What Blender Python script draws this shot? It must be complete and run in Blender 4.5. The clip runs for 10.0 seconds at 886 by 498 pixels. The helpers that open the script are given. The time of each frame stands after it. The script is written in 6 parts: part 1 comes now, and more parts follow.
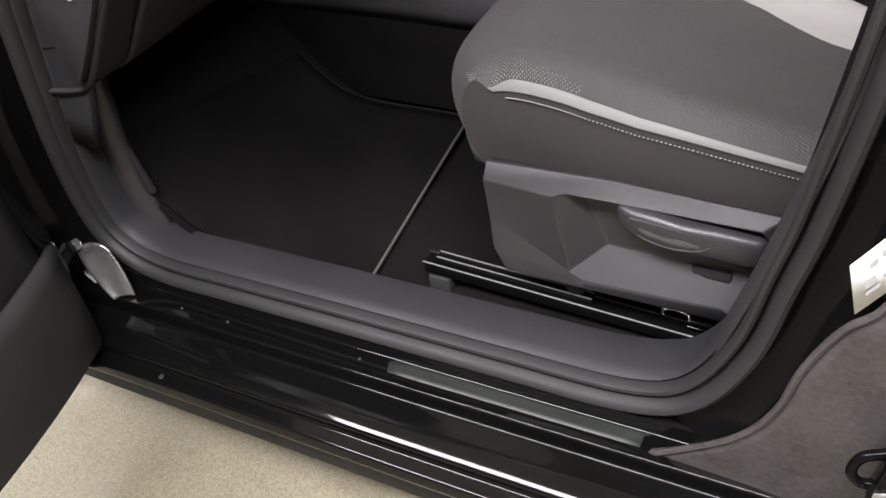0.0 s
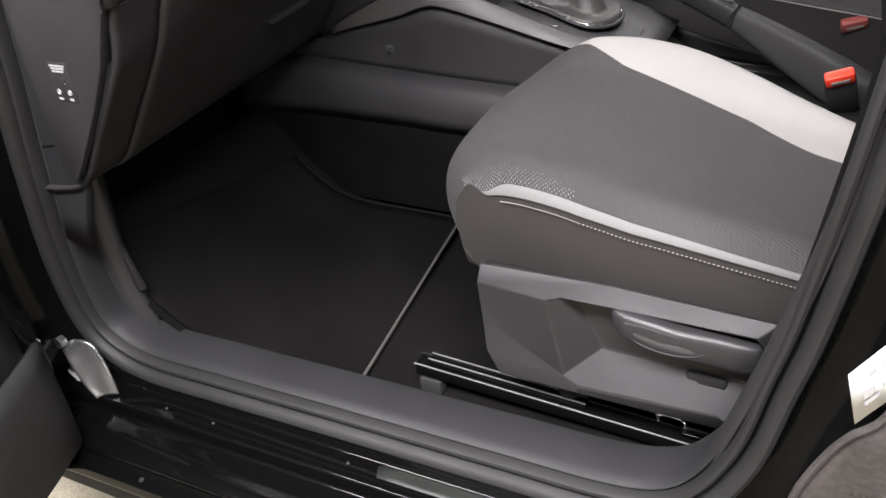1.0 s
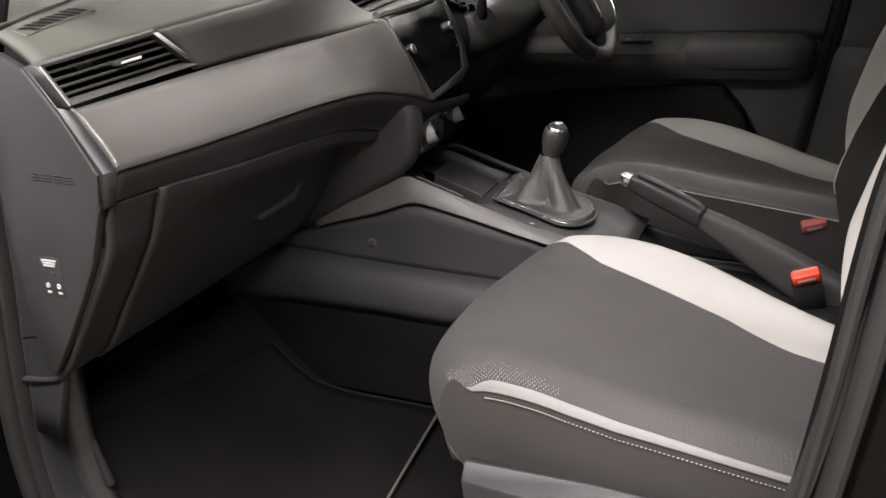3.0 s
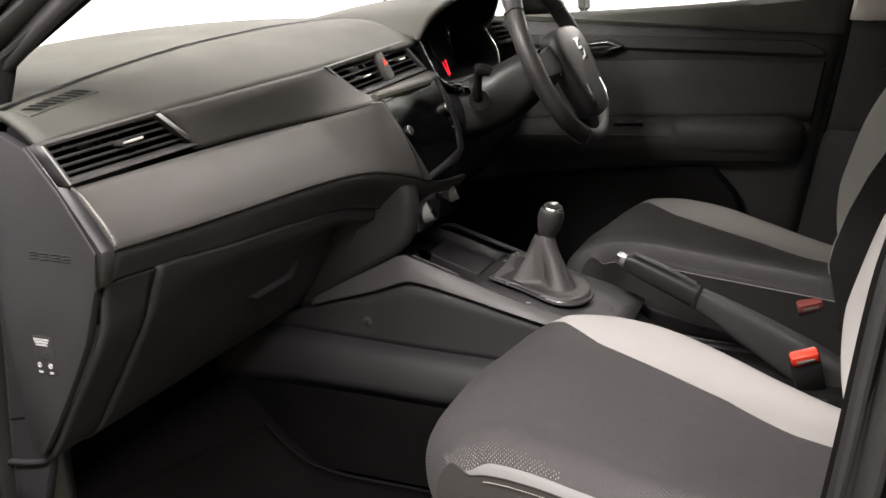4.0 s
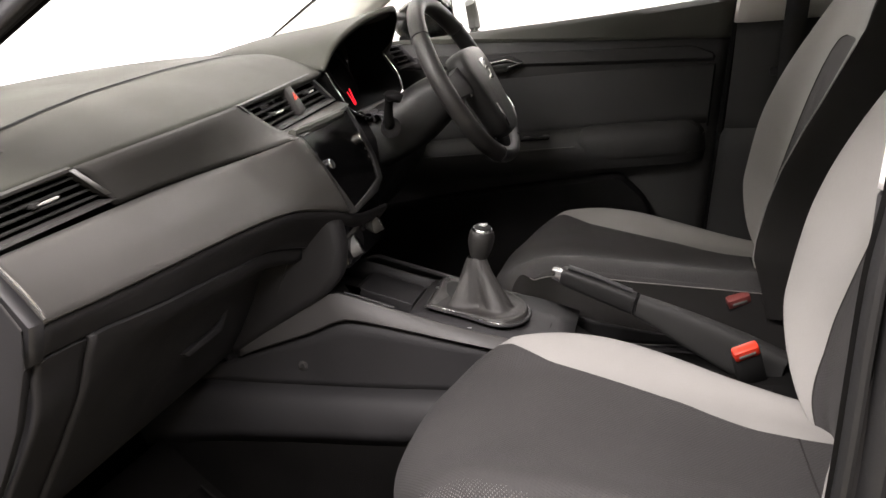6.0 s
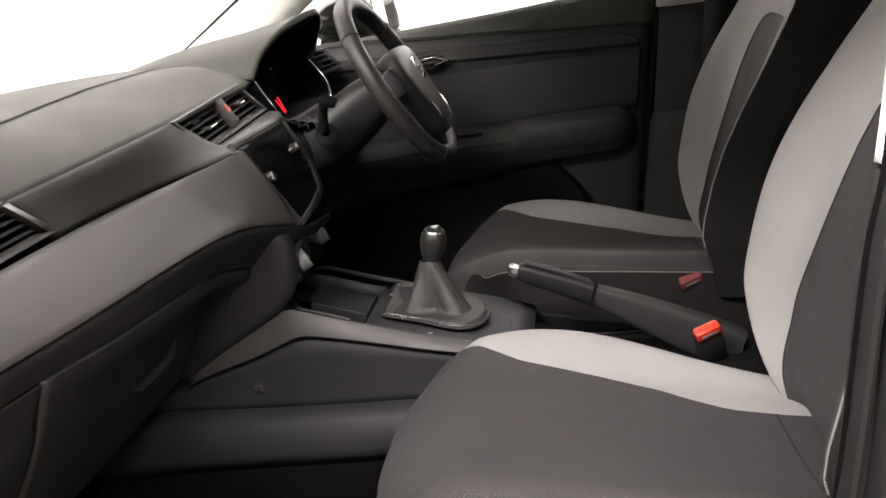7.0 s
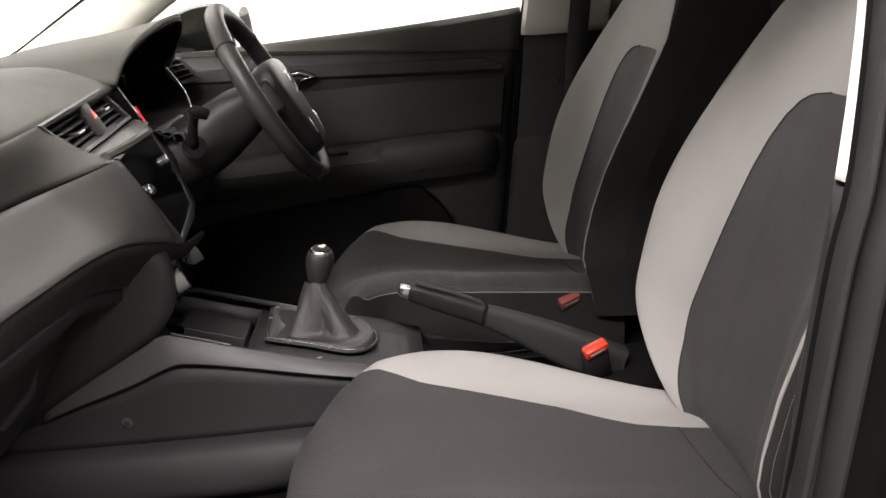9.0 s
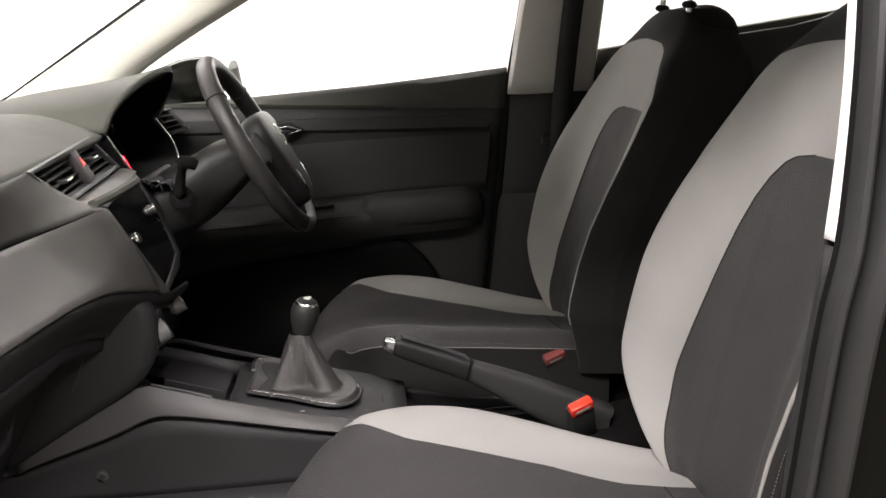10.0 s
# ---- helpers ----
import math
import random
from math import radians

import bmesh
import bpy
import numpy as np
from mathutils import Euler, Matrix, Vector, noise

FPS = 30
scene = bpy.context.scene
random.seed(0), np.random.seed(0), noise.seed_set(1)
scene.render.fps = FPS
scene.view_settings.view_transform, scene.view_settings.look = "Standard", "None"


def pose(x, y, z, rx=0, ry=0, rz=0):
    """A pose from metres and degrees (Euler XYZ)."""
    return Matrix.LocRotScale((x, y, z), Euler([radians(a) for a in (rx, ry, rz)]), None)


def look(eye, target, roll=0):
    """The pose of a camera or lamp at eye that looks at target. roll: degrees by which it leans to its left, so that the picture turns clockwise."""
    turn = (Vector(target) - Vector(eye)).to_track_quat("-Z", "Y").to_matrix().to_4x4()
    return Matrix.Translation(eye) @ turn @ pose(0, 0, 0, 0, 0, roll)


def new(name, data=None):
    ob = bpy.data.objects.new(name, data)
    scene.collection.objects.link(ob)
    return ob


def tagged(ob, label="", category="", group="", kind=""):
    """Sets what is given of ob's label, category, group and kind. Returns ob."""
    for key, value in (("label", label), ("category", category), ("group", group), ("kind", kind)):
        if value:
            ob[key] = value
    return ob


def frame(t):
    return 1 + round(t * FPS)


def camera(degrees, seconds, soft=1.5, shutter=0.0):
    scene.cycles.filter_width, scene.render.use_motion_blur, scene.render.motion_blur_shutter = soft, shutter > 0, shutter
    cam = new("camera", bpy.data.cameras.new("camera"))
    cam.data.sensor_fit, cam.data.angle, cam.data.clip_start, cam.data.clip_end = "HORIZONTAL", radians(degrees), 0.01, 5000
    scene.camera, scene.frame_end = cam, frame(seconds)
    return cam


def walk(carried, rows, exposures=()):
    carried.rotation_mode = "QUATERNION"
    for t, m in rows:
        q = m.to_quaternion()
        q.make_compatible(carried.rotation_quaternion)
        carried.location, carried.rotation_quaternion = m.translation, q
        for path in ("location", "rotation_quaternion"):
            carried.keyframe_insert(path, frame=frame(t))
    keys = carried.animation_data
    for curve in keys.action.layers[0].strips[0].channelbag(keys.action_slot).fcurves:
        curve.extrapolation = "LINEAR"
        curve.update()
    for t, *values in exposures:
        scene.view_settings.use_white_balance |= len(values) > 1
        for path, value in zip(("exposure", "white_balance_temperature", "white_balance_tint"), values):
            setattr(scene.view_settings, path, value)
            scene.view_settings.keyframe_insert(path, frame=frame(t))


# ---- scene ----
cam = camera(55.4, 10.0)
PATH = [
    (0, (0.448, -1.36, 1.125), (-0.352, -0.07, -0.177), -9.0),
    (0.5, (0.448, -1.355, 1.117), (-0.375, 0.013, -0.088), -7.9),
    (1, (0.436, -1.362, 1.128), (-0.375, 0.082, 0.006), -6.7),
    (1.5, (0.431, -1.365, 1.138), (-0.377, 0.149, 0.111), -5.9),
    (2, (0.43, -1.369, 1.142), (-0.379, 0.206, 0.211), -5.3),
    (2.5, (0.426, -1.37, 1.148), (-0.377, 0.255, 0.301), -4.9),
    (4, (0.412, -1.37, 1.154), (-0.384, 0.369, 0.569), -4.0),
    (4.5, (0.405, -1.368, 1.151), (-0.363, 0.399, 0.612), -3.9),
    (5, (0.383, -1.365, 1.154), (-0.322, 0.429, 0.62), -4.3),
    (5.5, (0.356, -1.365, 1.157), (-0.271, 0.454, 0.611), -5.6),
    (7, (0.259, -1.337, 1.167), (-0.094, 0.542, 0.579), -10.6),
    (7.5, (0.222, -1.326, 1.169), (-0.008, 0.562, 0.55), -10.5),
    (8, (0.186, -1.312, 1.167), (0.097, 0.579, 0.523), -9.4),
    (8.5, (0.153, -1.304, 1.17), (0.176, 0.589, 0.527), -8.1),
    (9, (0.127, -1.308, 1.165), (0.222, 0.6, 0.572), -6.5),
    (9.5, (0.116, -1.312, 1.163), (0.249, 0.612, 0.631), -5.4),
    (10, (0.115, -1.308, 1.163), (0.274, 0.63, 0.693), -5.0),
]
walk(cam, [(t, look(eye, target, roll)) for t, eye, target, roll in PATH],
     exposures=[(0, -0.22, 6420, 14), (1.0, 0.1, 6420, 15), (2.5, 0.18, 6650, 15), (4.0, -0.12, 6800, 15), (5.0, -0.22, 6800, 15), (7.0, -0.34, 6780, 16), (8.0, -0.38, 6800, 16), (10.0, -0.34, 6720, 15)])

# ---- light: a white photo studio with long ceiling lights ----
GROUND = -0.12
world = bpy.data.worlds.new("studio_world")
scene.world = world
world.use_nodes = True
world.node_tree.nodes["Background"].inputs[0].default_value = (0.9, 0.95, 1.0, 1)
world.node_tree.nodes["Background"].inputs[1].default_value = 0.3


def ceiling_lamp(x, y, sx, sy, watts, turn=0, tip=0):
    data = bpy.data.lights.new("studio_light", "AREA")
    data.shape, data.size, data.size_y, data.energy = "RECTANGLE", sx, sy, watts
    data.color = (1.0, 0.985, 0.985)
    ob = new("studio_light", data)
    ob.matrix_basis = pose(x, y, 3.05, tip, turn, 0)
    return ob


ceiling_lamp(0.2, -2.15, 4.0, 0.8, 500)
ceiling_lamp(0.2, 2.6, 5.0, 0.8, 130)
ceiling_lamp(0.0, 5.1, 12.0, 0.3, 420, 0, 62)
ceiling_lamp(-2.9, 0.0, 0.8, 9.0, 105)
ceiling_lamp(-6.1, 0.0, 0.3, 10.0, 430, 62)



# ---- materials ----
def mat(name, base, rough=0.5, metal=0.0, bump=0.0, scale=400.0, vary=0.12, vscale=14.0, coat=0.0, spec=0.5, detail="noise", sheen=0.0, rvary=0.08):
    m = bpy.data.materials.new(name)
    m.use_nodes = True
    nt = m.node_tree
    b = nt.nodes["Principled BSDF"]
    b.inputs["Metallic"].default_value = metal
    b.inputs["Coat Weight"].default_value = coat
    b.inputs["Coat Roughness"].default_value = 0.03
    b.inputs["Specular IOR Level"].default_value = spec
    b.inputs["Sheen Weight"].default_value = sheen
    tc = nt.nodes.new("ShaderNodeTexCoord")
    n1 = nt.nodes.new("ShaderNodeTexNoise")
    n1.inputs["Scale"].default_value, n1.inputs["Detail"].default_value = vscale, 5
    nt.links.new(tc.outputs["Object"], n1.inputs["Vector"])
    n2 = nt.nodes.new("ShaderNodeTexNoise")
    n2.inputs["Scale"].default_value, n2.inputs["Detail"].default_value = scale, 2
    nt.links.new(tc.outputs["Object"], n2.inputs["Vector"])
    add = nt.nodes.new("ShaderNodeMath")
    add.operation = "ADD"
    nt.links.new(n1.outputs["Fac"], add.inputs[0])
    nt.links.new(n2.outputs["Fac"], add.inputs[1])
    ramp = nt.nodes.new("ShaderNodeMapRange")
    ramp.inputs["From Min"].default_value, ramp.inputs["From Max"].default_value = 0.6, 1.4
    ramp.inputs["To Min"].default_value, ramp.inputs["To Max"].default_value = 1 - vary, 1 + vary
    nt.links.new(add.outputs[0], ramp.inputs["Value"])
    mix = nt.nodes.new("ShaderNodeMix")
    mix.data_type, mix.blend_type = "RGBA", "MULTIPLY"
    mix.inputs["Factor"].default_value = 1.0
    mix.inputs["A"].default_value = (*base, 1)
    nt.links.new(ramp.outputs[0], mix.inputs["B"])
    nt.links.new(mix.outputs["Result"], b.inputs["Base Color"])
    rr = nt.nodes.new("ShaderNodeMapRange")
    rr.inputs["From Min"].default_value, rr.inputs["From Max"].default_value = 0.3, 0.7
    rr.inputs["To Min"].default_value, rr.inputs["To Max"].default_value = max(0.01, rough - rvary), min(1, rough + rvary)
    nt.links.new(n1.outputs["Fac"], rr.inputs["Value"])
    nt.links.new(rr.outputs[0], b.inputs["Roughness"])
    if bump:
        bp = nt.nodes.new("ShaderNodeBump")
        bp.inputs["Strength"].default_value, bp.inputs["Distance"].default_value = bump, 0.001
        src = n2
        if detail == "cells":
            src = nt.nodes.new("ShaderNodeTexVoronoi")
            src.inputs["Scale"].default_value = scale
            nt.links.new(tc.outputs["Object"], src.inputs["Vector"])
            nt.links.new(src.outputs["Distance"], bp.inputs["Height"])
        else:
            nt.links.new(src.outputs["Fac"], bp.inputs["Height"])
        nt.links.new(bp.outputs["Normal"], b.inputs["Normal"])
    return m


def weave(name, base, pitch, depth=0.5, contrast=0.3, rough=0.85, sheen=0.0, relief=0.0012):
    """Seat cloth: small raised cells in a near-regular array."""
    m = mat(name, base, rough, 0, 0, 900, 0.10, 9.0, sheen=sheen, spec=0.3)
    nt = m.node_tree
    b = nt.nodes["Principled BSDF"]
    tc = nt.nodes.new("ShaderNodeTexCoord")
    mul = nt.nodes.new("ShaderNodeTexVoronoi")
    mul.voronoi_dimensions = "2D"
    mul.inputs["Scale"].default_value, mul.inputs["Randomness"].default_value = 1 / pitch, 0.32
    sep, summ, flat = nt.nodes.new("ShaderNodeSeparateXYZ"), nt.nodes.new("ShaderNodeMath"), nt.nodes.new("ShaderNodeCombineXYZ")
    turn = nt.nodes.new("ShaderNodeMapping")
    turn.inputs["Rotation"].default_value = (0, 0, 0.6)
    nt.links.new(tc.outputs["Object"], sep.inputs[0])
    nt.links.new(sep.outputs["X"], summ.inputs[0])
    nt.links.new(sep.outputs["Z"], summ.inputs[1])
    nt.links.new(summ.outputs[0], flat.inputs["X"])
    nt.links.new(sep.outputs["Y"], flat.inputs["Y"])
    nt.links.new(flat.outputs[0], turn.inputs["Vector"])
    nt.links.new(turn.outputs[0], mul.inputs["Vector"])
    bp = nt.nodes.new("ShaderNodeBump")
    bp.inputs["Strength"].default_value, bp.inputs["Distance"].default_value = depth, relief
    nt.links.new(mul.outputs[0], bp.inputs["Height"])
    nt.links.new(bp.outputs["Normal"], b.inputs["Normal"])
    old = b.inputs["Base Color"].links[0].from_socket
    rg = nt.nodes.new("ShaderNodeMapRange")
    rg.inputs["To Min"].default_value, rg.inputs["To Max"].default_value = 1 - contrast, 1 + contrast
    nt.links.new(mul.outputs[0], rg.inputs["Value"])
    mix = nt.nodes.new("ShaderNodeMix")
    mix.data_type, mix.blend_type = "RGBA", "MULTIPLY"
    mix.inputs["Factor"].default_value = 1.0
    nt.links.new(old, mix.inputs["A"])
    nt.links.new(rg.outputs[0], mix.inputs["B"])
    nt.links.new(mix.outputs["Result"], b.inputs["Base Color"])
    return m


def glow(name, colour, strength):
    m = bpy.data.materials.new(name)
    m.use_nodes = True
    b = m.node_tree.nodes["Principled BSDF"]
    b.inputs["Base Color"].default_value = (*colour, 1)
    b.inputs["Emission Color"].default_value = (*colour, 1)
    b.inputs["Emission Strength"].default_value = strength
    return m


M_DASH = mat("soft_dash_plastic", (0.038, 0.039, 0.031), 0.68, 0, 0.35, 900, 0.10, 6)
M_DARK = mat("grained_black_plastic", (0.0205, 0.0197, 0.0208), 0.58, 0, 0.4, 800, 0.12, 8, spec=0.32)
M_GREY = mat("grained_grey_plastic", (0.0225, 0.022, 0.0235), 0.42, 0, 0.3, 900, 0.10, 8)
M_SILL = mat("grained_sill_plastic", (0.0185, 0.0183, 0.0195), 0.55, 0, 0.3, 900, 0.10, 8, spec=0.3)
M_FILM = mat("dull_grey_film", (0.0180, 0.0204, 0.0180), 0.5, 0, 0.1, 300, 0.15, 20)
M_VOID = mat("black_instrument_face", (0.0045, 0.0043, 0.0042), 0.7, 0, 0.05, 500, 0.2, spec=0.08)
M_TRIM = mat("satin_grey_metallic_trim", (0.083, 0.0795, 0.076), 0.40, 0.3, 0.05, 1500, 0.05, 6)
M_CHROME = mat("satin_chrome", (0.75, 0.75, 0.76), 0.18, 1.0, 0, 300, 0.04)
M_STEEL = mat("bare_steel", (0.45, 0.45, 0.46), 0.32, 1.0, 0.1, 300, 0.15)
M_GLOSS = mat("piano_black", (0.006, 0.006, 0.007), 0.06, 0, 0, 300, 0.05, coat=0.4, rvary=0.03)
M_SCREEN = mat("dark_screen_glass", (0.003, 0.003, 0.0035), 0.16, 0, 0, 300, 0.05, spec=0.12, rvary=0.02)
M_DEEP = mat("deep_matt_black", (0.007, 0.0068, 0.0066), 0.9, 0, 0.4, 600, 0.2, 12, spec=0.1)
M_CARD = mat("door_card_plastic", (0.029, 0.0286, 0.0278), 0.6, 0, 0.4, 800, 0.12, 8, spec=0.35)
M_PAINT = mat("black_car_paint", (0.0030, 0.0030, 0.0030), 0.07, 0, 0.02, 60, 0.15, 5, spec=0.30, coat=0.10, rvary=0.03)
M_BLACK = mat("matt_black", (0.023, 0.0228, 0.0225), 0.75, 0, 0.2, 500, 0.2, spec=0.25)
M_BLADE = mat("satin_silver_plastic", (0.26, 0.26, 0.255), 0.45, 0.2, 0.1, 300, 0.1)
M_SEAL = mat("rubber_seal", (0.015, 0.0147, 0.015), 0.6, 0, 0.15, 600, 0.10, 9, spec=0.4)
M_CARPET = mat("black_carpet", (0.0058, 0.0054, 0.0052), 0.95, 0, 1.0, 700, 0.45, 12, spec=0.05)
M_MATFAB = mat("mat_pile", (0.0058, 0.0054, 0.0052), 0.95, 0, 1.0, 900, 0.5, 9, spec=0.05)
M_PIPING = mat("mat_binding", (0.055, 0.052, 0.048), 0.8, 0, 0.6, 700, 0.2)
M_CLOTH = weave("dark_ribbed_cloth", (0.0335, 0.0316, 0.0316), 0.0040, 0.8, 0.10, 0.68, sheen=0.03, relief=0.0009)
M_SIDE = weave("dark_side_cloth", (0.028, 0.0255, 0.024), 0.0012, 0.35, 0.15)
M_LIGHT = weave("light_grey_cloth", (0.27, 0.26, 0.25), 0.0009, 0.2, 0.06, 0.8)
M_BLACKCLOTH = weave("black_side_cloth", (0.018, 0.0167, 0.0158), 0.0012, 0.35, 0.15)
M_LEATHER = mat("black_leather", (0.024, 0.023, 0.022), 0.45, 0, 0.2, 700, 0.12, 10, detail="cells")
M_GAITER = mat("grey_leather", (0.036, 0.034, 0.0325), 0.50, 0, 0.4, 500, 0.12, 14, spec=0.4, detail="cells")
M_RAIL = mat("grey_console_plastic", (0.044, 0.0415, 0.0405), 0.5, 0, 0.3, 900, 0.08, 8)
M_BRACKET = mat("galvanised_plate", (0.42, 0.42, 0.41), 0.30, 0.9, 0.1, 300, 0.15, 30)
M_ZINC = mat("zinc_plated_steel", (0.55, 0.55, 0.54), 0.42, 0.8, 0.1, 300, 0.1)
M_FRAME = mat("black_frame_paint", (0.0035, 0.0035, 0.0035), 0.12, 0, 0.03, 60, 0.15, 5, spec=0.10, rvary=0.03)
M_LABEL = mat("grey_print", (0.32, 0.32, 0.32), 0.5, 0, 0, 300, 0.05)
M_SLAT = mat("vent_slat_plastic", (0.032, 0.0315, 0.0305), 0.4, 0, 0.1, 900, 0.08)
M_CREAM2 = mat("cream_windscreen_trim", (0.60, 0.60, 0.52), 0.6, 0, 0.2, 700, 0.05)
M_PANEL = mat("dusty_panel_paint", (0.046, 0.041, 0.040), 0.40, 0, 0.3, 160, 0.42, 22, spec=0.35, rvary=0.15)
M_LEVER = mat("paler_lever_plastic", (0.045, 0.044, 0.045), 0.33, 0, 0.15, 900, 0.10, 20)
M_DULLRED = mat("dull_red_plastic", (0.22, 0.05, 0.045), 0.5, 0, 0, 300, 0.1)
M_SEAM_SHEEN = weave("seam_sheen_cloth", (0.135, 0.133, 0.131), 0.0009, 0.2, 0.06, 0.5)
M_RIB = mat("rib_glint_cloth", (0.26, 0.255, 0.25), 0.4, 0, 0, 500, 0.2)
M_GRIP = mat("black_grip_leather", (0.013, 0.0128, 0.0126), 0.45, 0, 0.25, 900, 0.12, 10, spec=0.4)
M_RED = mat("red_plastic", (0.75, 0.045, 0.02), 0.35, 0, 0, 300, 0.05)
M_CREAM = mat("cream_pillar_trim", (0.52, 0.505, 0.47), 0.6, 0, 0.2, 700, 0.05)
M_FASCIA = mat("grained_grey_fascia", (0.050, 0.048, 0.045), 0.62, 0, 0.35, 900, 0.10, 6)
M_TAB = mat("highlit_tab_satin", (0.60, 0.60, 0.58), 0.35, 0.3, 0, 300, 0.05)
M_MIRROR = mat("mirror_glass", (0.85, 0.86, 0.86), 0.02, 1.0, 0, 300, 0.0, rvary=0.0)
M_PILLAR = mat("lit_cream_pillar_trim", (0.80, 0.79, 0.77), 0.6, 0, 0.2, 700, 0.04)
M_WHITE = mat("white_print", (0.8, 0.8, 0.78), 0.5, 0, 0, 300, 0.03)
M_STITCH = mat("pale_stitching", (0.24, 0.225, 0.21), 0.8, 0, 0, 300, 0.1)
M_STUDIO = mat("white_studio_paint", (0.86, 0.86, 0.85), 0.8, 0, 0.1, 200, 0.02, 2)
M_DULLWALL = mat("unseen_wall_grey", (0.22, 0.22, 0.22), 0.8, 0, 0.1, 200, 0.03, 2)
M_NEEDLE = glow("red_gauge_glow", (1.0, 0.012, 0.03), 2.5)
M_BELT = mat("black_belt_webbing", (0.016, 0.016, 0.016), 0.75, 0, 0.5, 900, 0.15)

# speckled resin floor
M_FLOOR = mat("speckled_beige_floor", (0.262, 0.235, 0.168), 0.32, 0, 0.25, 260, 0.14, 9, spec=0.6, rvary=0.02)
_nt = M_FLOOR.node_tree
_v = _nt.nodes.new("ShaderNodeTexVoronoi")
_v.inputs["Scale"].default_value = 330
_tc = _nt.nodes.new("ShaderNodeTexCoord")
_nt.links.new(_tc.outputs["Object"], _v.inputs["Vector"])
_mr = _nt.nodes.new("ShaderNodeMapRange")
_mr.inputs["From Min"].default_value, _mr.inputs["From Max"].default_value = 0.1, 0.95
_mr.inputs["To Min"].default_value, _mr.inputs["To Max"].default_value = 0.78, 1.14
_sep = _nt.nodes.new("ShaderNodeSeparateColor")
_nt.links.new(_v.outputs["Color"], _sep.inputs[0])
_nt.links.new(_sep.outputs[0], _mr.inputs["Value"])
_mx = _nt.nodes.new("ShaderNodeMix")
_mx.data_type, _mx.blend_type = "RGBA", "MULTIPLY"
_mx.inputs["Factor"].default_value = 1.0
_b = _nt.nodes["Principled BSDF"]
_nt.links.new(_b.inputs["Base Color"].links[0].from_socket, _mx.inputs["A"])
_nt.links.new(_mr.outputs[0], _mx.inputs["B"])
_nt.links.new(_mx.outputs["Result"], _b.inputs["Base Color"])

M_GLASS = bpy.data.materials.new("window_glass")
M_GLASS.use_nodes = True
_b = M_GLASS.node_tree.nodes["Principled BSDF"]
_b.inputs["Transmission Weight"].default_value = 1.0
_b.inputs["Roughness"].default_value = 0.0
_b.inputs["IOR"].default_value = 1.1
_b.inputs["Base Color"].default_value = (0.97, 0.99, 0.97, 1)


# ---- mesh helpers ----
def thing(name, at, label, category, group="", kind=""):
    ob = new(name)
    ob.empty_display_size = 0.05
    ob.location = at
    return tagged(ob, label, category, group, kind)


def part(name, bm, material, parent=None, label="", angle=40, solid=0.0, offset=-1.0, bevel=0.0):
    me = bpy.data.meshes.new(name)
    bmesh.ops.recalc_face_normals(bm, faces=bm.faces)
    bm.to_mesh(me)
    bm.free()
    me.shade_smooth()
    me.set_sharp_from_angle(angle=radians(angle))
    me.materials.append(material)
    ob = new(name, me)
    if solid:
        s = ob.modifiers.new("thickness", "SOLIDIFY")
        s.thickness, s.offset = solid, offset
    if bevel:
        s = ob.modifiers.new("edges", "BEVEL")
        s.width, s.segments, s.limit_method = bevel, 2, "ANGLE"
    if parent is not None:
        ob.parent = parent
        if parent.type == "EMPTY":
            ob.matrix_parent_inverse = Matrix.Translation(-parent.location)
    if label:
        tagged(ob, label)
    return ob


def smooth_rows(rows, n):
    """Catmull-Rom through the given rows (each a point or a list of points), resampled to n."""
    a = np.array(rows, float)
    k = len(a)
    d = np.sqrt(((a[1:] - a[:-1]).reshape(k - 1, -1) ** 2).sum(1)) + 1e-9
    s = np.r_[0, np.cumsum(d ** 0.5)]
    out = []
    for t in np.linspace(0, s[-1], n):
        i = min(max(int(np.searchsorted(s, t) - 1), 0), k - 2)
        u = (t - s[i]) / (s[i + 1] - s[i])
        h = s[i + 1] - s[i]
        def slope(j):
            if j == 0:
                return (a[1] - a[0]) / (s[1] - s[0])
            if j == k - 1:
                return (a[-1] - a[-2]) / (s[-1] - s[-2])
            return (a[j + 1] - a[j - 1]) / (s[j + 1] - s[j - 1])
        m0, m1 = slope(i) * h, slope(i + 1) * h
        out.append((2 * u**3 - 3 * u**2 + 1) * a[i] + (u**3 - 2 * u**2 + u) * m0 + (-2 * u**3 + 3 * u**2) * a[i + 1] + (u**3 - u**2) * m1)
    return np.array(out)


def grid(P, wrap=False, caps=False, bm=None):
    """A quad sheet over P[n][m]; wrap closes each row into a ring; caps closes the two ends."""
    bm = bm or bmesh.new()
    vs = [[bm.verts.new(p) for p in row] for row in P]
    m = len(vs[0])
    for r0, r1 in zip(vs, vs[1:]):
        for j in range(m if wrap else m - 1):
            bm.faces.new((r0[j], r0[(j + 1) % m], r1[(j + 1) % m], r1[j]))
    if caps:
        bm.faces.new(vs[0])
        bm.faces.new(vs[-1])
    return bm


def loft(sections, n, m, wrap=False, caps=False):
    """Smooth surface through hand-given sections (each a list of points): n along, m round."""
    secs = []
    for s in sections:
        pts = list(s) + ([s[0]] if wrap else [])
        q = smooth_rows(pts, m + (1 if wrap else 0))
        secs.append(q[:-1] if wrap else q)
    return grid(smooth_rows(secs, n), wrap, caps)


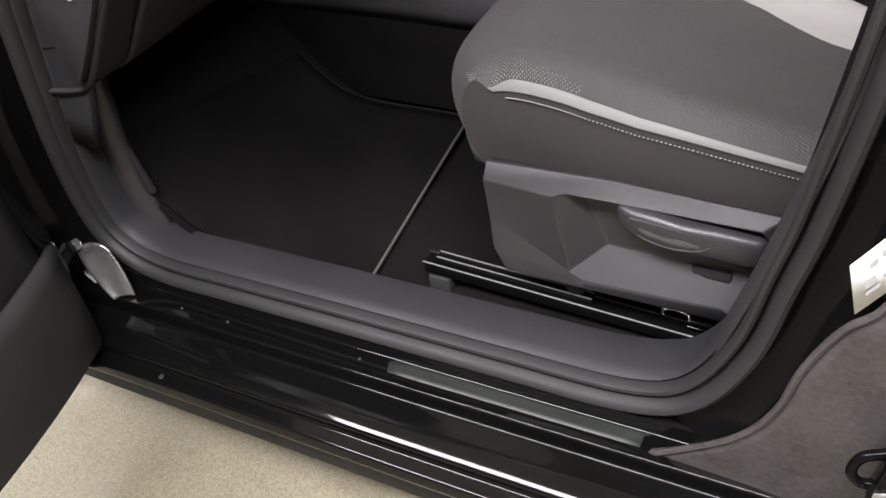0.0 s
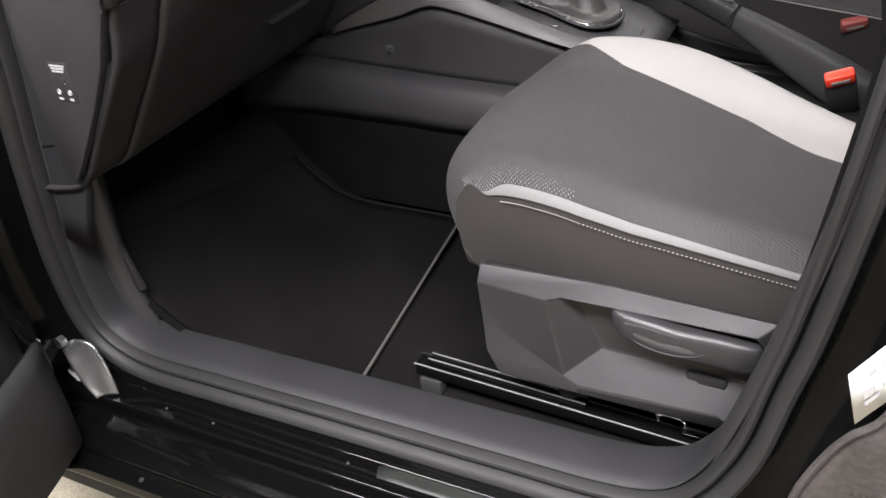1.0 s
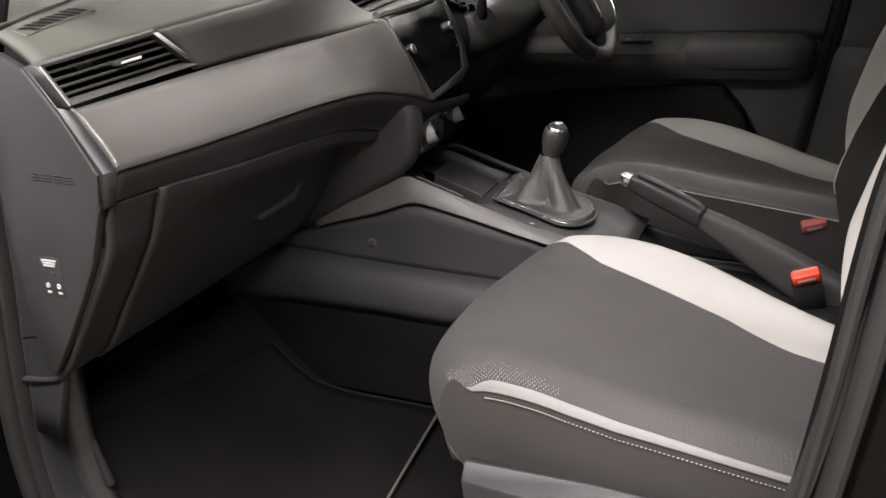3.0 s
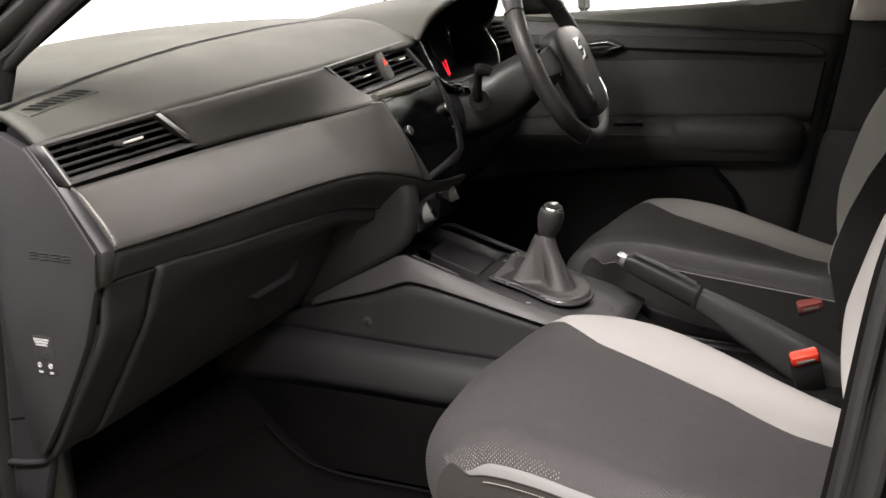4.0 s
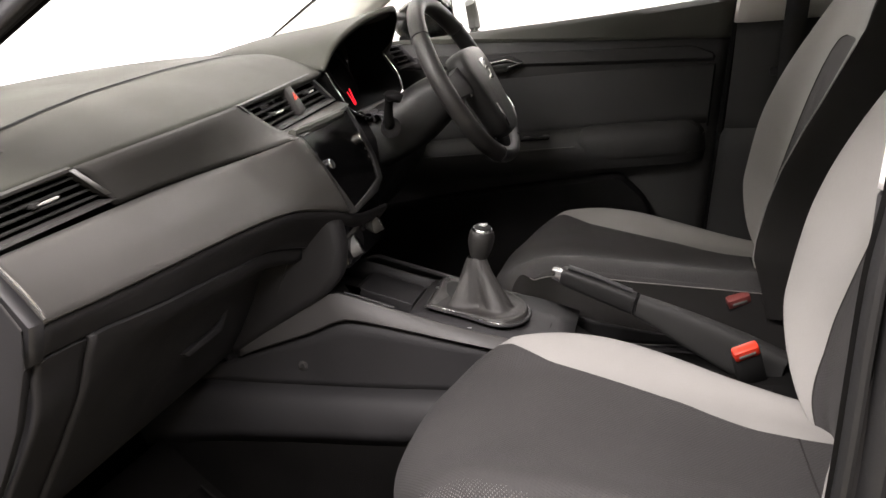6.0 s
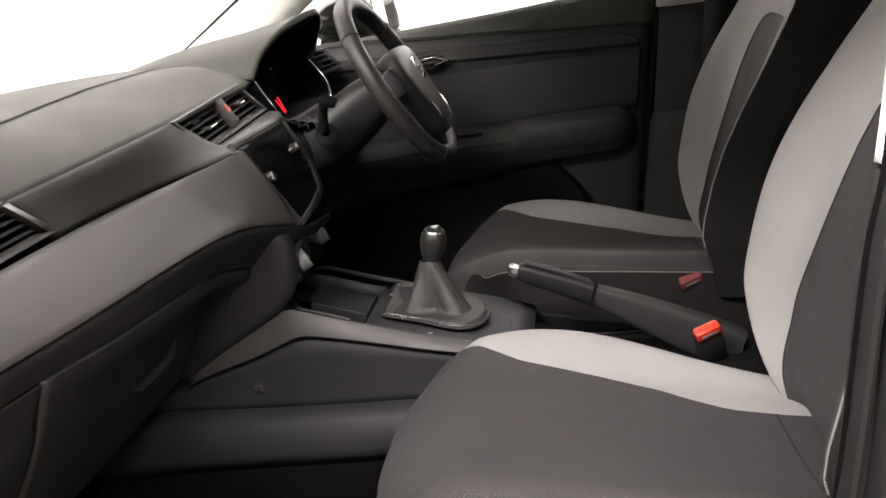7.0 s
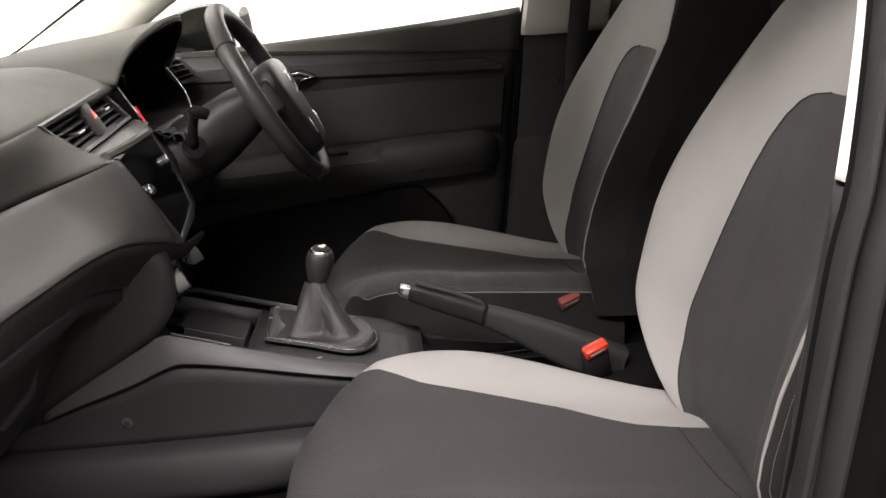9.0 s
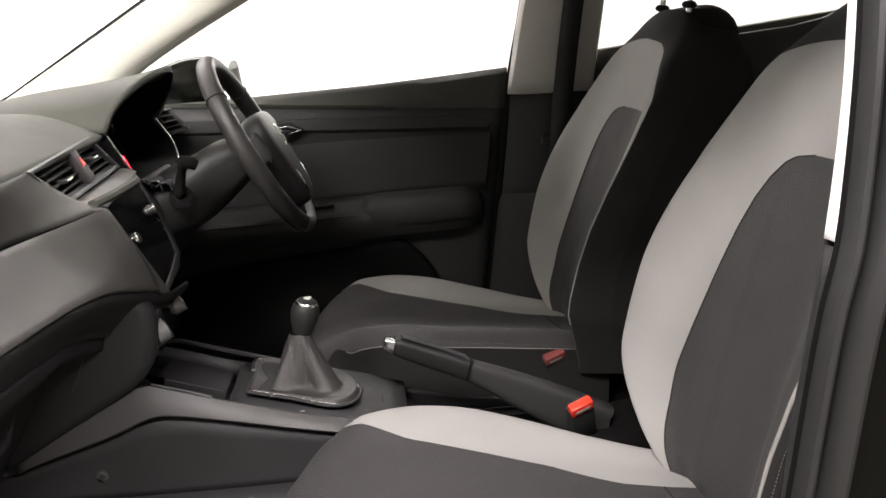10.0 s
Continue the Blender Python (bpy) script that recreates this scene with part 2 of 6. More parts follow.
def box(x0, x1, y0, y1, z0, z1, bevel=0.004, m=None, bm=None, seg=2):
    made = bmesh.new()
    bmesh.ops.create_cube(made, size=1)
    c = Matrix.Translation(((x0 + x1) / 2, (y0 + y1) / 2, (z0 + z1) / 2)) @ Matrix.Diagonal((x1 - x0, y1 - y0, z1 - z0, 1))
    made.transform(c)
    if bevel:
        bmesh.ops.bevel(made, geom=made.edges[:], offset=bevel, segments=seg, affect="EDGES", profile=0.5)
    if m is not None:
        made.transform(m)
    return join(bm, made)


def join(bm, made):
    if bm is None:
        return made
    me = bpy.data.meshes.new("tmp")
    made.to_mesh(me)
    made.free()
    bm.from_mesh(me)
    bpy.data.meshes.remove(me)
    return bm


def tube(points, radius, sides=10, n=24, closed=False, bm=None, flat=1.0, up=(0, 0, 1), smooth=True):
    """A tube (or flattened band) swept along points; radius a number or one for each point."""
    k = len(points)
    rad = list(radius) if isinstance(radius, (list, tuple)) else [radius] * k
    rows = [[*p, r] for p, r in zip(points, rad)]
    if closed:
        rows = rows + [rows[0]]
    q = smooth_rows(rows, n) if smooth else np.array(rows, float)
    if closed:
        q = q[:-1]
    rings, L = [], len(q)
    for i in range(L):
        a, b = (q[(i - 1) % L], q[(i + 1) % L]) if closed else (q[max(i - 1, 0)], q[min(i + 1, L - 1)])
        t = Vector(b[:3] - a[:3]).normalized()
        side = t.cross(Vector(up))
        side = side.normalized() if side.length > 1e-4 else Vector((1, 0, 0))
        top = side.cross(t).normalized()
        c = Vector(q[i][:3])
        rings.append([c + side * (math.cos(w) * q[i][3]) + top * (math.sin(w) * q[i][3] * flat) for w in np.linspace(0, 2 * math.pi, sides, endpoint=False)])
    if closed:
        rings.append(rings[0])
    made = grid(rings, wrap=True, caps=not closed)
    if closed:
        bmesh.ops.remove_doubles(made, verts=made.verts[:], dist=1e-6)
    return join(bm, made)


def slab(outline, axis, a, b, bevel=0.003, bm=None):
    """A flat plate: outline of (p, q) in the plane across axis, from a to b along it."""
    made = bmesh.new()
    def put(p, q, w):
        return {"x": (w, p, q), "y": (p, w, q), "z": (p, q, w)}[axis]
    v0 = [made.verts.new(put(p, q, a)) for p, q in outline]
    v1 = [made.verts.new(put(p, q, b)) for p, q in outline]
    made.faces.new(v0)
    made.faces.new(v1)
    k = len(outline)
    for i in range(k):
        made.faces.new((v0[i], v0[(i + 1) % k], v1[(i + 1) % k], v1[i]))
    bmesh.ops.recalc_face_normals(made, faces=made.faces)
    if bevel:
        bmesh.ops.bevel(made, geom=made.edges[:], offset=bevel, segments=2, affect="EDGES", profile=0.5)
    return join(bm, made)


def disc(c, axis, radius, depth, sides=24, bevel=0.0015, r2=None, bm=None):
    made = bmesh.new()
    bmesh.ops.create_cone(made, cap_ends=True, segments=sides, radius1=radius, radius2=radius if r2 is None else r2, depth=depth)
    if bevel:
        rim = [e for e in made.edges if len(e.link_faces) == 2 and any(len(f.verts) > 4 for f in e.link_faces)]
        bmesh.ops.bevel(made, geom=rim, offset=bevel, segments=2, affect="EDGES")
    q = Vector(axis).to_track_quat("Z", "Y").to_matrix().to_4x4()
    made.transform(Matrix.Translation(c) @ q)
    return join(bm, made)


# ---- the studio ----
def studio():
    part_floor = part("floor", box(-7, 7, -6, 6, GROUND - 0.1, GROUND, 0), M_FLOOR)
    tagged(part_floor, "beige speckled resin studio floor", "floor", kind="structure")
    for nm, b in (("wall_north", (-7, 7, 6, 6.1, GROUND, 3.2)), ("wall_south", (-7, 7, -6.1, -6, GROUND, 3.2)), ("wall_west", (-7.1, -7, -6, 6, GROUND, 3.2)), ("wall_east", (7, 7.1, -6, 6, GROUND, 3.2))):
        # south and east walls are out of view, greyed to cut side fill
        dull = nm in ("wall_south", "wall_east")
        tagged(part(nm, box(*b, 0), M_DULLWALL if dull else M_STUDIO), "unseen studio wall, greyed to cut side fill" if dull else "plain white studio wall", "wall", kind="structure")
    tagged(part("ceiling", box(-7, 7, -6, 6, 3.2, 3.3, 0), M_STUDIO), "plain white studio ceiling", "ceiling", kind="structure")


studio()


# ---- the car's shell ----
# passenger door opening, seen from the side: (x, y, z), clockwise from the foot of the windscreen pillar
OPENING = [(-0.44, -0.675, 1.12), (-0.505, -0.70, 0.93), (-0.535, -0.705, 0.75), (-0.565, -0.705, 0.60), (-0.592, -0.70, 0.44), (-0.575, -0.70, 0.325), (-0.50, -0.70, 0.28),
           (-0.35, -0.70, 0.277), (-0.169, -0.70, 0.280), (0.111, -0.70, 0.283), (0.27, -0.70, 0.288), (0.345, -0.70, 0.322), (0.394, -0.696, 0.41), (0.418, -0.692, 0.52), (0.434, -0.692, 0.60), (0.455, -0.702, 0.76), (0.473, -0.713, 0.92), (0.489, -0.714, 1.0), (0.511, -0.695, 1.17), (0.545, -0.62, 1.36), (0.44, -0.575, 1.425), (0.20, -0.57, 1.42), (-0.05, -0.59, 1.345), (-0.27, -0.64, 1.22)]
RING = smooth_rows(OPENING + [OPENING[0]], 160)[:-1]


def ring_offset(dist, y_shift):
    """The opening's outline moved outwards by dist in its own plane and along y."""
    c = RING
    t = np.roll(c, -1, 0) - np.roll(c, 1, 0)
    nrm = np.stack([-t[:, 2], 0 * t[:, 1], t[:, 0]], 1)
    nrm /= np.linalg.norm(nrm, axis=1, keepdims=True)
    mid = np.array([0.0, -0.68, 0.8])
    if ((c - mid) * nrm).sum() < 0:
        nrm = -nrm
    return c + nrm * dist + np.array([0, y_shift, 0])


def ring_band(stations, keep=None):
    """A band round the opening through (offset, y shift) stations; keep picks a stretch of the outline."""
    rows = [ring_offset(*s) for s in stations]
    n = len(RING)
    bm = bmesh.new()
    vs = [[bm.verts.new(rows[k][i]) for k in range(len(rows))] for i in range(n)]
    for i in range(n):
        j = (i + 1) % n
        if keep is None or (keep(RING[i]) and keep(RING[j])):
            for k in range(len(rows) - 1):
                bm.faces.new((vs[i][k], vs[i][k + 1], vs[j][k + 1], vs[j][k]))
    bmesh.ops.delete(bm, geom=[v for v in bm.verts if not v.link_faces], context="VERTS")
    return bm


def rounded(pts, r, n=5):
    """A polyline with every inner corner turned into a short arc."""
    out = [pts[0]]
    for a, b, c in zip(pts, pts[1:], pts[2:]):
        a, b, c = (np.array(p, float) for p in (a, b, c))
        da, dc = np.linalg.norm(a - b), np.linalg.norm(c - b)
        k = min(r, 0.45 * da, 0.45 * dc)
        p, q = b + (a - b) / da * k, b + (c - b) / dc * k
        out += [tuple((1 - t) ** 2 * p + 2 * t * (1 - t) * b + t * t * q) for t in np.linspace(0, 1, n)]
    return out + [pts[-1]]


def car_shell():
    car = thing("car_body", (0, 0, GROUND), "black car body with the passenger door standing open", "car")
    # rubber seal with a lip and a groove, all round the opening
    part("door_seal", ring_band([(-0.0145, 0.010), (-0.0140, -0.002), (-0.0115, -0.0075), (-0.0075, -0.009), (-0.0040, -0.0065), (-0.0028, 0.000), (-0.0024, 0.008)]), M_SEAL, car, "dark grey inner lip of the door seal")
    part("door_seal", ring_band([(0.0004, 0.008), (0.0010, -0.002), (0.0035, -0.0120), (0.0085, -0.0185), (0.014, -0.0205), (0.0185, -0.0180), (0.0208, -0.010), (0.0215, 0.006)]), M_SEAL, car, "dark grey outer lip of the rubber door seal")
    part("seal_groove", ring_band([(-0.0030, 0.0045), (0.0012, 0.0045)]), M_VOID, car, "dark groove in the seal")
    part("seal_groove", ring_band([(-0.0185, 0.0105), (-0.0130, 0.0085)]), M_VOID, car, "dark groove beside the seal")
    # painted flange round the opening
    part("door_flange", ring_band([(0.020, 0.004), (0.032, 0.000), (0.052, -0.008), (0.068, -0.030), (0.076, -0.048), (0.082, -0.05), (0.084, 0.0)]), M_FRAME, car, "gloss black painted door frame")
    # grey plastic lining inside the seal
    sill_in = [(-0.0165, 0.016), (-0.0170, 0.008), (-0.0185, 0.0055), (-0.0215, 0.009), (-0.0245, 0.022), (-0.0258, 0.045), (-0.0258, 0.066), (-0.0245, 0.071), (-0.020, 0.073)]
    rows = [ring_offset(*s) for s in sill_in]
    lining = []
    for k, p in enumerate(RING):
        if p[2] > 0.98 or p[2] > 0.52 and p[0] > 0.3:
            continue
        g = float(np.interp(p[2], [0.30, 0.52], [1.0, 0.15])) if p[0] > 0.3 else 1.0
        base = rows[0][k]
        lining.append([base + (r[k] - base) * g for r in rows])
    part("sill_lining", grid(lining), M_SILL, car, "dark grey grained plastic sill lining")
    # flat lining between the seal and the end of the dashboard
    foot = []
    for z in np.linspace(0.50, 1.02, 12):
        x0 = float(np.interp(z, [0.44, 0.60, 0.75, 0.93, 1.12], [-0.592, -0.565, -0.535, -0.505, -0.44])) + 0.0165
        x1 = float(np.interp(z, [0.50, 0.62, 0.75, 0.90, 1.02], [-0.520, -0.470, -0.472, -0.466, -0.455]))
        foot.append([(x0, -0.685, z), (x0 + 0.003, -0.6945, z), (x0 + 0.010, -0.6955, z), (x1, -0.6985, z), (x1 + 0.004, -0.690, z)])
    part("pillar_foot_lining", grid(foot), M_SILL, car, "dark grey lining at the foot of the windscreen pillar", solid=0.003)
    part("lining_joint", tube([(-0.535, -0.6975, 0.655), (-0.505, -0.6990, 0.662), (-0.478, -0.7005, 0.664)], 0.0016, 6, 8), M_VOID, car, "dark joint in the lining")
    # outer sill: stepped, gloss black
    prof = [(-0.716, 0.262), (-0.723, 0.246), (-0.750, 0.2500), (-0.767, 0.2525), (-0.770, 0.2290), (-0.780, 0.2275), (-0.800, 0.2270), (-0.8180, 0.2230), (-0.8320, 0.2170), (-0.8345, 0.2045), (-0.8560, 0.2010), (-0.8600, 0.184), (-0.846, 0.160), (-0.82, 0.12), (-0.78, 0.09)]
    prof = rounded(prof, 0.0038)
    xs = np.linspace(-0.78, 1.3, 40)
    part("outer_sill", grid([[(x, y, z + 0.012 * max(0, x) - 0.02 * max(0, -x - 0.45)) for y, z in prof] for x in xs]), M_PAINT, car, "gloss black stepped door sill", angle=50)
    film = []
    for x in np.linspace(-0.050, 0.302, 14):
        film.append([(x + (0.012 if k > 2 else 0.0) - 0.004 * k * (x < 0), y, z + 0.0016 + 0.012 * max(0, x)) for k, (y, z) in enumerate(((-0.7510, 0.2500), (-0.742, 0.2488), (-0.732, 0.2475), (-0.7245, 0.2465)))])
    part("sill_film", grid(film), M_FILM, car, "dull grey protective film on the sill", solid=0.001)
    part("lower_skirt", box(-0.9, 1.4, -0.80, -0.75, 0.03, 0.11, 0.012), M_BLACK, car, "black plastic sill skirt")
    for x, y, z in ((-0.42, -0.748, 0.2495), (-0.33, -0.748, 0.2495), (-0.52, -0.748, 0.248), (-0.10, -0.742, 0.2488)):
        part("rivet", disc((x, y, z), (0, 0, 1), 0.0028, 0.005, 12, 0.001, 0.002), M_RAIL, car)
    for x, y, z in ((-0.44, -0.806, 0.2215), (-0.30, -0.800, 0.2222), (-0.40, -0.845, 0.2016)):
        part("drain_plug", disc((x, y, z), (0, -0.2, 1), 0.0055, 0.005, 14, 0.0015), M_DARK, car, "dull grey drain plug")
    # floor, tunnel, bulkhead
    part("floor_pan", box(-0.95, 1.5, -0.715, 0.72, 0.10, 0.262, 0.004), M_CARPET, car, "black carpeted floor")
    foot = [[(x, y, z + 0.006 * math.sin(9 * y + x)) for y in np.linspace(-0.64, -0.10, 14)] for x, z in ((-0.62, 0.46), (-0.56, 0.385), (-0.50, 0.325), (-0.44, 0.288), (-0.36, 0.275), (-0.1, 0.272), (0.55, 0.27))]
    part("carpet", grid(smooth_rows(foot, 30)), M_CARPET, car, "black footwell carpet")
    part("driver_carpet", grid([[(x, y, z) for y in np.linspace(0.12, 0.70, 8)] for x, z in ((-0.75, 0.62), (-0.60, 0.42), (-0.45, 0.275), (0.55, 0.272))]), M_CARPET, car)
    part("bulkhead", box(-0.98, -0.80, -0.74, 0.74, 0.16, 1.06, 0.01), M_BLACK, car)
    # windscreen pillar lining beside the kick panel
    kick = [[(-0.60, -0.66, 0.28), (-0.50, -0.645, 0.28)], [(-0.60, -0.66, 0.40), (-0.53, -0.645, 0.40)], [(-0.58, -0.665, 0.55), (-0.52, -0.65, 0.55)], [(-0.55, -0.67, 0.72), (-0.49, -0.66, 0.70)], [(-0.53, -0.68, 0.9), (-0.47, -0.67, 0.88)]]
    part("kick_panel", grid(smooth_rows(kick, 16)), M_GREY, car, "dark grey kick panel", solid=0.02)
    part("bonnet_release", box(-0.008, 0.008, -0.006, 0.006, -0.06, 0.06, 0.004, pose(-0.535, -0.637, 0.43, 0, -14, 0)), M_DARK, car, "black release lever")
    # roof and pillars
    roof = [[(x, y, 1.455 - 0.05 * (y / 0.6) ** 2 - 0.10 * ((x - 0.7) / 1.0) ** 2) for y in np.linspace(-0.60, 0.60, 15)] for x in np.linspace(-0.12, 1.75, 18)]
    part("roof", grid(roof), M_CREAM, car, "pale grey headlining", solid=0.04, offset=1)
    apd = [[(-0.74, 0.70, 1.085), (-0.69, 0.675, 1.085), (-0.50, 0.675, 1.10), (-0.45, 0.70, 1.10)], [(-0.50, 0.69, 1.215), (-0.46, 0.66, 1.215), (-0.37, 0.66, 1.19), (-0.33, 0.69, 1.18)], [(-0.30, 0.66, 1.32), (-0.26, 0.63, 1.32), (-0.16, 0.63, 1.29), (-0.13, 0.66, 1.28)], [(-0.1, 0.60, 1.42), (-0.06, 0.58, 1.42), (0.08, 0.585, 1.39), (0.1, 0.61, 1.38)]]
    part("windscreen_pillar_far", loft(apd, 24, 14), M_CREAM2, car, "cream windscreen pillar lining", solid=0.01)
    part("windscreen_seal", tube([(-0.745, 0.69, 1.09), (-0.50, 0.683, 1.223), (-0.305, 0.655, 1.326), (-0.1, 0.595, 1.425)], 0.006, 8, 20), M_BLACK, car, "black windscreen edge seal")
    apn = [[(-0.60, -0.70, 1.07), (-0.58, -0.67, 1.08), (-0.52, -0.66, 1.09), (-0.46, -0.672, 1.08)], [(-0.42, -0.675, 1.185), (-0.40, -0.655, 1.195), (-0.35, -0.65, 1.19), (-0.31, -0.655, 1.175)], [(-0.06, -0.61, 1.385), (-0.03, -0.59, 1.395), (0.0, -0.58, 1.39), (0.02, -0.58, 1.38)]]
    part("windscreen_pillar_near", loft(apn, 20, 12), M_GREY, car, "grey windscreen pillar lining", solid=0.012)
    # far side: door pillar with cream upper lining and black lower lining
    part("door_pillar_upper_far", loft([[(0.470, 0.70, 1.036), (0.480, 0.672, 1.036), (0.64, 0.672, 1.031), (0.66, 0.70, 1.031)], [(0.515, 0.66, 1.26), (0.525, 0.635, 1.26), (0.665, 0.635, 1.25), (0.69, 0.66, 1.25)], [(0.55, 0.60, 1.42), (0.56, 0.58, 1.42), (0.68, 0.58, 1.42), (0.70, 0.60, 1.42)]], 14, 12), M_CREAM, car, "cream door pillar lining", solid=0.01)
    low = [[(0.374, 0.71, 0.45), (0.384, 0.670, 0.45), (0.53, 0.63, 0.45), (0.68, 0.70, 0.45)], [(0.431, 0.71, 0.785), (0.440, 0.672, 0.785), (0.54, 0.640, 0.785), (0.68, 0.70, 0.785)], [(0.433, 0.71, 0.795), (0.443, 0.684, 0.795), (0.55, 0.662, 0.795), (0.68, 0.70, 0.795)], [(0.475, 0.71, 1.034), (0.483, 0.680, 1.034), (0.60, 0.67, 1.030), (0.68, 0.70, 1.030)]]
    part("door_pillar_lower_far", loft(low, 24, 14), M_CARD, car, "black door pillar lining", solid=0.01)
    part("side_wall_far", box(-0.9, 1.7, 0.735, 0.78, 0.1, 1.05, 0.01), M_BLACK, car)
    # near side door pillar: cream lining, its direct lamp light painted as white
    edge = ((0.471, 0.988, 0.479, 0.9845), (0.476, 1.016, 0.484, 1.015), (0.481, 1.046, 0.488, 1.046), (0.486, 1.081, 0.493, 1.081), (0.490, 1.115, 0.496, 1.112), (0.494, 1.166, 0.501, 1.166), (0.512, 1.40, 0.520, 1.40))
    up = []
    for xa, za, xb, zb in edge:
        ya, yb = -0.690 + 0.08 * (za - 0.986), -0.704 + 0.08 * (zb - 0.986)
        up.append([(xa + 0.16, ya + 0.07, za), (xa + 0.10, ya + 0.058, za), (xa + 0.045, ya + 0.034, za), (xa + 0.003, ya + 0.005, za), (xa, ya, za), (xa + 0.0006, ya - 0.0022, za), (xb - 0.0006, yb + 0.0015, zb), (xb, yb, zb), (xb + 0.004, yb, zb)])
    part("door_pillar_upper_near", grid(smooth_rows(up, 30)), M_PILLAR, car, "cream door pillar lining, whitened for direct light", solid=0.003)
    lo = [[(0.56, -0.60, 0.29), (0.40, -0.62, 0.29), (0.35, -0.64, 0.29), (0.33, -0.67, 0.29), (0.34, -0.69, 0.29)], [(0.58, -0.61, 0.42), (0.44, -0.63, 0.42), (0.388, -0.65, 0.42), (0.372, -0.672, 0.42), (0.382, -0.688, 0.42)], [(0.60, -0.62, 0.65), (0.48, -0.645, 0.65), (0.442, -0.665, 0.65), (0.426, -0.684, 0.65), (0.440, -0.698, 0.65)], [(0.64, -0.61, 0.85), (0.53, -0.63, 0.85), (0.476, -0.660, 0.85), (0.453, -0.6865, 0.85), (0.470, -0.702, 0.85)], [(0.66, -0.612, 0.984), (0.572, -0.630, 0.984), (0.518, -0.654, 0.984), (0.472, -0.6885, 0.984), (0.482, -0.7045, 0.980)]]
    part("door_pillar_lower_near", loft(lo, 24, 18), M_DARK, car, "dark grey door pillar lining", solid=0.004)
    edge = [(0.20, -0.752, 0.228), (0.281, -0.752, 0.232), (0.371, -0.752, 0.293), (0.418, -0.752, 0.342), (0.443, -0.752, 0.397), (0.454, -0.752, 0.452), (0.470, -0.752, 0.500), (0.486, -0.752, 0.532), (0.510, -0.752, 0.565), (0.548, -0.746, 0.70), (0.578, -0.73, 0.88), (0.60, -0.70, 1.1), (0.62, -0.63, 1.38)]
    part("pillar_seal", tube(edge, [0.002] + [0.0042] * 12, 8, 60), M_PANEL, car, "dark grey rolled edge of the panel")
    plate = [[(x, y, z), (x + 0.03, y - 0.003, z - 0.012), (x + 0.08, y - 0.008, z - 0.035), (x + 0.15, y - 0.020, z - 0.06), (x + 0.26, y - 0.030, z - 0.10)] for x, y, z in edge[1:]]
    part("door_pillar_panel", loft(plate, 36, 12), M_PANEL, car, "gloss black door pillar panel", solid=0.006)
    part("pillar_trim_near", tube([(-0.57, -0.655, 1.068), (-0.385, -0.645, 1.200), (-0.02, -0.572, 1.398)], 0.008, 10, 24), M_RAIL, car, "grey strip beside the windscreen")
    part("headlining_edge", tube([(0.52, -0.585, 1.40), (0.2, -0.56, 1.41), (-0.1, -0.585, 1.33), (-0.3, -0.635, 1.22), (-0.44, -0.665, 1.14)], 0.016, 8, 24), M_GREY, car)
    # rear of the cabin
    part("rear_shelf", box(1.45, 1.75, -0.70, 0.70, 0.2, 1.05, 0.03), M_DARK, car)
    part("tailgate_pillar_far", slab([(0.95, 1.124), (1.16, 1.136), (1.245, 1.149), (1.316, 1.173), (1.42, 1.24), (1.60, 1.40), (1.75, 1.40), (1.75, 0.95), (0.95, 0.95)], "y", 0.685, 0.72, 0.006), M_RAIL, car, "grey rear pillar lining")
    part("tailgate_pillar_near", box(1.42, 1.75, -0.72, -0.62, 1.0, 1.42, 0.03), M_DARK, car)
    part("side_wall_near", box(0.62, 1.7, -0.74, -0.70, 0.1, 1.06, 0.01), M_BLACK, car)
    # glass
    ws = [[(-0.755 - 0.10 * (1 - (y / 0.69) ** 2), y, 1.085) for y in np.linspace(-0.69, 0.69, 15)], [(-0.12 - 0.03 * (1 - (y / 0.58) ** 2), y * 0.85, 1.43 + 0.03 * (1 - (y / 0.69) ** 2)) for y in np.linspace(-0.69, 0.69, 15)]]
    g = part("windscreen", grid(ws), M_GLASS, car, "clear windscreen glass", solid=0.004)
    g.visible_shadow = False
    return car


car_body = car_shell()


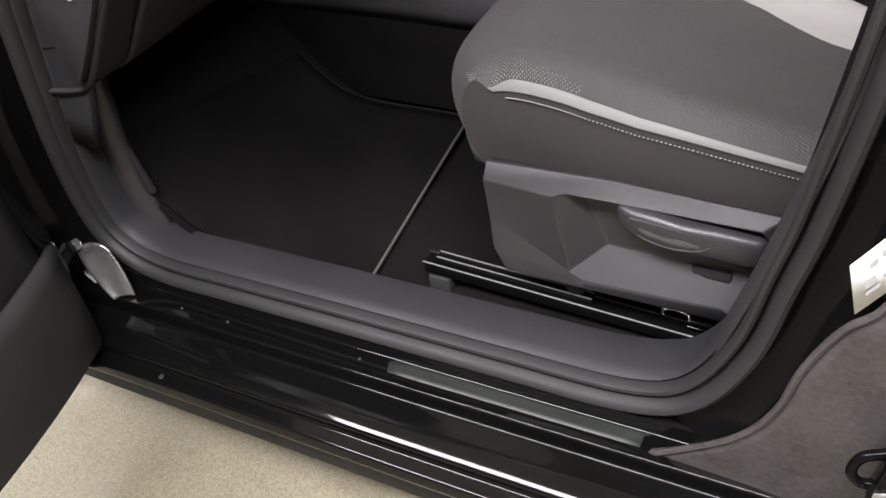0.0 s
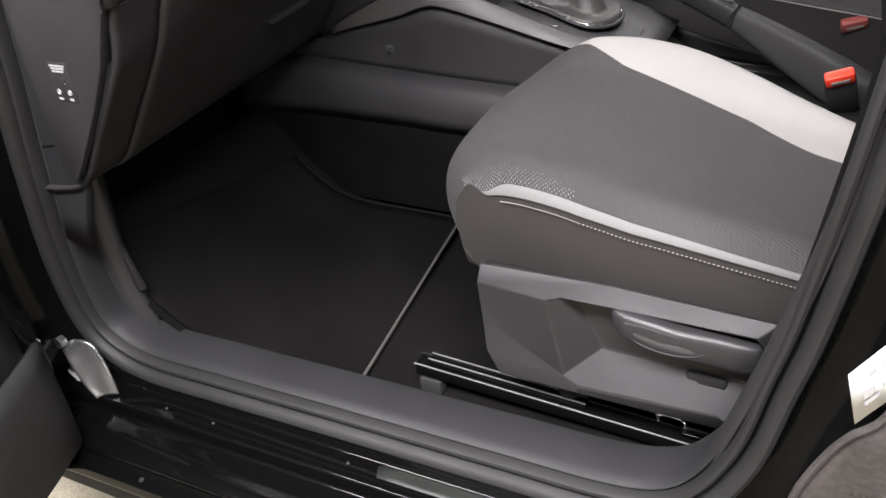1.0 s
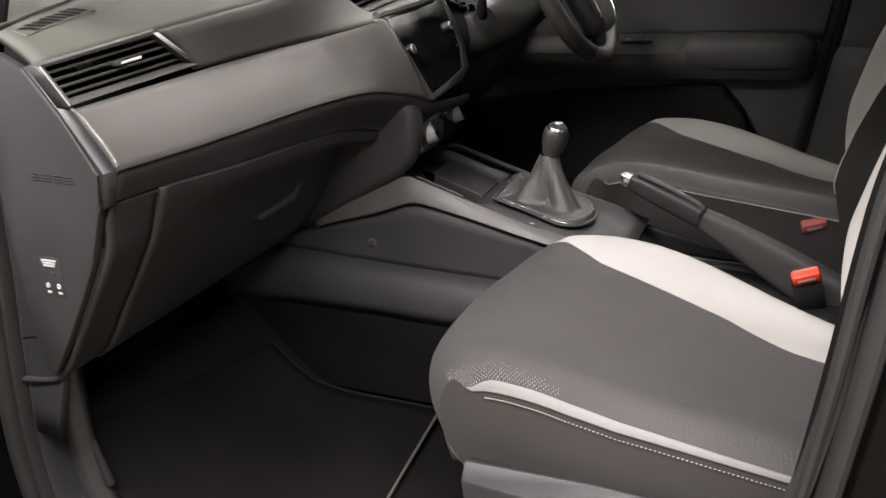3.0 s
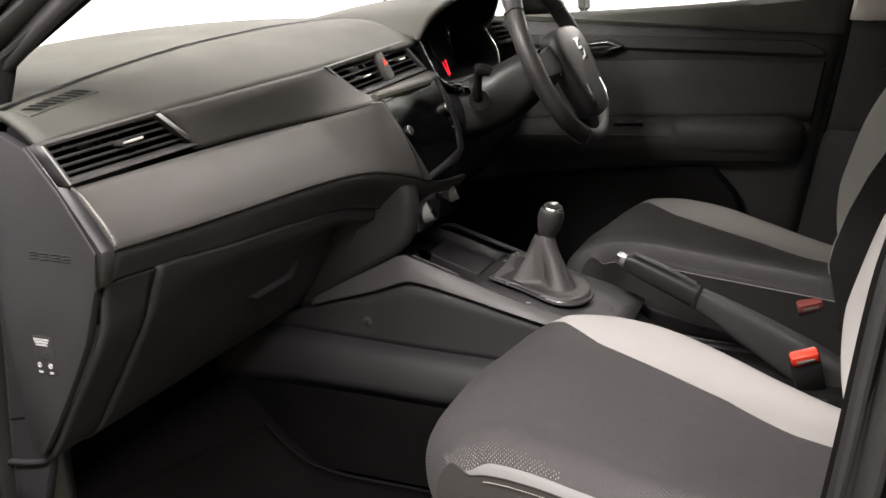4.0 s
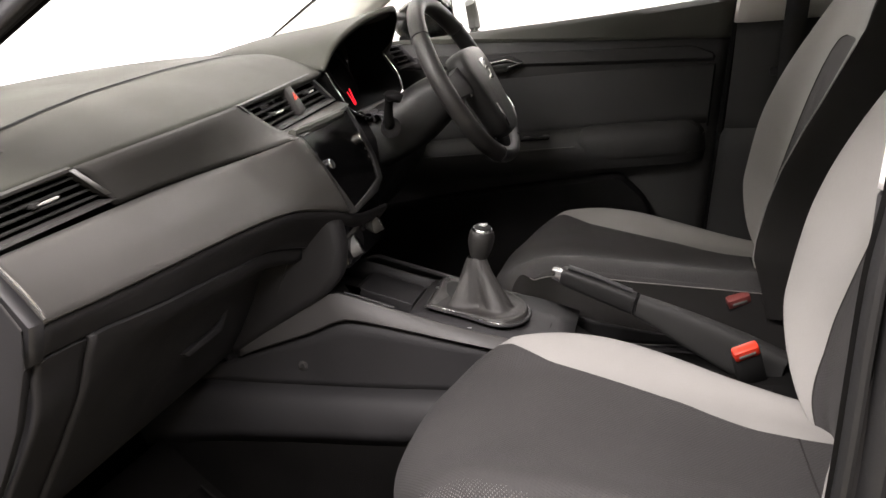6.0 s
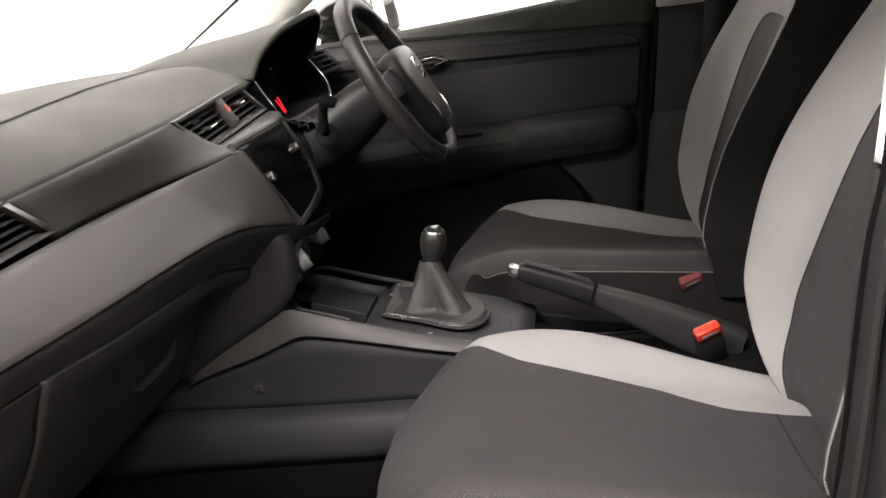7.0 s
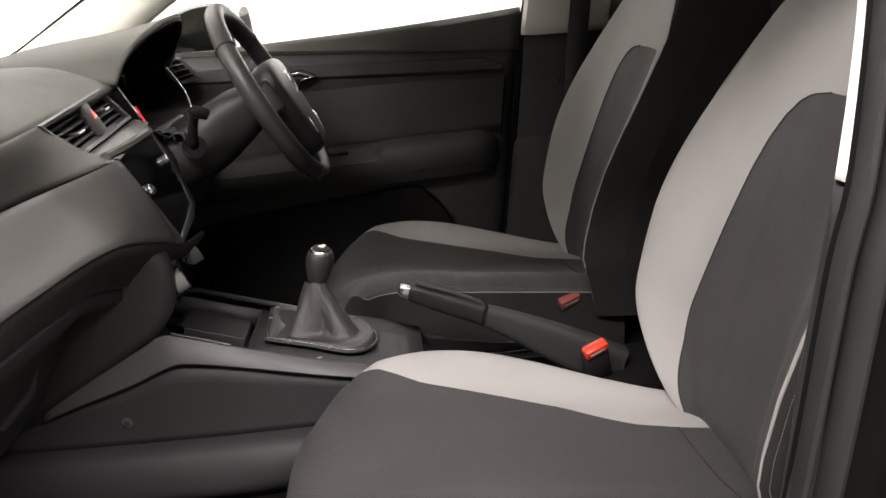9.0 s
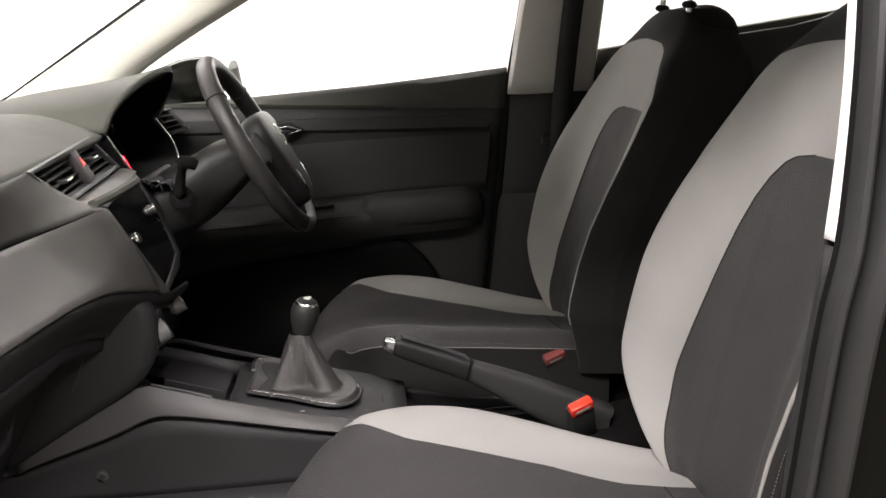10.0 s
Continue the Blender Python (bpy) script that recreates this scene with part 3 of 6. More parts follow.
def pillar_fittings():
    # striker, rubber stop and label on the near door pillar
    st = thing("door_striker", (0.565, -0.74, 0.70), "chrome door striker loop on the black pillar", "striker")
    part("base_plate", slab([(0.495, 0.665), (0.530, 0.665), (0.535, 0.735), (0.50, 0.735)], "y", -0.748, -0.742, 0.001), M_STEEL, st)
    part("loop", tube([(0.508, -0.745, 0.68), (0.508, -0.765, 0.68), (0.510, -0.772, 0.70), (0.511, -0.765, 0.72), (0.511, -0.745, 0.72)], 0.005, 10, 24), M_CHROME, st)
    for z in (0.675, 0.725):
        part("screw", disc((0.524, -0.749, z), (0, -1, 0), 0.007, 0.006, 12, 0.001), M_STEEL, st)
    lab = thing("sticker", (0.508, -0.73, 0.53), "white tyre information sticker on the door pillar", "sticker")
    o, du, dv = Vector((0.473, -0.7495, 0.600)), Vector((0.030, 0.002, 0.051)), Vector((0.014, 0.0, -0.055))
    def quad(u0, u1, v0, v1, lift):
        up = Vector((0, -lift, 0))
        return grid([[o + du * u + dv * v + up for u in (u0, u1)] for v in (v0, v1)])
    part("paper", quad(0, 1.3, 0, 1, 0), M_WHITE, lab, solid=0.0006)
    for u, v, w, h in ((0.38, 0.22, 0.16, 0.10), (0.62, 0.16, 0.10, 0.12), (0.25, 0.50, 0.22, 0.16), (0.25, 0.70, 0.30, 0.08), (0.62, 0.60, 0.06, 0.06)):
        part("print_bar", quad(u, u + w, v, v + h, 0.0012), M_LABEL, lab)


pillar_fittings()


def rear_hinge():
    h = thing("rear_door_hinge", (0.55, -0.79, 0.38), "black painted rear door hinge on the pillar", "hinge")
    part("arm", slab([(0.545, 0.46), (0.575, 0.47), (0.60, 0.33), (0.55, 0.32), (0.535, 0.36)], "y", -0.815, -0.785, 0.005), M_FRAME, h, "black hinge arm")
    part("clip", tube([(0.545, -0.79, 0.418), (0.524, -0.795, 0.408), (0.518, -0.80, 0.390), (0.528, -0.80, 0.376), (0.55, -0.795, 0.378)], 0.0055, 10, 24), M_FRAME, h, "black hinge clip")
    part("bolt", disc((0.549, -0.818, 0.385), (-0.2, -1, 0.3), 0.011, 0.014, 6, 0.002), M_STEEL, h, "steel bolt head")
    part("washer", disc((0.549, -0.815, 0.385), (-0.2, -1, 0.3), 0.015, 0.006, 20, 0.002), M_FRAME, h)


rear_hinge()


def passenger_door():
    d = thing("open_passenger_door", (-0.6, -0.78, 0.2), "open passenger door with a black padded inner panel", "door")
    m = pose(-0.612, -0.80, -0.05, 0, 0, -85)  # hinge line; local +x runs along the door, local +y out of the car skin
    def put(P):
        return [[m @ Vector(p) for p in row] for row in P]
    inner = []
    for u in np.linspace(0.05, 1.0, 14):
        bulge = 0.07 * min(1, u * 5) 
        inner.append([(u, 0.03 + bulge * k, z) for z, k in ((0.26, 0.3), (0.285, 0.8), (0.36, 1.15), (0.48, 1.25), (0.60, 1.1), (0.66, 0.7), (0.72, 0.65), (0.80, 0.9), (0.95, 0.6), (1.03, 0.3))])
    part("inner_panel", grid(put(smooth_rows(inner, 26))), M_DARK, d, "black grained door lining", solid=0.01)
    part("pocket", grid(put([[(u, 0.06 + 0.075 * math.sin(math.pi * min(1, max(0, (u - 0.02) * 1.4))) ** 0.5 * k, z) for z, k in ((0.262, 0.4), (0.28, 0.85), (0.34, 1.0), (0.44, 1.05), (0.47, 0.9))] for u in np.linspace(0.04, 0.7, 20)])), M_BLACK, d, "black door pocket", solid=0.008)
    part("outer_skin", grid(put([[(u, -0.06 - 0.05 * math.sin(math.pi * (z - 0.1) / 1.1), z) for z in np.linspace(0.18, 1.04, 14)] for u in np.linspace(-0.05, 1.05, 16)])), M_PAINT, d, "gloss black outer panel", solid=0.005)
    part("edge", box(1.0, 1.04, -0.08, 0.05, 0.22, 1.03, 0.02, m), M_PAINT, d)
    part("bottom_edge", box(0.0, 1.02, -0.07, 0.05, 0.215, 0.262, 0.015, m), M_PAINT, d)
    part("hinge_edge", box(-0.01, 0.05, -0.06, 0.035, 0.26, 1.0, 0.012, m), M_PAINT, d)
    for z in (0.36, 0.72):
        h = part("hinge", box(-0.05, 0.02, -0.025, 0.012, z - 0.03, z + 0.03, 0.008, m), M_PAINT, d)


passenger_door()


def lower_hinge():
    h = thing("hinge_bracket", (-0.57, -0.74, 0.29), "bare metal hinge bracket at the foot of the pillar", "hinge")
    h.location = (-0.582, -0.74, 0.302)
    part("bracket", loft([[(-0.605, -0.752, 0.325), (-0.585, -0.742, 0.335), (-0.560, -0.738, 0.335), (-0.548, -0.736, 0.328)], [(-0.585, -0.762, 0.300), (-0.568, -0.752, 0.306), (-0.545, -0.746, 0.305), (-0.530, -0.742, 0.298)], [(-0.556, -0.770, 0.268), (-0.548, -0.762, 0.272), (-0.530, -0.754, 0.272), (-0.518, -0.748, 0.268)], [(-0.540, -0.772, 0.252), (-0.533, -0.764, 0.254), (-0.522, -0.757, 0.254), (-0.513, -0.752, 0.252)]], 18, 14), M_BRACKET, h, "curved bright metal plate", solid=0.004)
    part("bolt", disc((-0.60, -0.752, 0.335), (0, -1, 0.2), 0.010, 0.012, 6, 0.001), M_STEEL, h)


lower_hinge()


def rear_door():
    d = thing("rear_passenger_door", (0.9, -0.8, 0.2), "closed gloss black rear passenger door", "door")
    rows = []
    for z in np.linspace(0.13, 1.04, 22):
        x0 = 0.615 + 0.085 * (z - 0.4) + 0.10 * max(0, 0.40 - z)
        y = -0.835 + 0.10 * max(0, z - 0.5) ** 1.6 + 0.22 * max(0, 0.36 - z)
        rows.append([(x0, y + 0.03, z), (x0 + 0.004, y + 0.006, z), (x0 + 0.02, y, z), (x0 + 0.2, y - 0.012, z), (x0 + 0.5, y - 0.015, z), (x0 + 0.8, y, z)])
    part("outer_skin", grid(rows), M_PAINT, d, "gloss black curved door skin", solid=0.006)
    part("edge_seal", tube([(0.635 + 0.085 * (z - 0.4), -0.80 + 0.10 * max(0, z - 0.5) ** 1.6, z) for z in np.linspace(0.18, 1.04, 8)], 0.006, 8, 24), M_SEAL, d, "grey rubber edge seal")


rear_door()


def far_door():
    d = thing("driver_door", (0, 0.72, 0.3), "closed driver's door with dark grey padded inner panel", "door")
    Y = 0.70
    def top(x):
        return 1.0785 + 0.010 * x + 0.05 * max(0, x - 0.10) ** 1.5 + 0.03 * max(0.0, -0.25 - x)
    def rear(z):
        return 0.468 + (z - 1.09) * 0.172
    def row(prof):
        P = []
        for u in np.linspace(0, 1, 36):
            r = []
            for zf, dy in prof:
                z = zf(u) if callable(zf) else zf
                x = -0.62 + u * (rear(z) + 0.62)
                r.append((x, Y + dy, z))
            P.append(r)
        return P
    def xat(u):
        return -0.62 + u * 1.08
    def pad_low(x):
        return 1.061 - 0.090 * (x + 0.13)
    part("upper_pad", grid(row([(lambda u: top(xat(u)) - 0.006, 0.035), (lambda u: top(xat(u)) + 0.002, 0.022), (lambda u: top(xat(u)), 0.008), (lambda u: top(xat(u)) - 0.010, -0.004), (lambda u: pad_low(xat(u)) + 0.004, -0.012), (lambda u: pad_low(xat(u)), -0.010), (lambda u: pad_low(xat(u)) - 0.004, 0.006)])), M_DASH, d, "dark grey soft window sill pad", solid=0.004)
    # hard trim strip that ends in a chamfer
    strip = []
    for x in (-0.62, -0.45, -0.30, -0.15, 0.0, 0.15, 0.28, 0.366, 0.376, 0.400, 0.414, 0.420):
        a = 1.033 - 0.068 * (x + 0.131) - max(0.0, x - 0.372) * 0.42
        b = 0.994 - 0.070 * (x + 0.104)
        e = 0.010 if x > 0.418 else 0.0
        strip.append([(x, Y + 0.010, a + 0.004), (x, Y - 0.006 + e, a), (x, Y - 0.013 + e, a - 0.005), (x, Y - 0.014 + e, b + 0.008), (x, Y - 0.007 + e, b), (x, Y + 0.012, b - 0.006)])
    part("trim_strip", grid(strip), M_CARD, d, "dark grey door trim strip", solid=0.003)
    part("strip_edge", tube([(r[1][0], r[1][1] - 0.001, r[1][2]) for r in strip[:-1]], 0.0012, 6, 40), M_GREY, d, "pale upper edge of the strip")
    part("door_card", grid(row([(lambda u: pad_low(xat(u)) - 0.001, -0.004), (lambda u: 0.975 + 0.035 * (1 - u), -0.002), (lambda u: 0.95, 0.010), (lambda u: 0.90, 0.012), (0.82, 0.012), (0.76, 0.012), (0.60, 0.014), (0.40, 0.02)])), M_CARD, d, "black door card", solid=0.006)
    ins = []
    for k, z in enumerate((0.992, 0.987, 0.975, 0.90, 0.84, 0.815)):
        xr = 0.394 + (z - 0.803) * 0.155
        dy = (0.012, 0.004, 0.0, 0.0, 0.0, 0.0)[k]
        ins.append([(x if x < 0.3 else xr, Y + dy + (0.008 if x > 0.5 else 0.0), z - (0.07 * (x + 0.1) if k < 3 and x < 0.3 else (0.034 if k < 3 else 0.0))) for x in (-0.60, -0.3, 0.0, 0.2, 0.4, 0.6)])
    part("door_insert", grid(ins), M_CARD, d, "dark grey cloth door insert", solid=0.003)
    part("insert_seam", tube([(0.419, Y - 0.001, 0.948), (0.408, Y - 0.001, 0.88), (0.396, Y - 0.001, 0.808)], 0.0022, 6, 16), M_VOID, d, "dark joint round the insert")
    # armrest: one long shelf with a padded rear half
    arm = [[(x, Y + 0.015, 0.836), (x, Y - 0.018 - b, 0.818), (x, Y - 0.040 - b, 0.796), (x, Y - 0.046 - b, 0.786), (x, Y - 0.044 - b, 0.760), (x, Y - 0.026 - b, 0.730), (x, Y + 0.015, 0.722)] for x, b in ((-0.40, 0.0), (-0.15, 0.006), (0.0, 0.008), (0.10, 0.008), (0.30, 0.006), (0.345, 0.0), (0.375, -0.022), (0.390, -0.045))]
    part("armrest", grid(smooth_rows(arm, 36)), M_CARD, d, "black moulded armrest", solid=0.004)
    pad = [[(x, Y - 0.004, 0.828 - e), (x, Y - 0.024 - b, 0.829 - e), (x, Y - 0.050 - b, 0.812 - e * 0.5), (x, Y - 0.056 - b, 0.786), (x, Y - 0.050 - b, 0.758), (x, Y - 0.036 - b, 0.750)] for x, b, e in ((0.092, -0.016, 0.020), (0.104, -0.009, 0.010), (0.122, -0.004, 0.0), (0.22, -0.002, 0.0), (0.32, -0.004, 0.004), (0.352, -0.014, 0.010), (0.380, -0.036, 0.024))]
    part("armrest_pad", loft(pad, 30, 16), M_CARD, d, "black padded armrest", solid=0.003)
    # light on the armrest's edges, drawn as thin tubes of paler plastic
    part("armrest_line", tube([(-0.3, Y - 0.047, 0.7925), (-0.02, Y - 0.0535, 0.7925), (0.09, Y - 0.0535, 0.7915)], 0.0020, 6, 20), M_RAIL, d, "lit edge of the armrest as a paler tube")
    part("armrest_tip_line", tube([(0.348, Y - 0.044, 0.757), (0.372, Y - 0.020, 0.775), (0.392, Y + 0.002, 0.799)], 0.0018, 6, 14), M_RAIL, d)
    sw = part("switch_block", box(-0.045, 0.030, 0.662, 0.69, 0.812, 0.818, 0.003), M_GLOSS, d, "gloss black window switch block")
    for x in (-0.035, 0.012):
        part("switch", box(x, x + 0.016, 0.666, 0.682, 0.817, 0.822, 0.002), M_GREY, sw)
    # pocket
    pk = [[(x, Y + 0.01, z0), (x, Y - 0.035, z0 - 0.002), (x, Y - 0.045, z0 - 0.02), (x, Y - 0.045, 0.50), (x, Y - 0.03, 0.42)] for x, z0 in ((-0.50, 0.66), (-0.2, 0.69), (0.05, 0.705), (0.180, 0.711), (0.205, 0.695), (0.245, 0.645), (0.262, 0.58), (0.275, 0.50))]
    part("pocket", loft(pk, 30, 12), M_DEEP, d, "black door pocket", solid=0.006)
    # handle: chrome arrow in a dark cup
    part("handle_cup", slab([(-0.135, 1.012), (-0.05, 1.020), (-0.018, 1.0), (-0.06, 0.982), (-0.12, 0.985)], "y", Y - 0.022, Y - 0.012, 0.003), M_BLACK, d)
    part("handle", slab([(-0.13, 1.006), (-0.055, 1.012), (-0.022, 0.9995), (-0.058, 0.990), (-0.054, 0.9945), (-0.032, 0.9995), (-0.057, 1.0065), (-0.128, 1.001)], "y", Y - 0.03, Y - 0.022, 0.001), M_CHROME, d, "chrome door handle")
    part("handle_pull", slab([(-0.12, 0.999), (-0.06, 1.003), (-0.038, 0.9995), (-0.06, 0.994), (-0.115, 0.994)], "y", Y - 0.027, Y - 0.020, 0.002), M_GREY, d, "grey pull")
    # rear edge seal
    part("door_edge_seal", tube([(rear(z) + 0.008, 0.688, z) for z in np.linspace(0.35, 1.09, 6)] + [(0.505, 0.675, 1.22), (0.53, 0.64, 1.36)], 0.009, 8, 30), M_VOID, d, "black rubber edge seal")
    part("speaker_grille", disc((-0.42, 0.665, 0.52), (0, -1, 0), 0.085, 0.02, 40, 0.006), M_BLACK, d, "round black speaker grille")
    g = part("window", grid([[(x, 0.725, 1.06), (x * 0.95 + 0.02, 0.64, 1.41)] for x in np.linspace(-0.45, 0.47, 5)]), M_GLASS, d, "clear side window", solid=0.004)
    g.visible_shadow = False


far_door()


def far_rear_door():
    d = thing("rear_driver_side_door", (1.0, 0.72, 0.3), "closed rear door with black inner panel", "door")
    part("inner_panel", grid([[(x, 0.73, 1.118 + 0.072 * (x - 0.66)), (x, 0.705, 1.116 + 0.072 * (x - 0.66)), (x, 0.695, 1.10 + 0.07 * (x - 0.66)), (x, 0.69, 0.95), (x, 0.685, 0.6), (x, 0.69, 0.3)] for x in np.linspace(0.66, 1.6, 12)]), M_DASH, d, "dark grey inner panel", solid=0.005)
    part("handle", box(0.95, 1.05, 0.675, 0.69, 0.93, 0.955, 0.006), M_BLACK, d)


far_rear_door()


def wing_mirror():
    w = thing("wing_mirror", (-0.28, 0.9, 1.1), "black wing mirror seen through the driver's window", "mirror")
    sec = []
    for y, s in ((0.79, 0.5), (0.82, 0.9), (0.90, 1.0), (1.0, 1.0), (1.05, 0.85), (1.07, 0.4)):
        sec.append([(-0.26 + 0.085 * s * math.cos(a) * (0.6 if math.cos(a) > 0 else 1.3), y, 1.135 + 0.062 * s * math.sin(a)) for a in np.linspace(0, 2 * math.pi, 16, endpoint=False)])
    part("housing", loft(sec, 18, 20, True, True), M_PAINT, w, "gloss black housing")
    part("mirror_glass", box(-0.215, -0.207, 0.82, 1.045, 1.085, 1.185, 0.004), M_MIRROR, w, "mirror glass reflecting the pale studio")
    part("mirror_rim", tube([(-0.208, 1.035, 1.07), (-0.208, 1.062, 1.10), (-0.208, 1.066, 1.16), (-0.208, 1.04, 1.19)], 0.012, 8, 20), M_BLADE, w, "pale grey rim of the mirror")
    part("stalk", box(-0.34, -0.29, 0.74, 0.84, 1.07, 1.10, 0.012), M_PAINT, w)


wing_mirror()


def seat_belt_far():
    b = thing("seat_belt", (0.58, 0.66, 0.8), "black seat belt hanging on the far door pillar", "seat belt")
    part("webbing", grid([[(x0 + dx, y, z) for dx in (0.0, 0.047)] for x0, y, z in ((0.600, 0.575, 1.36), (0.590, 0.597, 1.26), (0.572, 0.620, 1.13), (0.552, 0.630, 0.99), (0.538, 0.628, 0.86), (0.525, 0.622, 0.78), (0.51, 0.615, 0.5))]), M_BELT, b, solid=0.0014)
    part("loop", box(0.585, 0.665, 0.565, 0.60, 1.34, 1.39, 0.01), M_DARK, b)
    part("guide", box(0.53, 0.60, 0.648, 0.668, 0.915, 0.935, 0.005), M_DARK, b)


seat_belt_far()


def rear_bench():
    r = thing("rear_bench", (1.2, 0, 0.3), "dark cloth rear bench seat", "seat")
    part("cushion", loft([[(0.95, y, 0.40), (0.93, y, 0.55), (1.0, y, 0.60), (1.35, y, 0.57)] for y in (-0.62, -0.3, 0, 0.3, 0.62)], 20, 14), M_BLACKCLOTH, r, solid=0.03)
    part("backrest", loft([[(1.30, y, 0.56), (1.36, y, 0.8), (1.43, y, 1.02), (1.48, y, 1.05)] for y in (-0.62, -0.3, 0, 0.3, 0.62)], 20, 14), M_BLACKCLOTH, r, solid=0.03)


rear_bench()


# ---- front seats ----
SEAT_Y = -0.345
CUSHION_LINE = [(0.020, 0.450), (-0.030, 0.480), (-0.060, 0.525), (-0.060, 0.568), (-0.030, 0.600), (0.030, 0.619), (0.12, 0.624), (0.24, 0.613), (0.36, 0.598), (0.46, 0.585), (0.52, 0.575)]


near_lift = 0.0  # how far the cushion's door-side edge is raised (tunnel side on the driver's seat)


def ease(t):
    t = min(1.0, max(0.0, t))
    return t * t * (3 - 2 * t)


def cushion_point(u, v):
    """Seat cushion surface: u from the front's lower edge over the top to the back, v across (-1 door side, +1 tunnel side)."""
    x, z = cushion_curve(u)
    f = min(1, max(0, (x + 0.06) / 0.30))
    w = 0.204 + 0.034 * f
    back = ease((x - 0.12) / 0.40)
    if v > 0:
        w -= 0.115 * back ** 1.4
    a = abs(v)
    front = max(0, 1 - (x + 0.06) / 0.16)
    x += 0.064 * a ** 3.0 * max(0, 1 - (x + 0.06) / 0.24)
    far = 1.65 if v > 0 else 0.8
    crest = 0.020 * far * math.exp(-((a - 0.80) / 0.22) ** 2) * min(1, max(0, (x + 0.03) / 0.10)) * (1 - 0.45 * f * max(0, x - 0.2) / 0.3)
    drop = 0.024 * max(0, (a - 0.80) / 0.20) ** 2.0 * (1 - 0.75 * max(0, (0.58 - z) / 0.1)) * (1.0 if v > 0 else 1.12 * ease((x - 0.022) / 0.034))
    dish = -0.008 * (1 - a ** 2) * (1 - front) * f
    lift = near_lift * max(0, -v) ** 1.6
    return (x, SEAT_Y + w * v * (1 - 0.03 * front), z + crest - drop + dish + lift - (0.030 * back * max(0, v) ** 2))


_cl = smooth_rows(CUSHION_LINE, 120)


def cushion_curve(u):
    i = min(118, max(0, int(u * 119)))
    t = u * 119 - i
    p = _cl[i] * (1 - t) + _cl[i + 1] * t
    return float(p[0]), float(p[1])


U_GREY = 0.385  # where the pale panel begins, just behind the front edge


def pale_edge(u):
    """Where the pale panel's edge runs across the cushion."""
    x = cushion_curve(u)[0]
    return float(np.interp(x, [-0.03, 0.03, 0.13, 0.24, 0.32, 0.405, 0.466], [0.96, 0.78, 0.57, 0.45, 0.35, 0.11, 0.05]))



BACK_LINE = [(0.505, 0.545), (0.498, 0.60), (0.520, 0.68), (0.548, 0.78), (0.580, 0.88), (0.618, 0.98), (0.655, 1.06), (0.690, 1.125), (0.713, 1.160), (0.732, 1.178), (0.750, 1.180)]
BACK_W = [0.205, 0.222, 0.240, 0.248, 0.243, 0.226, 0.204, 0.180, 0.160, 0.142, 0.130]
_bl = smooth_rows([(x, z, w) for (x, z), w in zip(BACK_LINE, BACK_W)], 120)


def back_point(u, v):
    """Backrest surface: u upwards, v across; the wings stand forward of the middle panel."""
    i = min(118, max(0, int(u * 119)))
    t = u * 119 - i
    x, z, w = _bl[i] * (1 - t) + _bl[i + 1] * t
    if v > 0:
        w *= 0.30 + 0.70 * ease((z - 0.545) / 0.17) ** 0.8
    a = abs(v)
    low = ease((1.16 - z) / 0.36) * (0.25 + 0.75 * ease((z - 0.52) / 0.18))
    wing = 0.062 * low * math.exp(-((a - 0.86) / 0.26) ** 2)
    edge = (0.085 - 0.045 * ease((z - 0.95) / 0.15)) * max(0, (a - 0.80) / 0.20) ** 2.6
    if v < 0:
        # the door-side wing is broader and stands further forward at its foot
        k = ease((1.15 - z) / 0.11)
        w = w * (1 - k) + k * float(np.interp(z, [0.5, 0.65, 0.75, 0.81, 0.87, 0.90, 0.96, 1.02, 1.08, 1.14], [0.262, 0.290, 0.286, 0.282, 0.273, 0.266, 0.250, 0.232, 0.212, 0.180]))
        ahead = x - float(np.interp(z, [0.50, 0.60, 0.66, 0.69, 0.75, 0.81, 0.87, 0.914, 0.988, 1.024, 1.08, 1.14], [0.47, 0.455, 0.442, 0.447, 0.465, 0.490, 0.524, 0.553, 0.600, 0.624, 0.648, 0.688]))
        fold = math.exp(-((a - 0.925) / 0.30) ** 2) - (1 - a) * 0.02 if a < 0.925 else 1.0
        wing = wing * (1 - k) + k * ahead * fold
        edge = edge * (1 - k) + k * 0.07 * max(0, (a - 0.925) / 0.075) ** 1.7
    top = ease((z - 1.08) / 0.13)
    return (x - wing + edge + 0.01 * a ** 3 * top, SEAT_Y + w * v, z - 0.055 * a ** 3 * top + 0.25 * (wing - 0.3 * edge) * 0.3)


HEAD, CROWN = 0.605, 0.80  # heights of the dark panel's flat head and of the pale cloth's upper edge
US_PANEL = np.r_[np.linspace(0, 0.5, 40), 0.5 + 0.105 * np.sin(np.linspace(0, math.pi / 2, 24))[1:]]
US_TOP = np.r_[np.linspace(HEAD, 0.74, 16), 0.74 + 0.06 * np.sin(np.linspace(0, math.pi / 2, 16))[1:]]
US_PALE = np.r_[US_PANEL, US_TOP[1:]]
US_ALL = np.r_[US_PALE, np.linspace(CROWN, 1, 18)[1:]]


def panel_edge(u):
    """Tunnel-side edge of the dark middle panel, which turns in a round corner into its flat head."""
    return float(np.interp(u, [0, 0.065, 0.165, 0.275, 0.395, 0.475, 0.523, 0.559, 0.585, 0.598, HEAD], [0.76, 0.66, 0.52, 0.44, 0.35, 0.285, 0.225, 0.150, 0.06, -0.03, -0.18]))


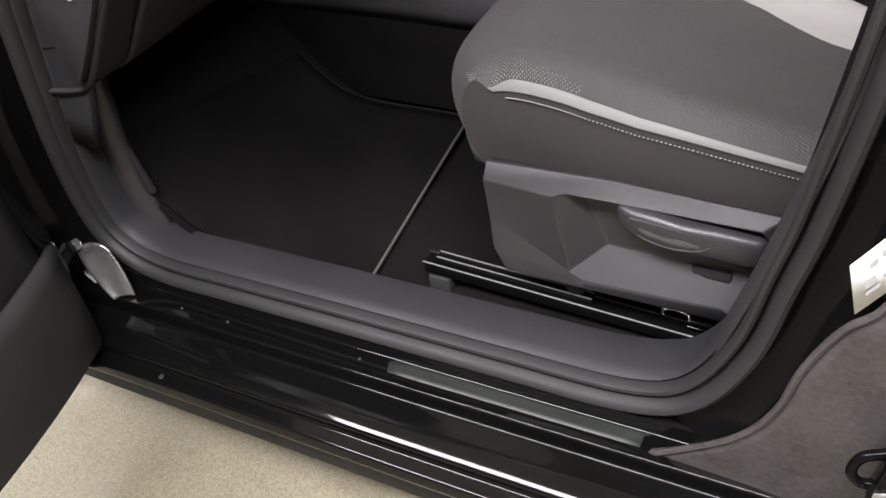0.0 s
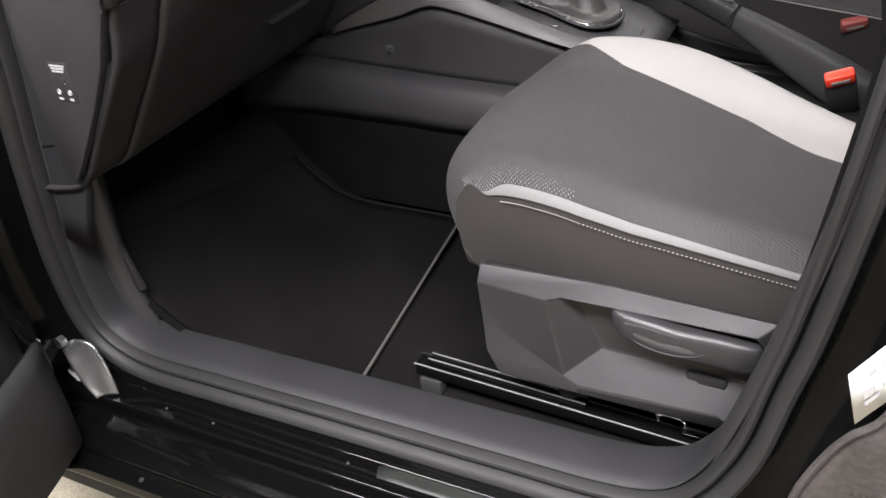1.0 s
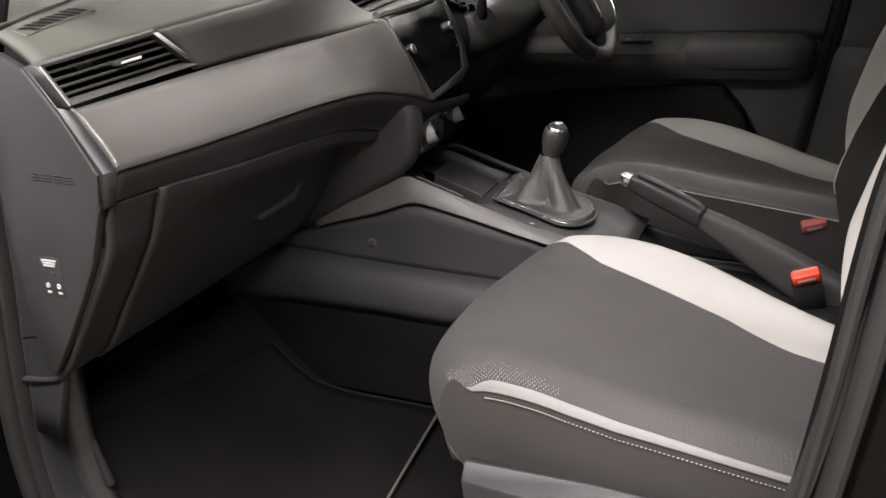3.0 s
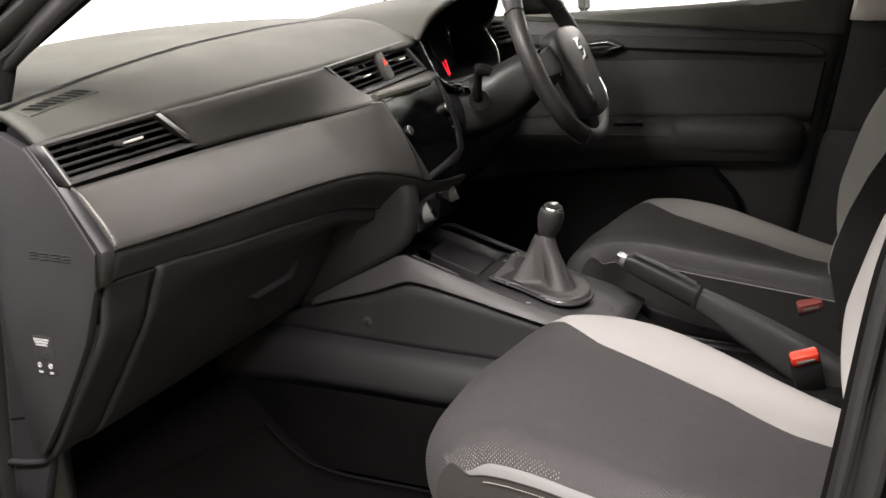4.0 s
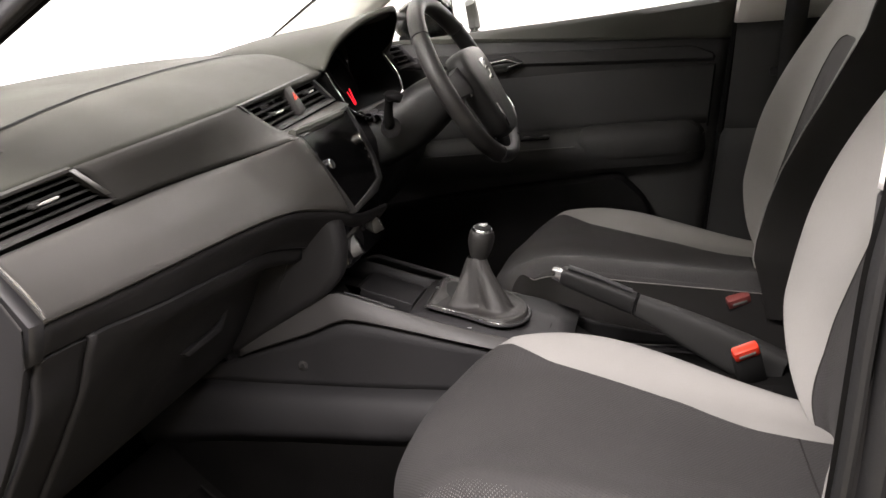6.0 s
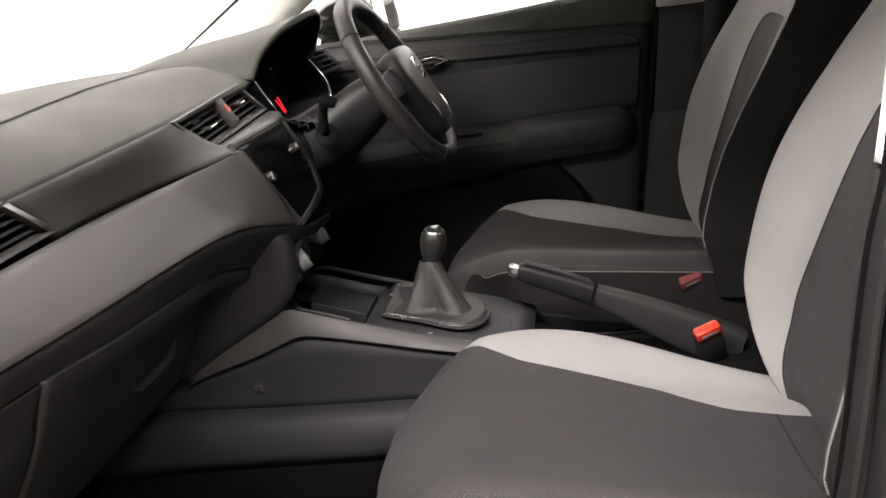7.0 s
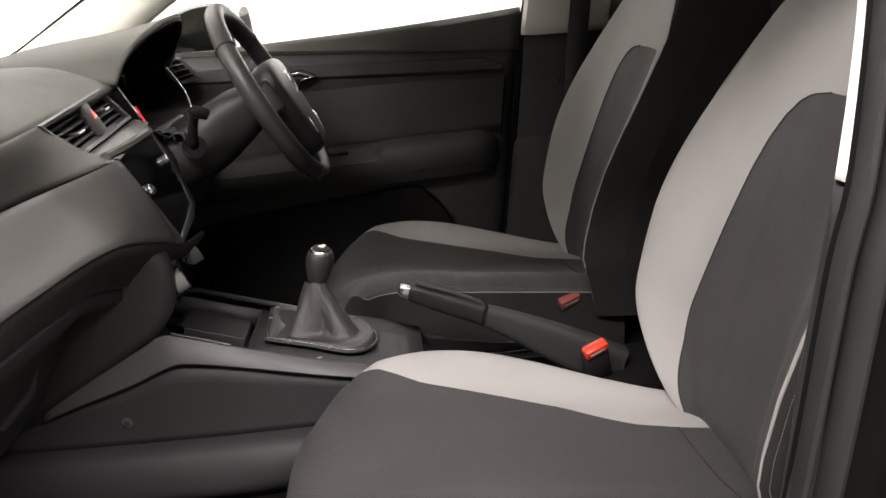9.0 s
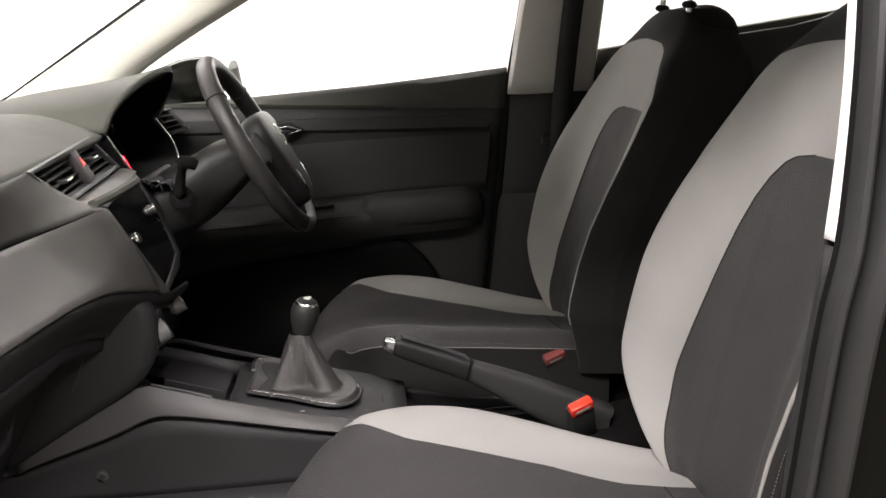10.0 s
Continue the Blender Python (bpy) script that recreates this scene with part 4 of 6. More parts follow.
def shoulder(u):
    """1 below the pale cloth's rounded upper edge, falling to 0 on it."""
    return 1.0 if u <= 0.74 else max(0.0, 1 - ((u - 0.74) / 0.06) ** 4) ** 0.5


def near_edge(u):
    """Where the pale cloth ends on the door-side wing."""
    return float(np.interp(u, [0, 0.6, 0.65, 0.705, 0.74, 0.765, 0.785, CROWN], [-0.925, -0.93, -0.915, -0.875, -0.80, -0.68, -0.50, 0.0]))


def panel_near(u):
    """Door-side edge of the dark middle panel, a narrow pale strip inside the wing's edge."""
    return near_edge(u) + float(np.interp(u, [0, 0.155, 0.22, 0.28, 0.42, 0.50, 0.56, HEAD], [0.0, 0.003, 0.016, 0.022, 0.022, 0.045, 0.090, 0.13]))


def patch(fn, us, va, vb, cols, lift=0.0):
    """A sheet of fn between the curves va(u) and vb(u)."""
    return grid([[fn(u, va(u) + (vb(u) - va(u)) * k / cols) for k in range(cols + 1)] for u in us])


def front_seat():
    s = thing("front_passenger_seat", (0.25, SEAT_Y, 0.27), "front passenger seat in dark ribbed cloth with pale grey panels", "car seat", "front seats")
    us = np.linspace(0, 1, 60)
    back_us = [u for u in us if u >= U_GREY]
    part("cushion_cover", patch(cushion_point, us, lambda u: -1.0, lambda u: pale_edge(u) if u >= U_GREY else 1.0, 40), M_CLOTH, s, "dark grey ribbed seat cloth", angle=80)
    part("cushion_pale_panel", patch(cushion_point, [U_GREY + (1 - U_GREY) * k / 40 for k in range(41)], pale_edge, lambda u: 1.0, 16), M_LIGHT, s, "pale grey smooth cloth panel", angle=80)
    # side skirts of the cushion
    for v, nm in ((-1.0, "cushion_side"), (1.0, "cushion_inner_side")):
        rows = []
        for u in us:
            p = Vector(cushion_point(u, v))
            q = Vector((p.x * 0.97 + 0.012, p.y - 0.006 * v * 0, min(p.z, 0.478)))
            rows.append([p + (q - p) * k / 6 + Vector((0, 0.004 * v * math.sin(math.pi * k / 6), 0)) for k in range(7)])
        part(nm, grid(rows), M_SIDE, s, "brown-grey cloth seat side", angle=80)
    # highlight painted as a pale tapering strip, and stitching, along the door-side seam
    run = [u for u in np.linspace(0.372, 0.98, 70)]
    rows = []
    for k, u in enumerate(run):
        t = k / 69
        h = 0.040 * min(1.0, (t / 0.12) ** 0.8) * (1 - 0.50 * ease((t - 0.15) / 0.75)) * min(1.0, (1.0 - t) / 0.03 + 0.3)
        rows.append([Vector(cushion_point(u, -1.0 + h * j / 4)) + Vector((0, -0.0008, 0.0010 + 0.0016 * math.sin(math.pi * j / 4))) for j in range(5)])
    # raised cloth cells; their pale colour paints the grazing glint at the front
    ribs = bmesh.new()
    rnd = random.Random(7)
    for i in range(64):
        for j in range(13):
            u = 0.315 + 0.0042 * i
            v = -0.992 + (0.040 if u > 0.372 else 0.0) * min(1.0, max(0.0, u - 0.372) / 0.06) + 0.0165 * j + (0.0082 if i % 2 else 0.0)
            x = cushion_curve(u)[0]
            if j > 4.6 * (1 - ease((x - 0.03) / 0.20)):
                continue
            p, q, r = (Vector(cushion_point(u + a, v + b)) for a, b in ((0, 0), (0.0018, 0), (0, 0.0075)))
            du, dv = (q - p), (r - p)
            n = du.cross(dv).normalized()
            n = n if n.z > 0 else -n
            k = (0.75 + 0.35 * rnd.random()) * (1 - 0.11 * j)
            vs = [ribs.verts.new(p + du * a * k + dv * b * k + n * 0.0002) for a, b in ((-0.62, 0), (0, -0.62), (0.62, 0), (0, 0.62))]
            top = ribs.verts.new(p + n * 0.0015 * k)
            for a in range(4):
                ribs.faces.new((vs[a], vs[(a + 1) % 4], top))
    tagged(part("cloth_ribs", ribs, M_RIB, s, "raised ribs of the seat cloth, glint painted as pale colour", angle=20), kind="stuff")
    part("edge_seam", tube([Vector(cushion_point(u, -1.0)) + Vector((0, -0.0005, 0.0005)) for u in np.linspace(0.37, 0.92, 50)], 0.0011, 6, 80), M_SIDE, s)
    part("seam_welt", grid(rows), M_SEAM_SHEEN, s, "highlight along the seam as a paler strip", angle=80)
    bm = None
    for u in np.linspace(0.43, 0.97, 104):
        p = Vector(cushion_point(u, -1.0)) + Vector((0, -0.0042, -0.006))
        bm = box(p.x - 0.0011, p.x + 0.0011, p.y - 0.0006, p.y + 0.0006, p.z - 0.0004, p.z + 0.0004, 0, None, bm)
    part("stitching", bm, M_STITCH, s, "pale row of stitches")
    tagged(bpy.data.objects[s.children[-1].name], kind="stuff")
    # cross seam at the back of the cushion
    part("cross_seam", tube([Vector(cushion_point(0.905 - 0.01 * (v - 0.05), v)) + Vector((0, 0, 0.0001)) for v in np.linspace(-0.93, 0.05, 24)], 0.0012, 6, 60), M_BLACKCLOTH, s)
    # backrest
    part("back_panel", patch(back_point, US_PANEL, panel_near, panel_edge, 30), M_CLOTH, s, "dark ribbed middle panel", angle=80)
    pale = patch(back_point, US_PANEL, panel_edge, lambda u: 0.95, 20)
    pale = join(pale, patch(back_point, US_TOP, near_edge, lambda u: 0.95 * shoulder(u), 36))
    part("back_pale_panel", pale, M_LIGHT, s, "pale grey cloth wing and shoulder", angle=80)
    part("back_pale_strip", patch(back_point, US_PANEL, near_edge, panel_near, 4), M_LIGHT, s, "narrow pale grey strip", angle=80)
    part("back_side", patch(back_point, US_ALL, lambda u: -1.0, lambda u: near_edge(u) if u < CROWN else 0.0, 20), M_BLACKCLOTH, s, "black cloth wing and shoulder", angle=80)
    part("back_top", patch(back_point, US_ALL, lambda u: 0.95 * shoulder(u) if u < CROWN else 0.0, lambda u: 1.0, 10), M_BLACKCLOTH, s, "black cloth edge", angle=80)
    part("piping", tube([Vector(back_point(u, near_edge(u))) + Vector((-0.0005, 0, 0)) for u in np.linspace(0.155, 0.60, 40)], 0.0014, 6, 80), M_LIGHT, s, "pale piping")
    part("back_seam", tube([Vector(back_point(u, panel_edge(u))) + Vector((-0.0004, 0, 0)) for u in US_PANEL[1:]], 0.0011, 6, 90), M_SIDE, s)
    bm = None
    for u in np.linspace(0.16, 0.56, 90):
        p, q = Vector(back_point(u, -0.947)), Vector(back_point(u + 0.0025, -0.947))
        bm = tube([p + Vector((-0.0006, -0.0006, 0)), q + Vector((-0.0006, -0.0006, 0))], 0.0004, 4, 2, bm=bm, smooth=False)
    tagged(part("wing_stitching", bm, M_STITCH, s, "pale row of stitches"), kind="stuff")
    ub = np.linspace(0, 1, 60)
    # sides and back shell
    rows = []
    for u in ub:
        l, r = Vector(back_point(u, -1.0)), Vector(back_point(u, 1.0))
        d = min(0.15, max(0.022, 0.818 - l.x))
        rows.append([l, l + Vector((d * 0.6, 0.002, 0)), l + Vector((d, 0.03, 0)), (l + r) / 2 + Vector((d + 0.02, 0, 0)), r + Vector((d, -0.03, 0)), r + Vector((d * 0.6, -0.002, 0)), r])
    part("back_shell", loft(rows, 60, 30), M_BLACKCLOTH, s, "black seat back shell", angle=80)
    crown_rows = []
    for v in np.linspace(-1, 1, 15):
        p = Vector(back_point(1.0, v))
        q = rows[-1][0].lerp(rows[-1][-1], (v + 1) / 2) + Vector((0.022 + 0.035 * (1 - v * v), 0, -0.020))
        dx, drop = q.x - p.x, p.z - q.z
        crown_rows.append([p, p + Vector((0.3 * dx, 0, 0.003)), p + Vector((0.6 * dx, 0, 0.001)), p + Vector((0.85 * dx, 0, -0.22 * drop)), p + Vector((0.97 * dx, 0, -0.55 * drop)), q])
    part("back_crown", loft(crown_rows, 24, 16), M_BLACKCLOTH, s, "black cloth crown of the backrest", angle=80)
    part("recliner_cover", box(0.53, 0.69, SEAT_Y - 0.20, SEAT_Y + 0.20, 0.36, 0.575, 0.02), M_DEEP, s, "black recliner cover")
    # headrest
    for y in (-0.072, 0.072):
        part("headrest_post", tube([(0.748, SEAT_Y + y, 1.17), (0.76, SEAT_Y + y, 1.25)], 0.006, 12, 4), M_CHROME, s, "chrome headrest post")
        part("post_collar", disc((0.750, SEAT_Y + y, 1.184), (0.15, 0, 1), 0.014, 0.012, 20, 0.003), M_BLACK, s)
    hr = [[(x + 0.02 * k * k, SEAT_Y + wz * k, z - 0.012) for k in (-1, -0.6, 0, 0.6, 1)] for x, z, wz in ((0.74, 1.235, 0.10), (0.715, 1.245, 0.12), (0.70, 1.29, 0.13), (0.705, 1.35, 0.128), (0.73, 1.40, 0.11), (0.77, 1.41, 0.10), (0.80, 1.37, 0.115), (0.795, 1.28, 0.12), (0.77, 1.237, 0.10))]
    part("headrest", loft(hr, 30, 14), M_BLACKCLOTH, s, "black cloth headrest", solid=0.01)
    # plastic side panel: flat facets round a recess, with the height lever in it
    Y = SEAT_Y - 0.250
    V = {"tl": (0.058, 0.520, 0.004), "tm": (0.22, 0.5225, 0.003), "tr": (0.408, 0.5135, 0.003), "r1": (0.058, 0.505, 0.014), "r2": (0.146, 0.497, 0.014), "r3": (0.164, 0.506, 0.013),
         "rm": (0.27, 0.5075, 0.013), "r4": (0.389, 0.505, 0.013), "r5": (0.404, 0.489, 0.012), "a3": (0.167, 0.382, 0.010), "a4": (0.056, 0.442, 0.003), "b3": (0.186, 0.366, 0.021),
         "b4": (0.081, 0.364, 0.018), "b5": (0.064, 0.397, 0.016), "c3": (0.210, 0.421, -0.012), "d1": (0.172, 0.500, -0.012), "dm": (0.27, 0.500, -0.012), "d4": (0.386, 0.497, -0.012),
         "d5": (0.396, 0.486, -0.012), "d6": (0.396, 0.415, -0.012), "d7": (0.314, 0.419, -0.012), "f2": (0.358, 0.380, 0.018), "f3": (0.374, 0.368, 0.016), "f4": (0.366, 0.355, 0.010), "f5": (0.188, 0.3745, 0.019),
         "g1": (0.404, 0.43, 0.010), "g2": (0.395, 0.36, 0.008), "tlb": (0.058, 0.512, -0.012), "trb": (0.41, 0.502, -0.012)}
    F = ["tlb tl tm", "tlb tm trb", "trb tm tr", "tl r1 r2 r3 rm tm", "tm rm r4 tr", "tr r4 r5", "r1 a4 a3 r2", "a4 b5 b4 b3 a3", "r2 a3 c3 d1 r3", "r3 d1 dm rm", "rm dm d4 r4", "r4 d4 d5 r5",
         "d1 c3 d7 dm", "dm d7 d6 d4", "d4 d6 d5", "c3 a3 f5", "c3 f5 f2 d7", "d7 f2 f3 d6", "a3 b3 f5", "f5 b3 f4 f2", "f2 f4 f3", "r5 d5 d6 g1", "g1 d6 f3 g2"]
    bm = bmesh.new()
    vs = {k: bm.verts.new((x, Y - d, z)) for k, (x, z, d) in V.items()}
    for f in F:
        bm.faces.new([vs[k] for k in f.split()])
    part("side_panel", bm, M_GREY, s, "dark grey plastic seat side panel", angle=14, solid=0.006, offset=1, bevel=0.0032)
    part("slot", box(-0.024, 0.024, -0.004, 0.004, -0.0085, 0.0085, 0.004, pose(0.338, Y + 0.002, 0.411, 0, 2, 0)), M_BLACK, s, "black slot")
    lever = []
    for x, z, h, d in ((0.226, 0.497, 0.004, 0.010), (0.230, 0.494, 0.012, 0.018), (0.245, 0.489, 0.018, 0.026), (0.275, 0.484, 0.022, 0.030), (0.31, 0.480, 0.021, 0.030), (0.345, 0.477, 0.021, 0.026), (0.375, 0.474, 0.021, 0.024), (0.392, 0.473, 0.019, 0.020), (0.398, 0.472, 0.012, 0.012)):
        lever.append([(x, Y - 0.003 - d * (0.5 + 0.5 * math.copysign(abs(math.cos(a)) ** 0.6, math.cos(a))), z + h * math.copysign(abs(math.sin(a)) ** 0.7, math.sin(a))) for a in np.linspace(0, 2 * math.pi, 20, endpoint=False)])
    lv = part("height_lever", loft(lever, 36, 24, True, True), M_GREY, s, "grey plastic height lever")
    part("finger_dish", loft([[(x, Y - 0.0325 + k, z + 0.007), (x, Y - 0.0345 + k, z), (x, Y - 0.0315 + k, z - 0.009)] for x, z, k in ((0.247, 0.488, 0.008), (0.26, 0.485, 0.002), (0.285, 0.480, 0.0), (0.31, 0.4775, 0.0), (0.330, 0.477, 0.004), (0.342, 0.479, 0.010))], 20, 8), M_LEVER, lv, "paler shiny finger dish", solid=0.002)
    # edge light round the dish, drawn as a thin tube of paler plastic
    part("lever_rim", tube([(0.246, Y - 0.029, 0.4985), (0.275, Y - 0.031, 0.4985), (0.31, Y - 0.030, 0.4935), (0.338, Y - 0.027, 0.487), (0.331, Y - 0.030, 0.474), (0.30, Y - 0.0325, 0.469), (0.265, Y - 0.031, 0.474), (0.243, Y - 0.026, 0.486)], 0.0014, 6, 50, closed=True), M_LEVER, lv, "highlight round the finger dish as a paler tube")
    part("lever_gap", slab([(0.219, 0.498), (0.235, 0.512), (0.27, 0.513), (0.345, 0.505), (0.392, 0.497), (0.4035, 0.484), (0.4015, 0.452), (0.385, 0.447), (0.30, 0.455), (0.245, 0.465)], "y", Y + 0.0065, Y + 0.012, 0.001), M_BLACK, s)
    # frame and slide rails
    for y in (Y + 0.008, SEAT_Y + 0.20):
        rail = part("slide_rail", box(-0.235, 0.235, -0.014, 0.014, -0.010, 0.010, 0.003, pose(0.175, y, 0.302, 0, 3.0, 0)), M_FRAME, s, "black slide rail")
        part("rail_lip", box(-0.235, 0.235, -0.0009, 0.0009, -0.001, 0.001, 0.0004, pose(0.175, y - 0.0142, 0.3135, 0, 3.0, 0)), M_ZINC, rail, "bright steel rail edge")
        part("rail_lip", box(-0.235, 0.235, -0.0008, 0.0008, -0.001, 0.001, 0.0003, pose(0.175, y + 0.010, 0.3130, 0, 3.0, 0)), M_STEEL, rail, "bright steel rail edge")
        part("upper_rail", box(-0.115, 0.115, -0.009, 0.009, -0.006, 0.005, 0.002, pose(0.075, y, 0.322, 0, 3.0, 0)), M_FRAME, rail, "black upper rail")
        for dy in (-0.0065, 0.006):
            part("upper_edge", box(-0.115, 0.115, -0.0008, 0.0008, -0.0008, 0.0008, 0.0003, pose(0.075, y + dy, 0.3278, 0, 3.0, 0)), M_ZINC, rail, "bright steel edge")
        part("rail_foot", box(-0.055, -0.02, y - 0.016, y + 0.016, 0.268, 0.300, 0.004), M_BLACK, s)
        part("rail_foot", box(0.38, 0.42, y - 0.016, y + 0.016, 0.262, 0.285, 0.004), M_BLACK, s)
    part("pivot_bolt", disc((0.166, Y + 0.014, 0.336), (0, -1, 0), 0.014, 0.03, 20, 0.004), M_BLACK, s, "black pivot bolt")
    part("pivot_plate", slab([(0.143, 0.335), (0.152, 0.350), (0.182, 0.350), (0.195, 0.334), (0.182, 0.322), (0.15, 0.322)], "y", Y + 0.012, Y + 0.016, 0.001), M_STEEL, s)
    part("hook", tube([(0.285, Y + 0.004, 0.325), (0.285, Y, 0.338), (0.297, Y, 0.341), (0.315, Y, 0.338), (0.318, Y + 0.004, 0.328)], 0.0022, 8, 20), M_CHROME, s, "bright wire hook")
    part("hook_clip", box(0.316, 0.35, Y - 0.004, Y + 0.004, 0.318, 0.330, 0.002), M_CHROME, s)
    part("seat_base", box(0.05, 0.48, SEAT_Y - 0.20, SEAT_Y + 0.20, 0.345, 0.50, 0.02), M_BLACK, s)
    return s


seat = front_seat()
near_lift = 0.027
other = front_seat()
other.location = (0.25, SEAT_Y + 0.705, 0.282)
other.name = "driver_seat"
for o in other.children:
    if "stitching" in o.name or o.name.startswith("cloth_ribs"):
        bpy.data.objects.remove(o)
    elif o.name.startswith("edge_seam"):
        o.material_slots[0].link = "OBJECT"
        o.material_slots[0].material = M_STITCH
    # shade on the driver's cushion sides, put in as a darker cloth
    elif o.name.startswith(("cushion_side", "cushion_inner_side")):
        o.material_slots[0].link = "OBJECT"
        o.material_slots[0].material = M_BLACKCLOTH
    # no painted highlight on this seat: the strip takes the cloth's own colour
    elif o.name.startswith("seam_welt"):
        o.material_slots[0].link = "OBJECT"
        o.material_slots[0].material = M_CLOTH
tagged(other, "driver's seat in dark ribbed cloth with pale grey panels")


# ---- dashboard ----
def back_edge(y):
    k = 1 - (y / 0.72) ** 2
    return (-0.60 - 0.17 * k, 1.088 + 0.032 * k)


def crown(y):
    return 1 - (y / 0.72) ** 2


def lerp(y, pts):
    """Monotone cubic through the points, level at both ends."""
    if y <= pts[0][0]:
        return float(pts[0][1])
    if y >= pts[-1][0]:
        return float(pts[-1][1])
    h = [b[0] - a[0] for a, b in zip(pts, pts[1:])]
    d = [(b[1] - a[1]) / (b[0] - a[0]) for a, b in zip(pts, pts[1:])]
    m = [d[0]] + [0.0 if p * q <= 0 else 2 * p * q / (p + q) for p, q in zip(d, d[1:])] + [d[-1]]
    i = max(k for k in range(len(h)) if y >= pts[k][0])
    t = (y - pts[i][0]) / h[i]
    return float((2 * t**3 - 3 * t**2 + 1) * pts[i][1] + (t**3 - 2 * t**2 + t) * h[i] * m[i] + (3 * t**2 - 2 * t**3) * pts[i + 1][1] + (t**3 - t**2) * h[i] * m[i + 1])


BROW_X = [(-0.71, -0.372), (-0.54, -0.345), (-0.17, -0.318), (0.165, -0.318), (0.188, -0.455), (0.600, -0.455), (0.63, -0.36), (0.7, -0.36)]
BROW_Z = [(-0.71, 1.020), (-0.66, 1.026), (-0.54, 1.033), (-0.17, 1.050), (0.165, 1.062), (0.188, 1.085), (0.6, 1.06), (0.7, 1.04)]
TT_X = [(-0.71, -0.338), (-0.46, -0.336), (-0.25, -0.310), (-0.14, -0.250), (0, -0.238), (0.2, -0.24)]
TT_Z = [(-0.71, 0.972), (-0.46, 0.972), (-0.25, 0.972), (-0.14, 0.984), (0.2, 0.99)]
TB_X = [(-0.71, -0.289), (-0.56, -0.278), (-0.28, -0.250), (-0.17, -0.228), (-0.085, -0.206), (0.0, -0.200), (0.1, -0.198)]
TB_Z = [(-0.71, 0.909), (-0.56, 0.902), (-0.33, 0.897), (-0.22, 0.890), (-0.12, 0.866), (-0.03, 0.836), (0.1, 0.82)]


def dashboard():
    d = thing("dashboard", (-0.45, 0, 0.6), "dark grey dashboard with a satin grey metallic trim panel", "dashboard")
    ys = np.linspace(-0.705, 0.66, 70)
    def top(y):
        bx, bz = back_edge(y)
        rx, rz = lerp(y, BROW_X), lerp(y, BROW_Z)
        sx, sz = -0.46 - 0.02 * crown(y), 1.058 + 0.058 * crown(y)
        return [(bx - 0.03, bz - 0.03), (bx, bz), (bx * 0.6 + sx * 0.4, bz * 0.6 + sz * 0.4 + 0.004), (sx, sz), (sx * 0.6 + rx * 0.4, sz * 0.62 + rz * 0.38 + 0.012), (sx * 0.25 + rx * 0.75, sz * 0.25 + rz * 0.75 + 0.009), (rx, rz)]
    P = [smooth_rows([(x, y, z) for x, z in top(y)], 30) for y in ys]
    part("top_pad", grid(P), M_DASH, d, "soft dark grey top pad", solid=0.01)
    # joint line across the pad
    def on_pad(y, k, lift):
        p = smooth_rows([(x, y, z) for x, z in top(y)], 120)[int(round(k * 119))]
        return (p[0] + 0.3 * lift, y, p[2] + lift)
    joint = [(-0.70, 0.715), (-0.62, 0.675), (-0.55, 0.645), (-0.45, 0.622), (-0.35, 0.606), (-0.2, 0.602), (0.0, 0.592), (0.20, 0.55)]
    line = [Vector(on_pad(y, lerp(y, joint), 0.0)) for y in np.linspace(-0.70, 0.2, 30)]
    part("pad_joint", grid([[p + Vector((-0.0045, 0, 0.0012)), p + Vector((0, 0, 0.0016)), p + Vector((0.0045, 0, 0.0006))] for p in map(Vector, smooth_rows(line, 60))]), M_VOID, d, "black joint line")
    def face(y):
        return smooth_rows([(lerp(y, BROW_X), y, lerp(y, BROW_Z)), (lerp(y, BROW_X) + 0.004, y, lerp(y, BROW_Z) - 0.012), ((lerp(y, BROW_X) + lerp(y, TT_X)) / 2, y, 1.0), (lerp(y, TT_X) - 0.003, y, lerp(y, TT_Z) + 0.002)], 10)
    P = []
    for f in np.linspace(0, 1, 30):
        row = []
        for k in range(10):
            g = k / 9
            y0, y1 = -0.540 + 0.052 * g, -0.176 + 0.080 * g
            row.append(face(y0 + (y1 - y0) * f)[k])
        P.append(row)
    part("upper_face", grid(P), M_FASCIA, d, "dark grey upper fascia", solid=0.006)
    part("vent_base_rail", tube([(lerp(y, TT_X) - 0.012, y, lerp(y, TT_Z) + 0.006) for y in np.linspace(-0.13, 0.06, 12)], 0.008, 8, 24), M_DASH, d)
    def trim(y):
        a, b = (lerp(y, TT_X), lerp(y, TT_Z)), (lerp(y, TB_X), lerp(y, TB_Z))
        return smooth_rows([(a[0] - 0.006, y, a[1] - 0.002), (a[0] + 0.004, y, a[1]), (a[0] * 0.7 + b[0] * 0.3 + 0.0045, y, a[1] * 0.7 + b[1] * 0.3 + 0.002), (a[0] * 0.35 + b[0] * 0.65 + 0.0045, y, a[1] * 0.35 + b[1] * 0.65 + 0.002), (b[0], y, b[1]), (b[0] - 0.004, y, b[1] - 0.006), (b[0] - 0.014, y, b[1] - 0.008)], 22)
    tys = np.linspace(-0.705, -0.03, 60)
    # the inner end is cut along the slanting edge of the screen
    P = []
    for y in tys:
        r = trim(y)
        out = []
        for p in r:
            lim = -0.128 + (0.984 - p[2]) * 0.36
            f = (y + 0.705) / 0.675
            yy = -0.705 + f * (lim + 0.705)
            q = trim(yy)[len(out)]
            out.append(q)
        P.append(out)
    part("trim_panel", grid(P), M_TRIM, d, "satin grey metallic trim panel", solid=0.006)
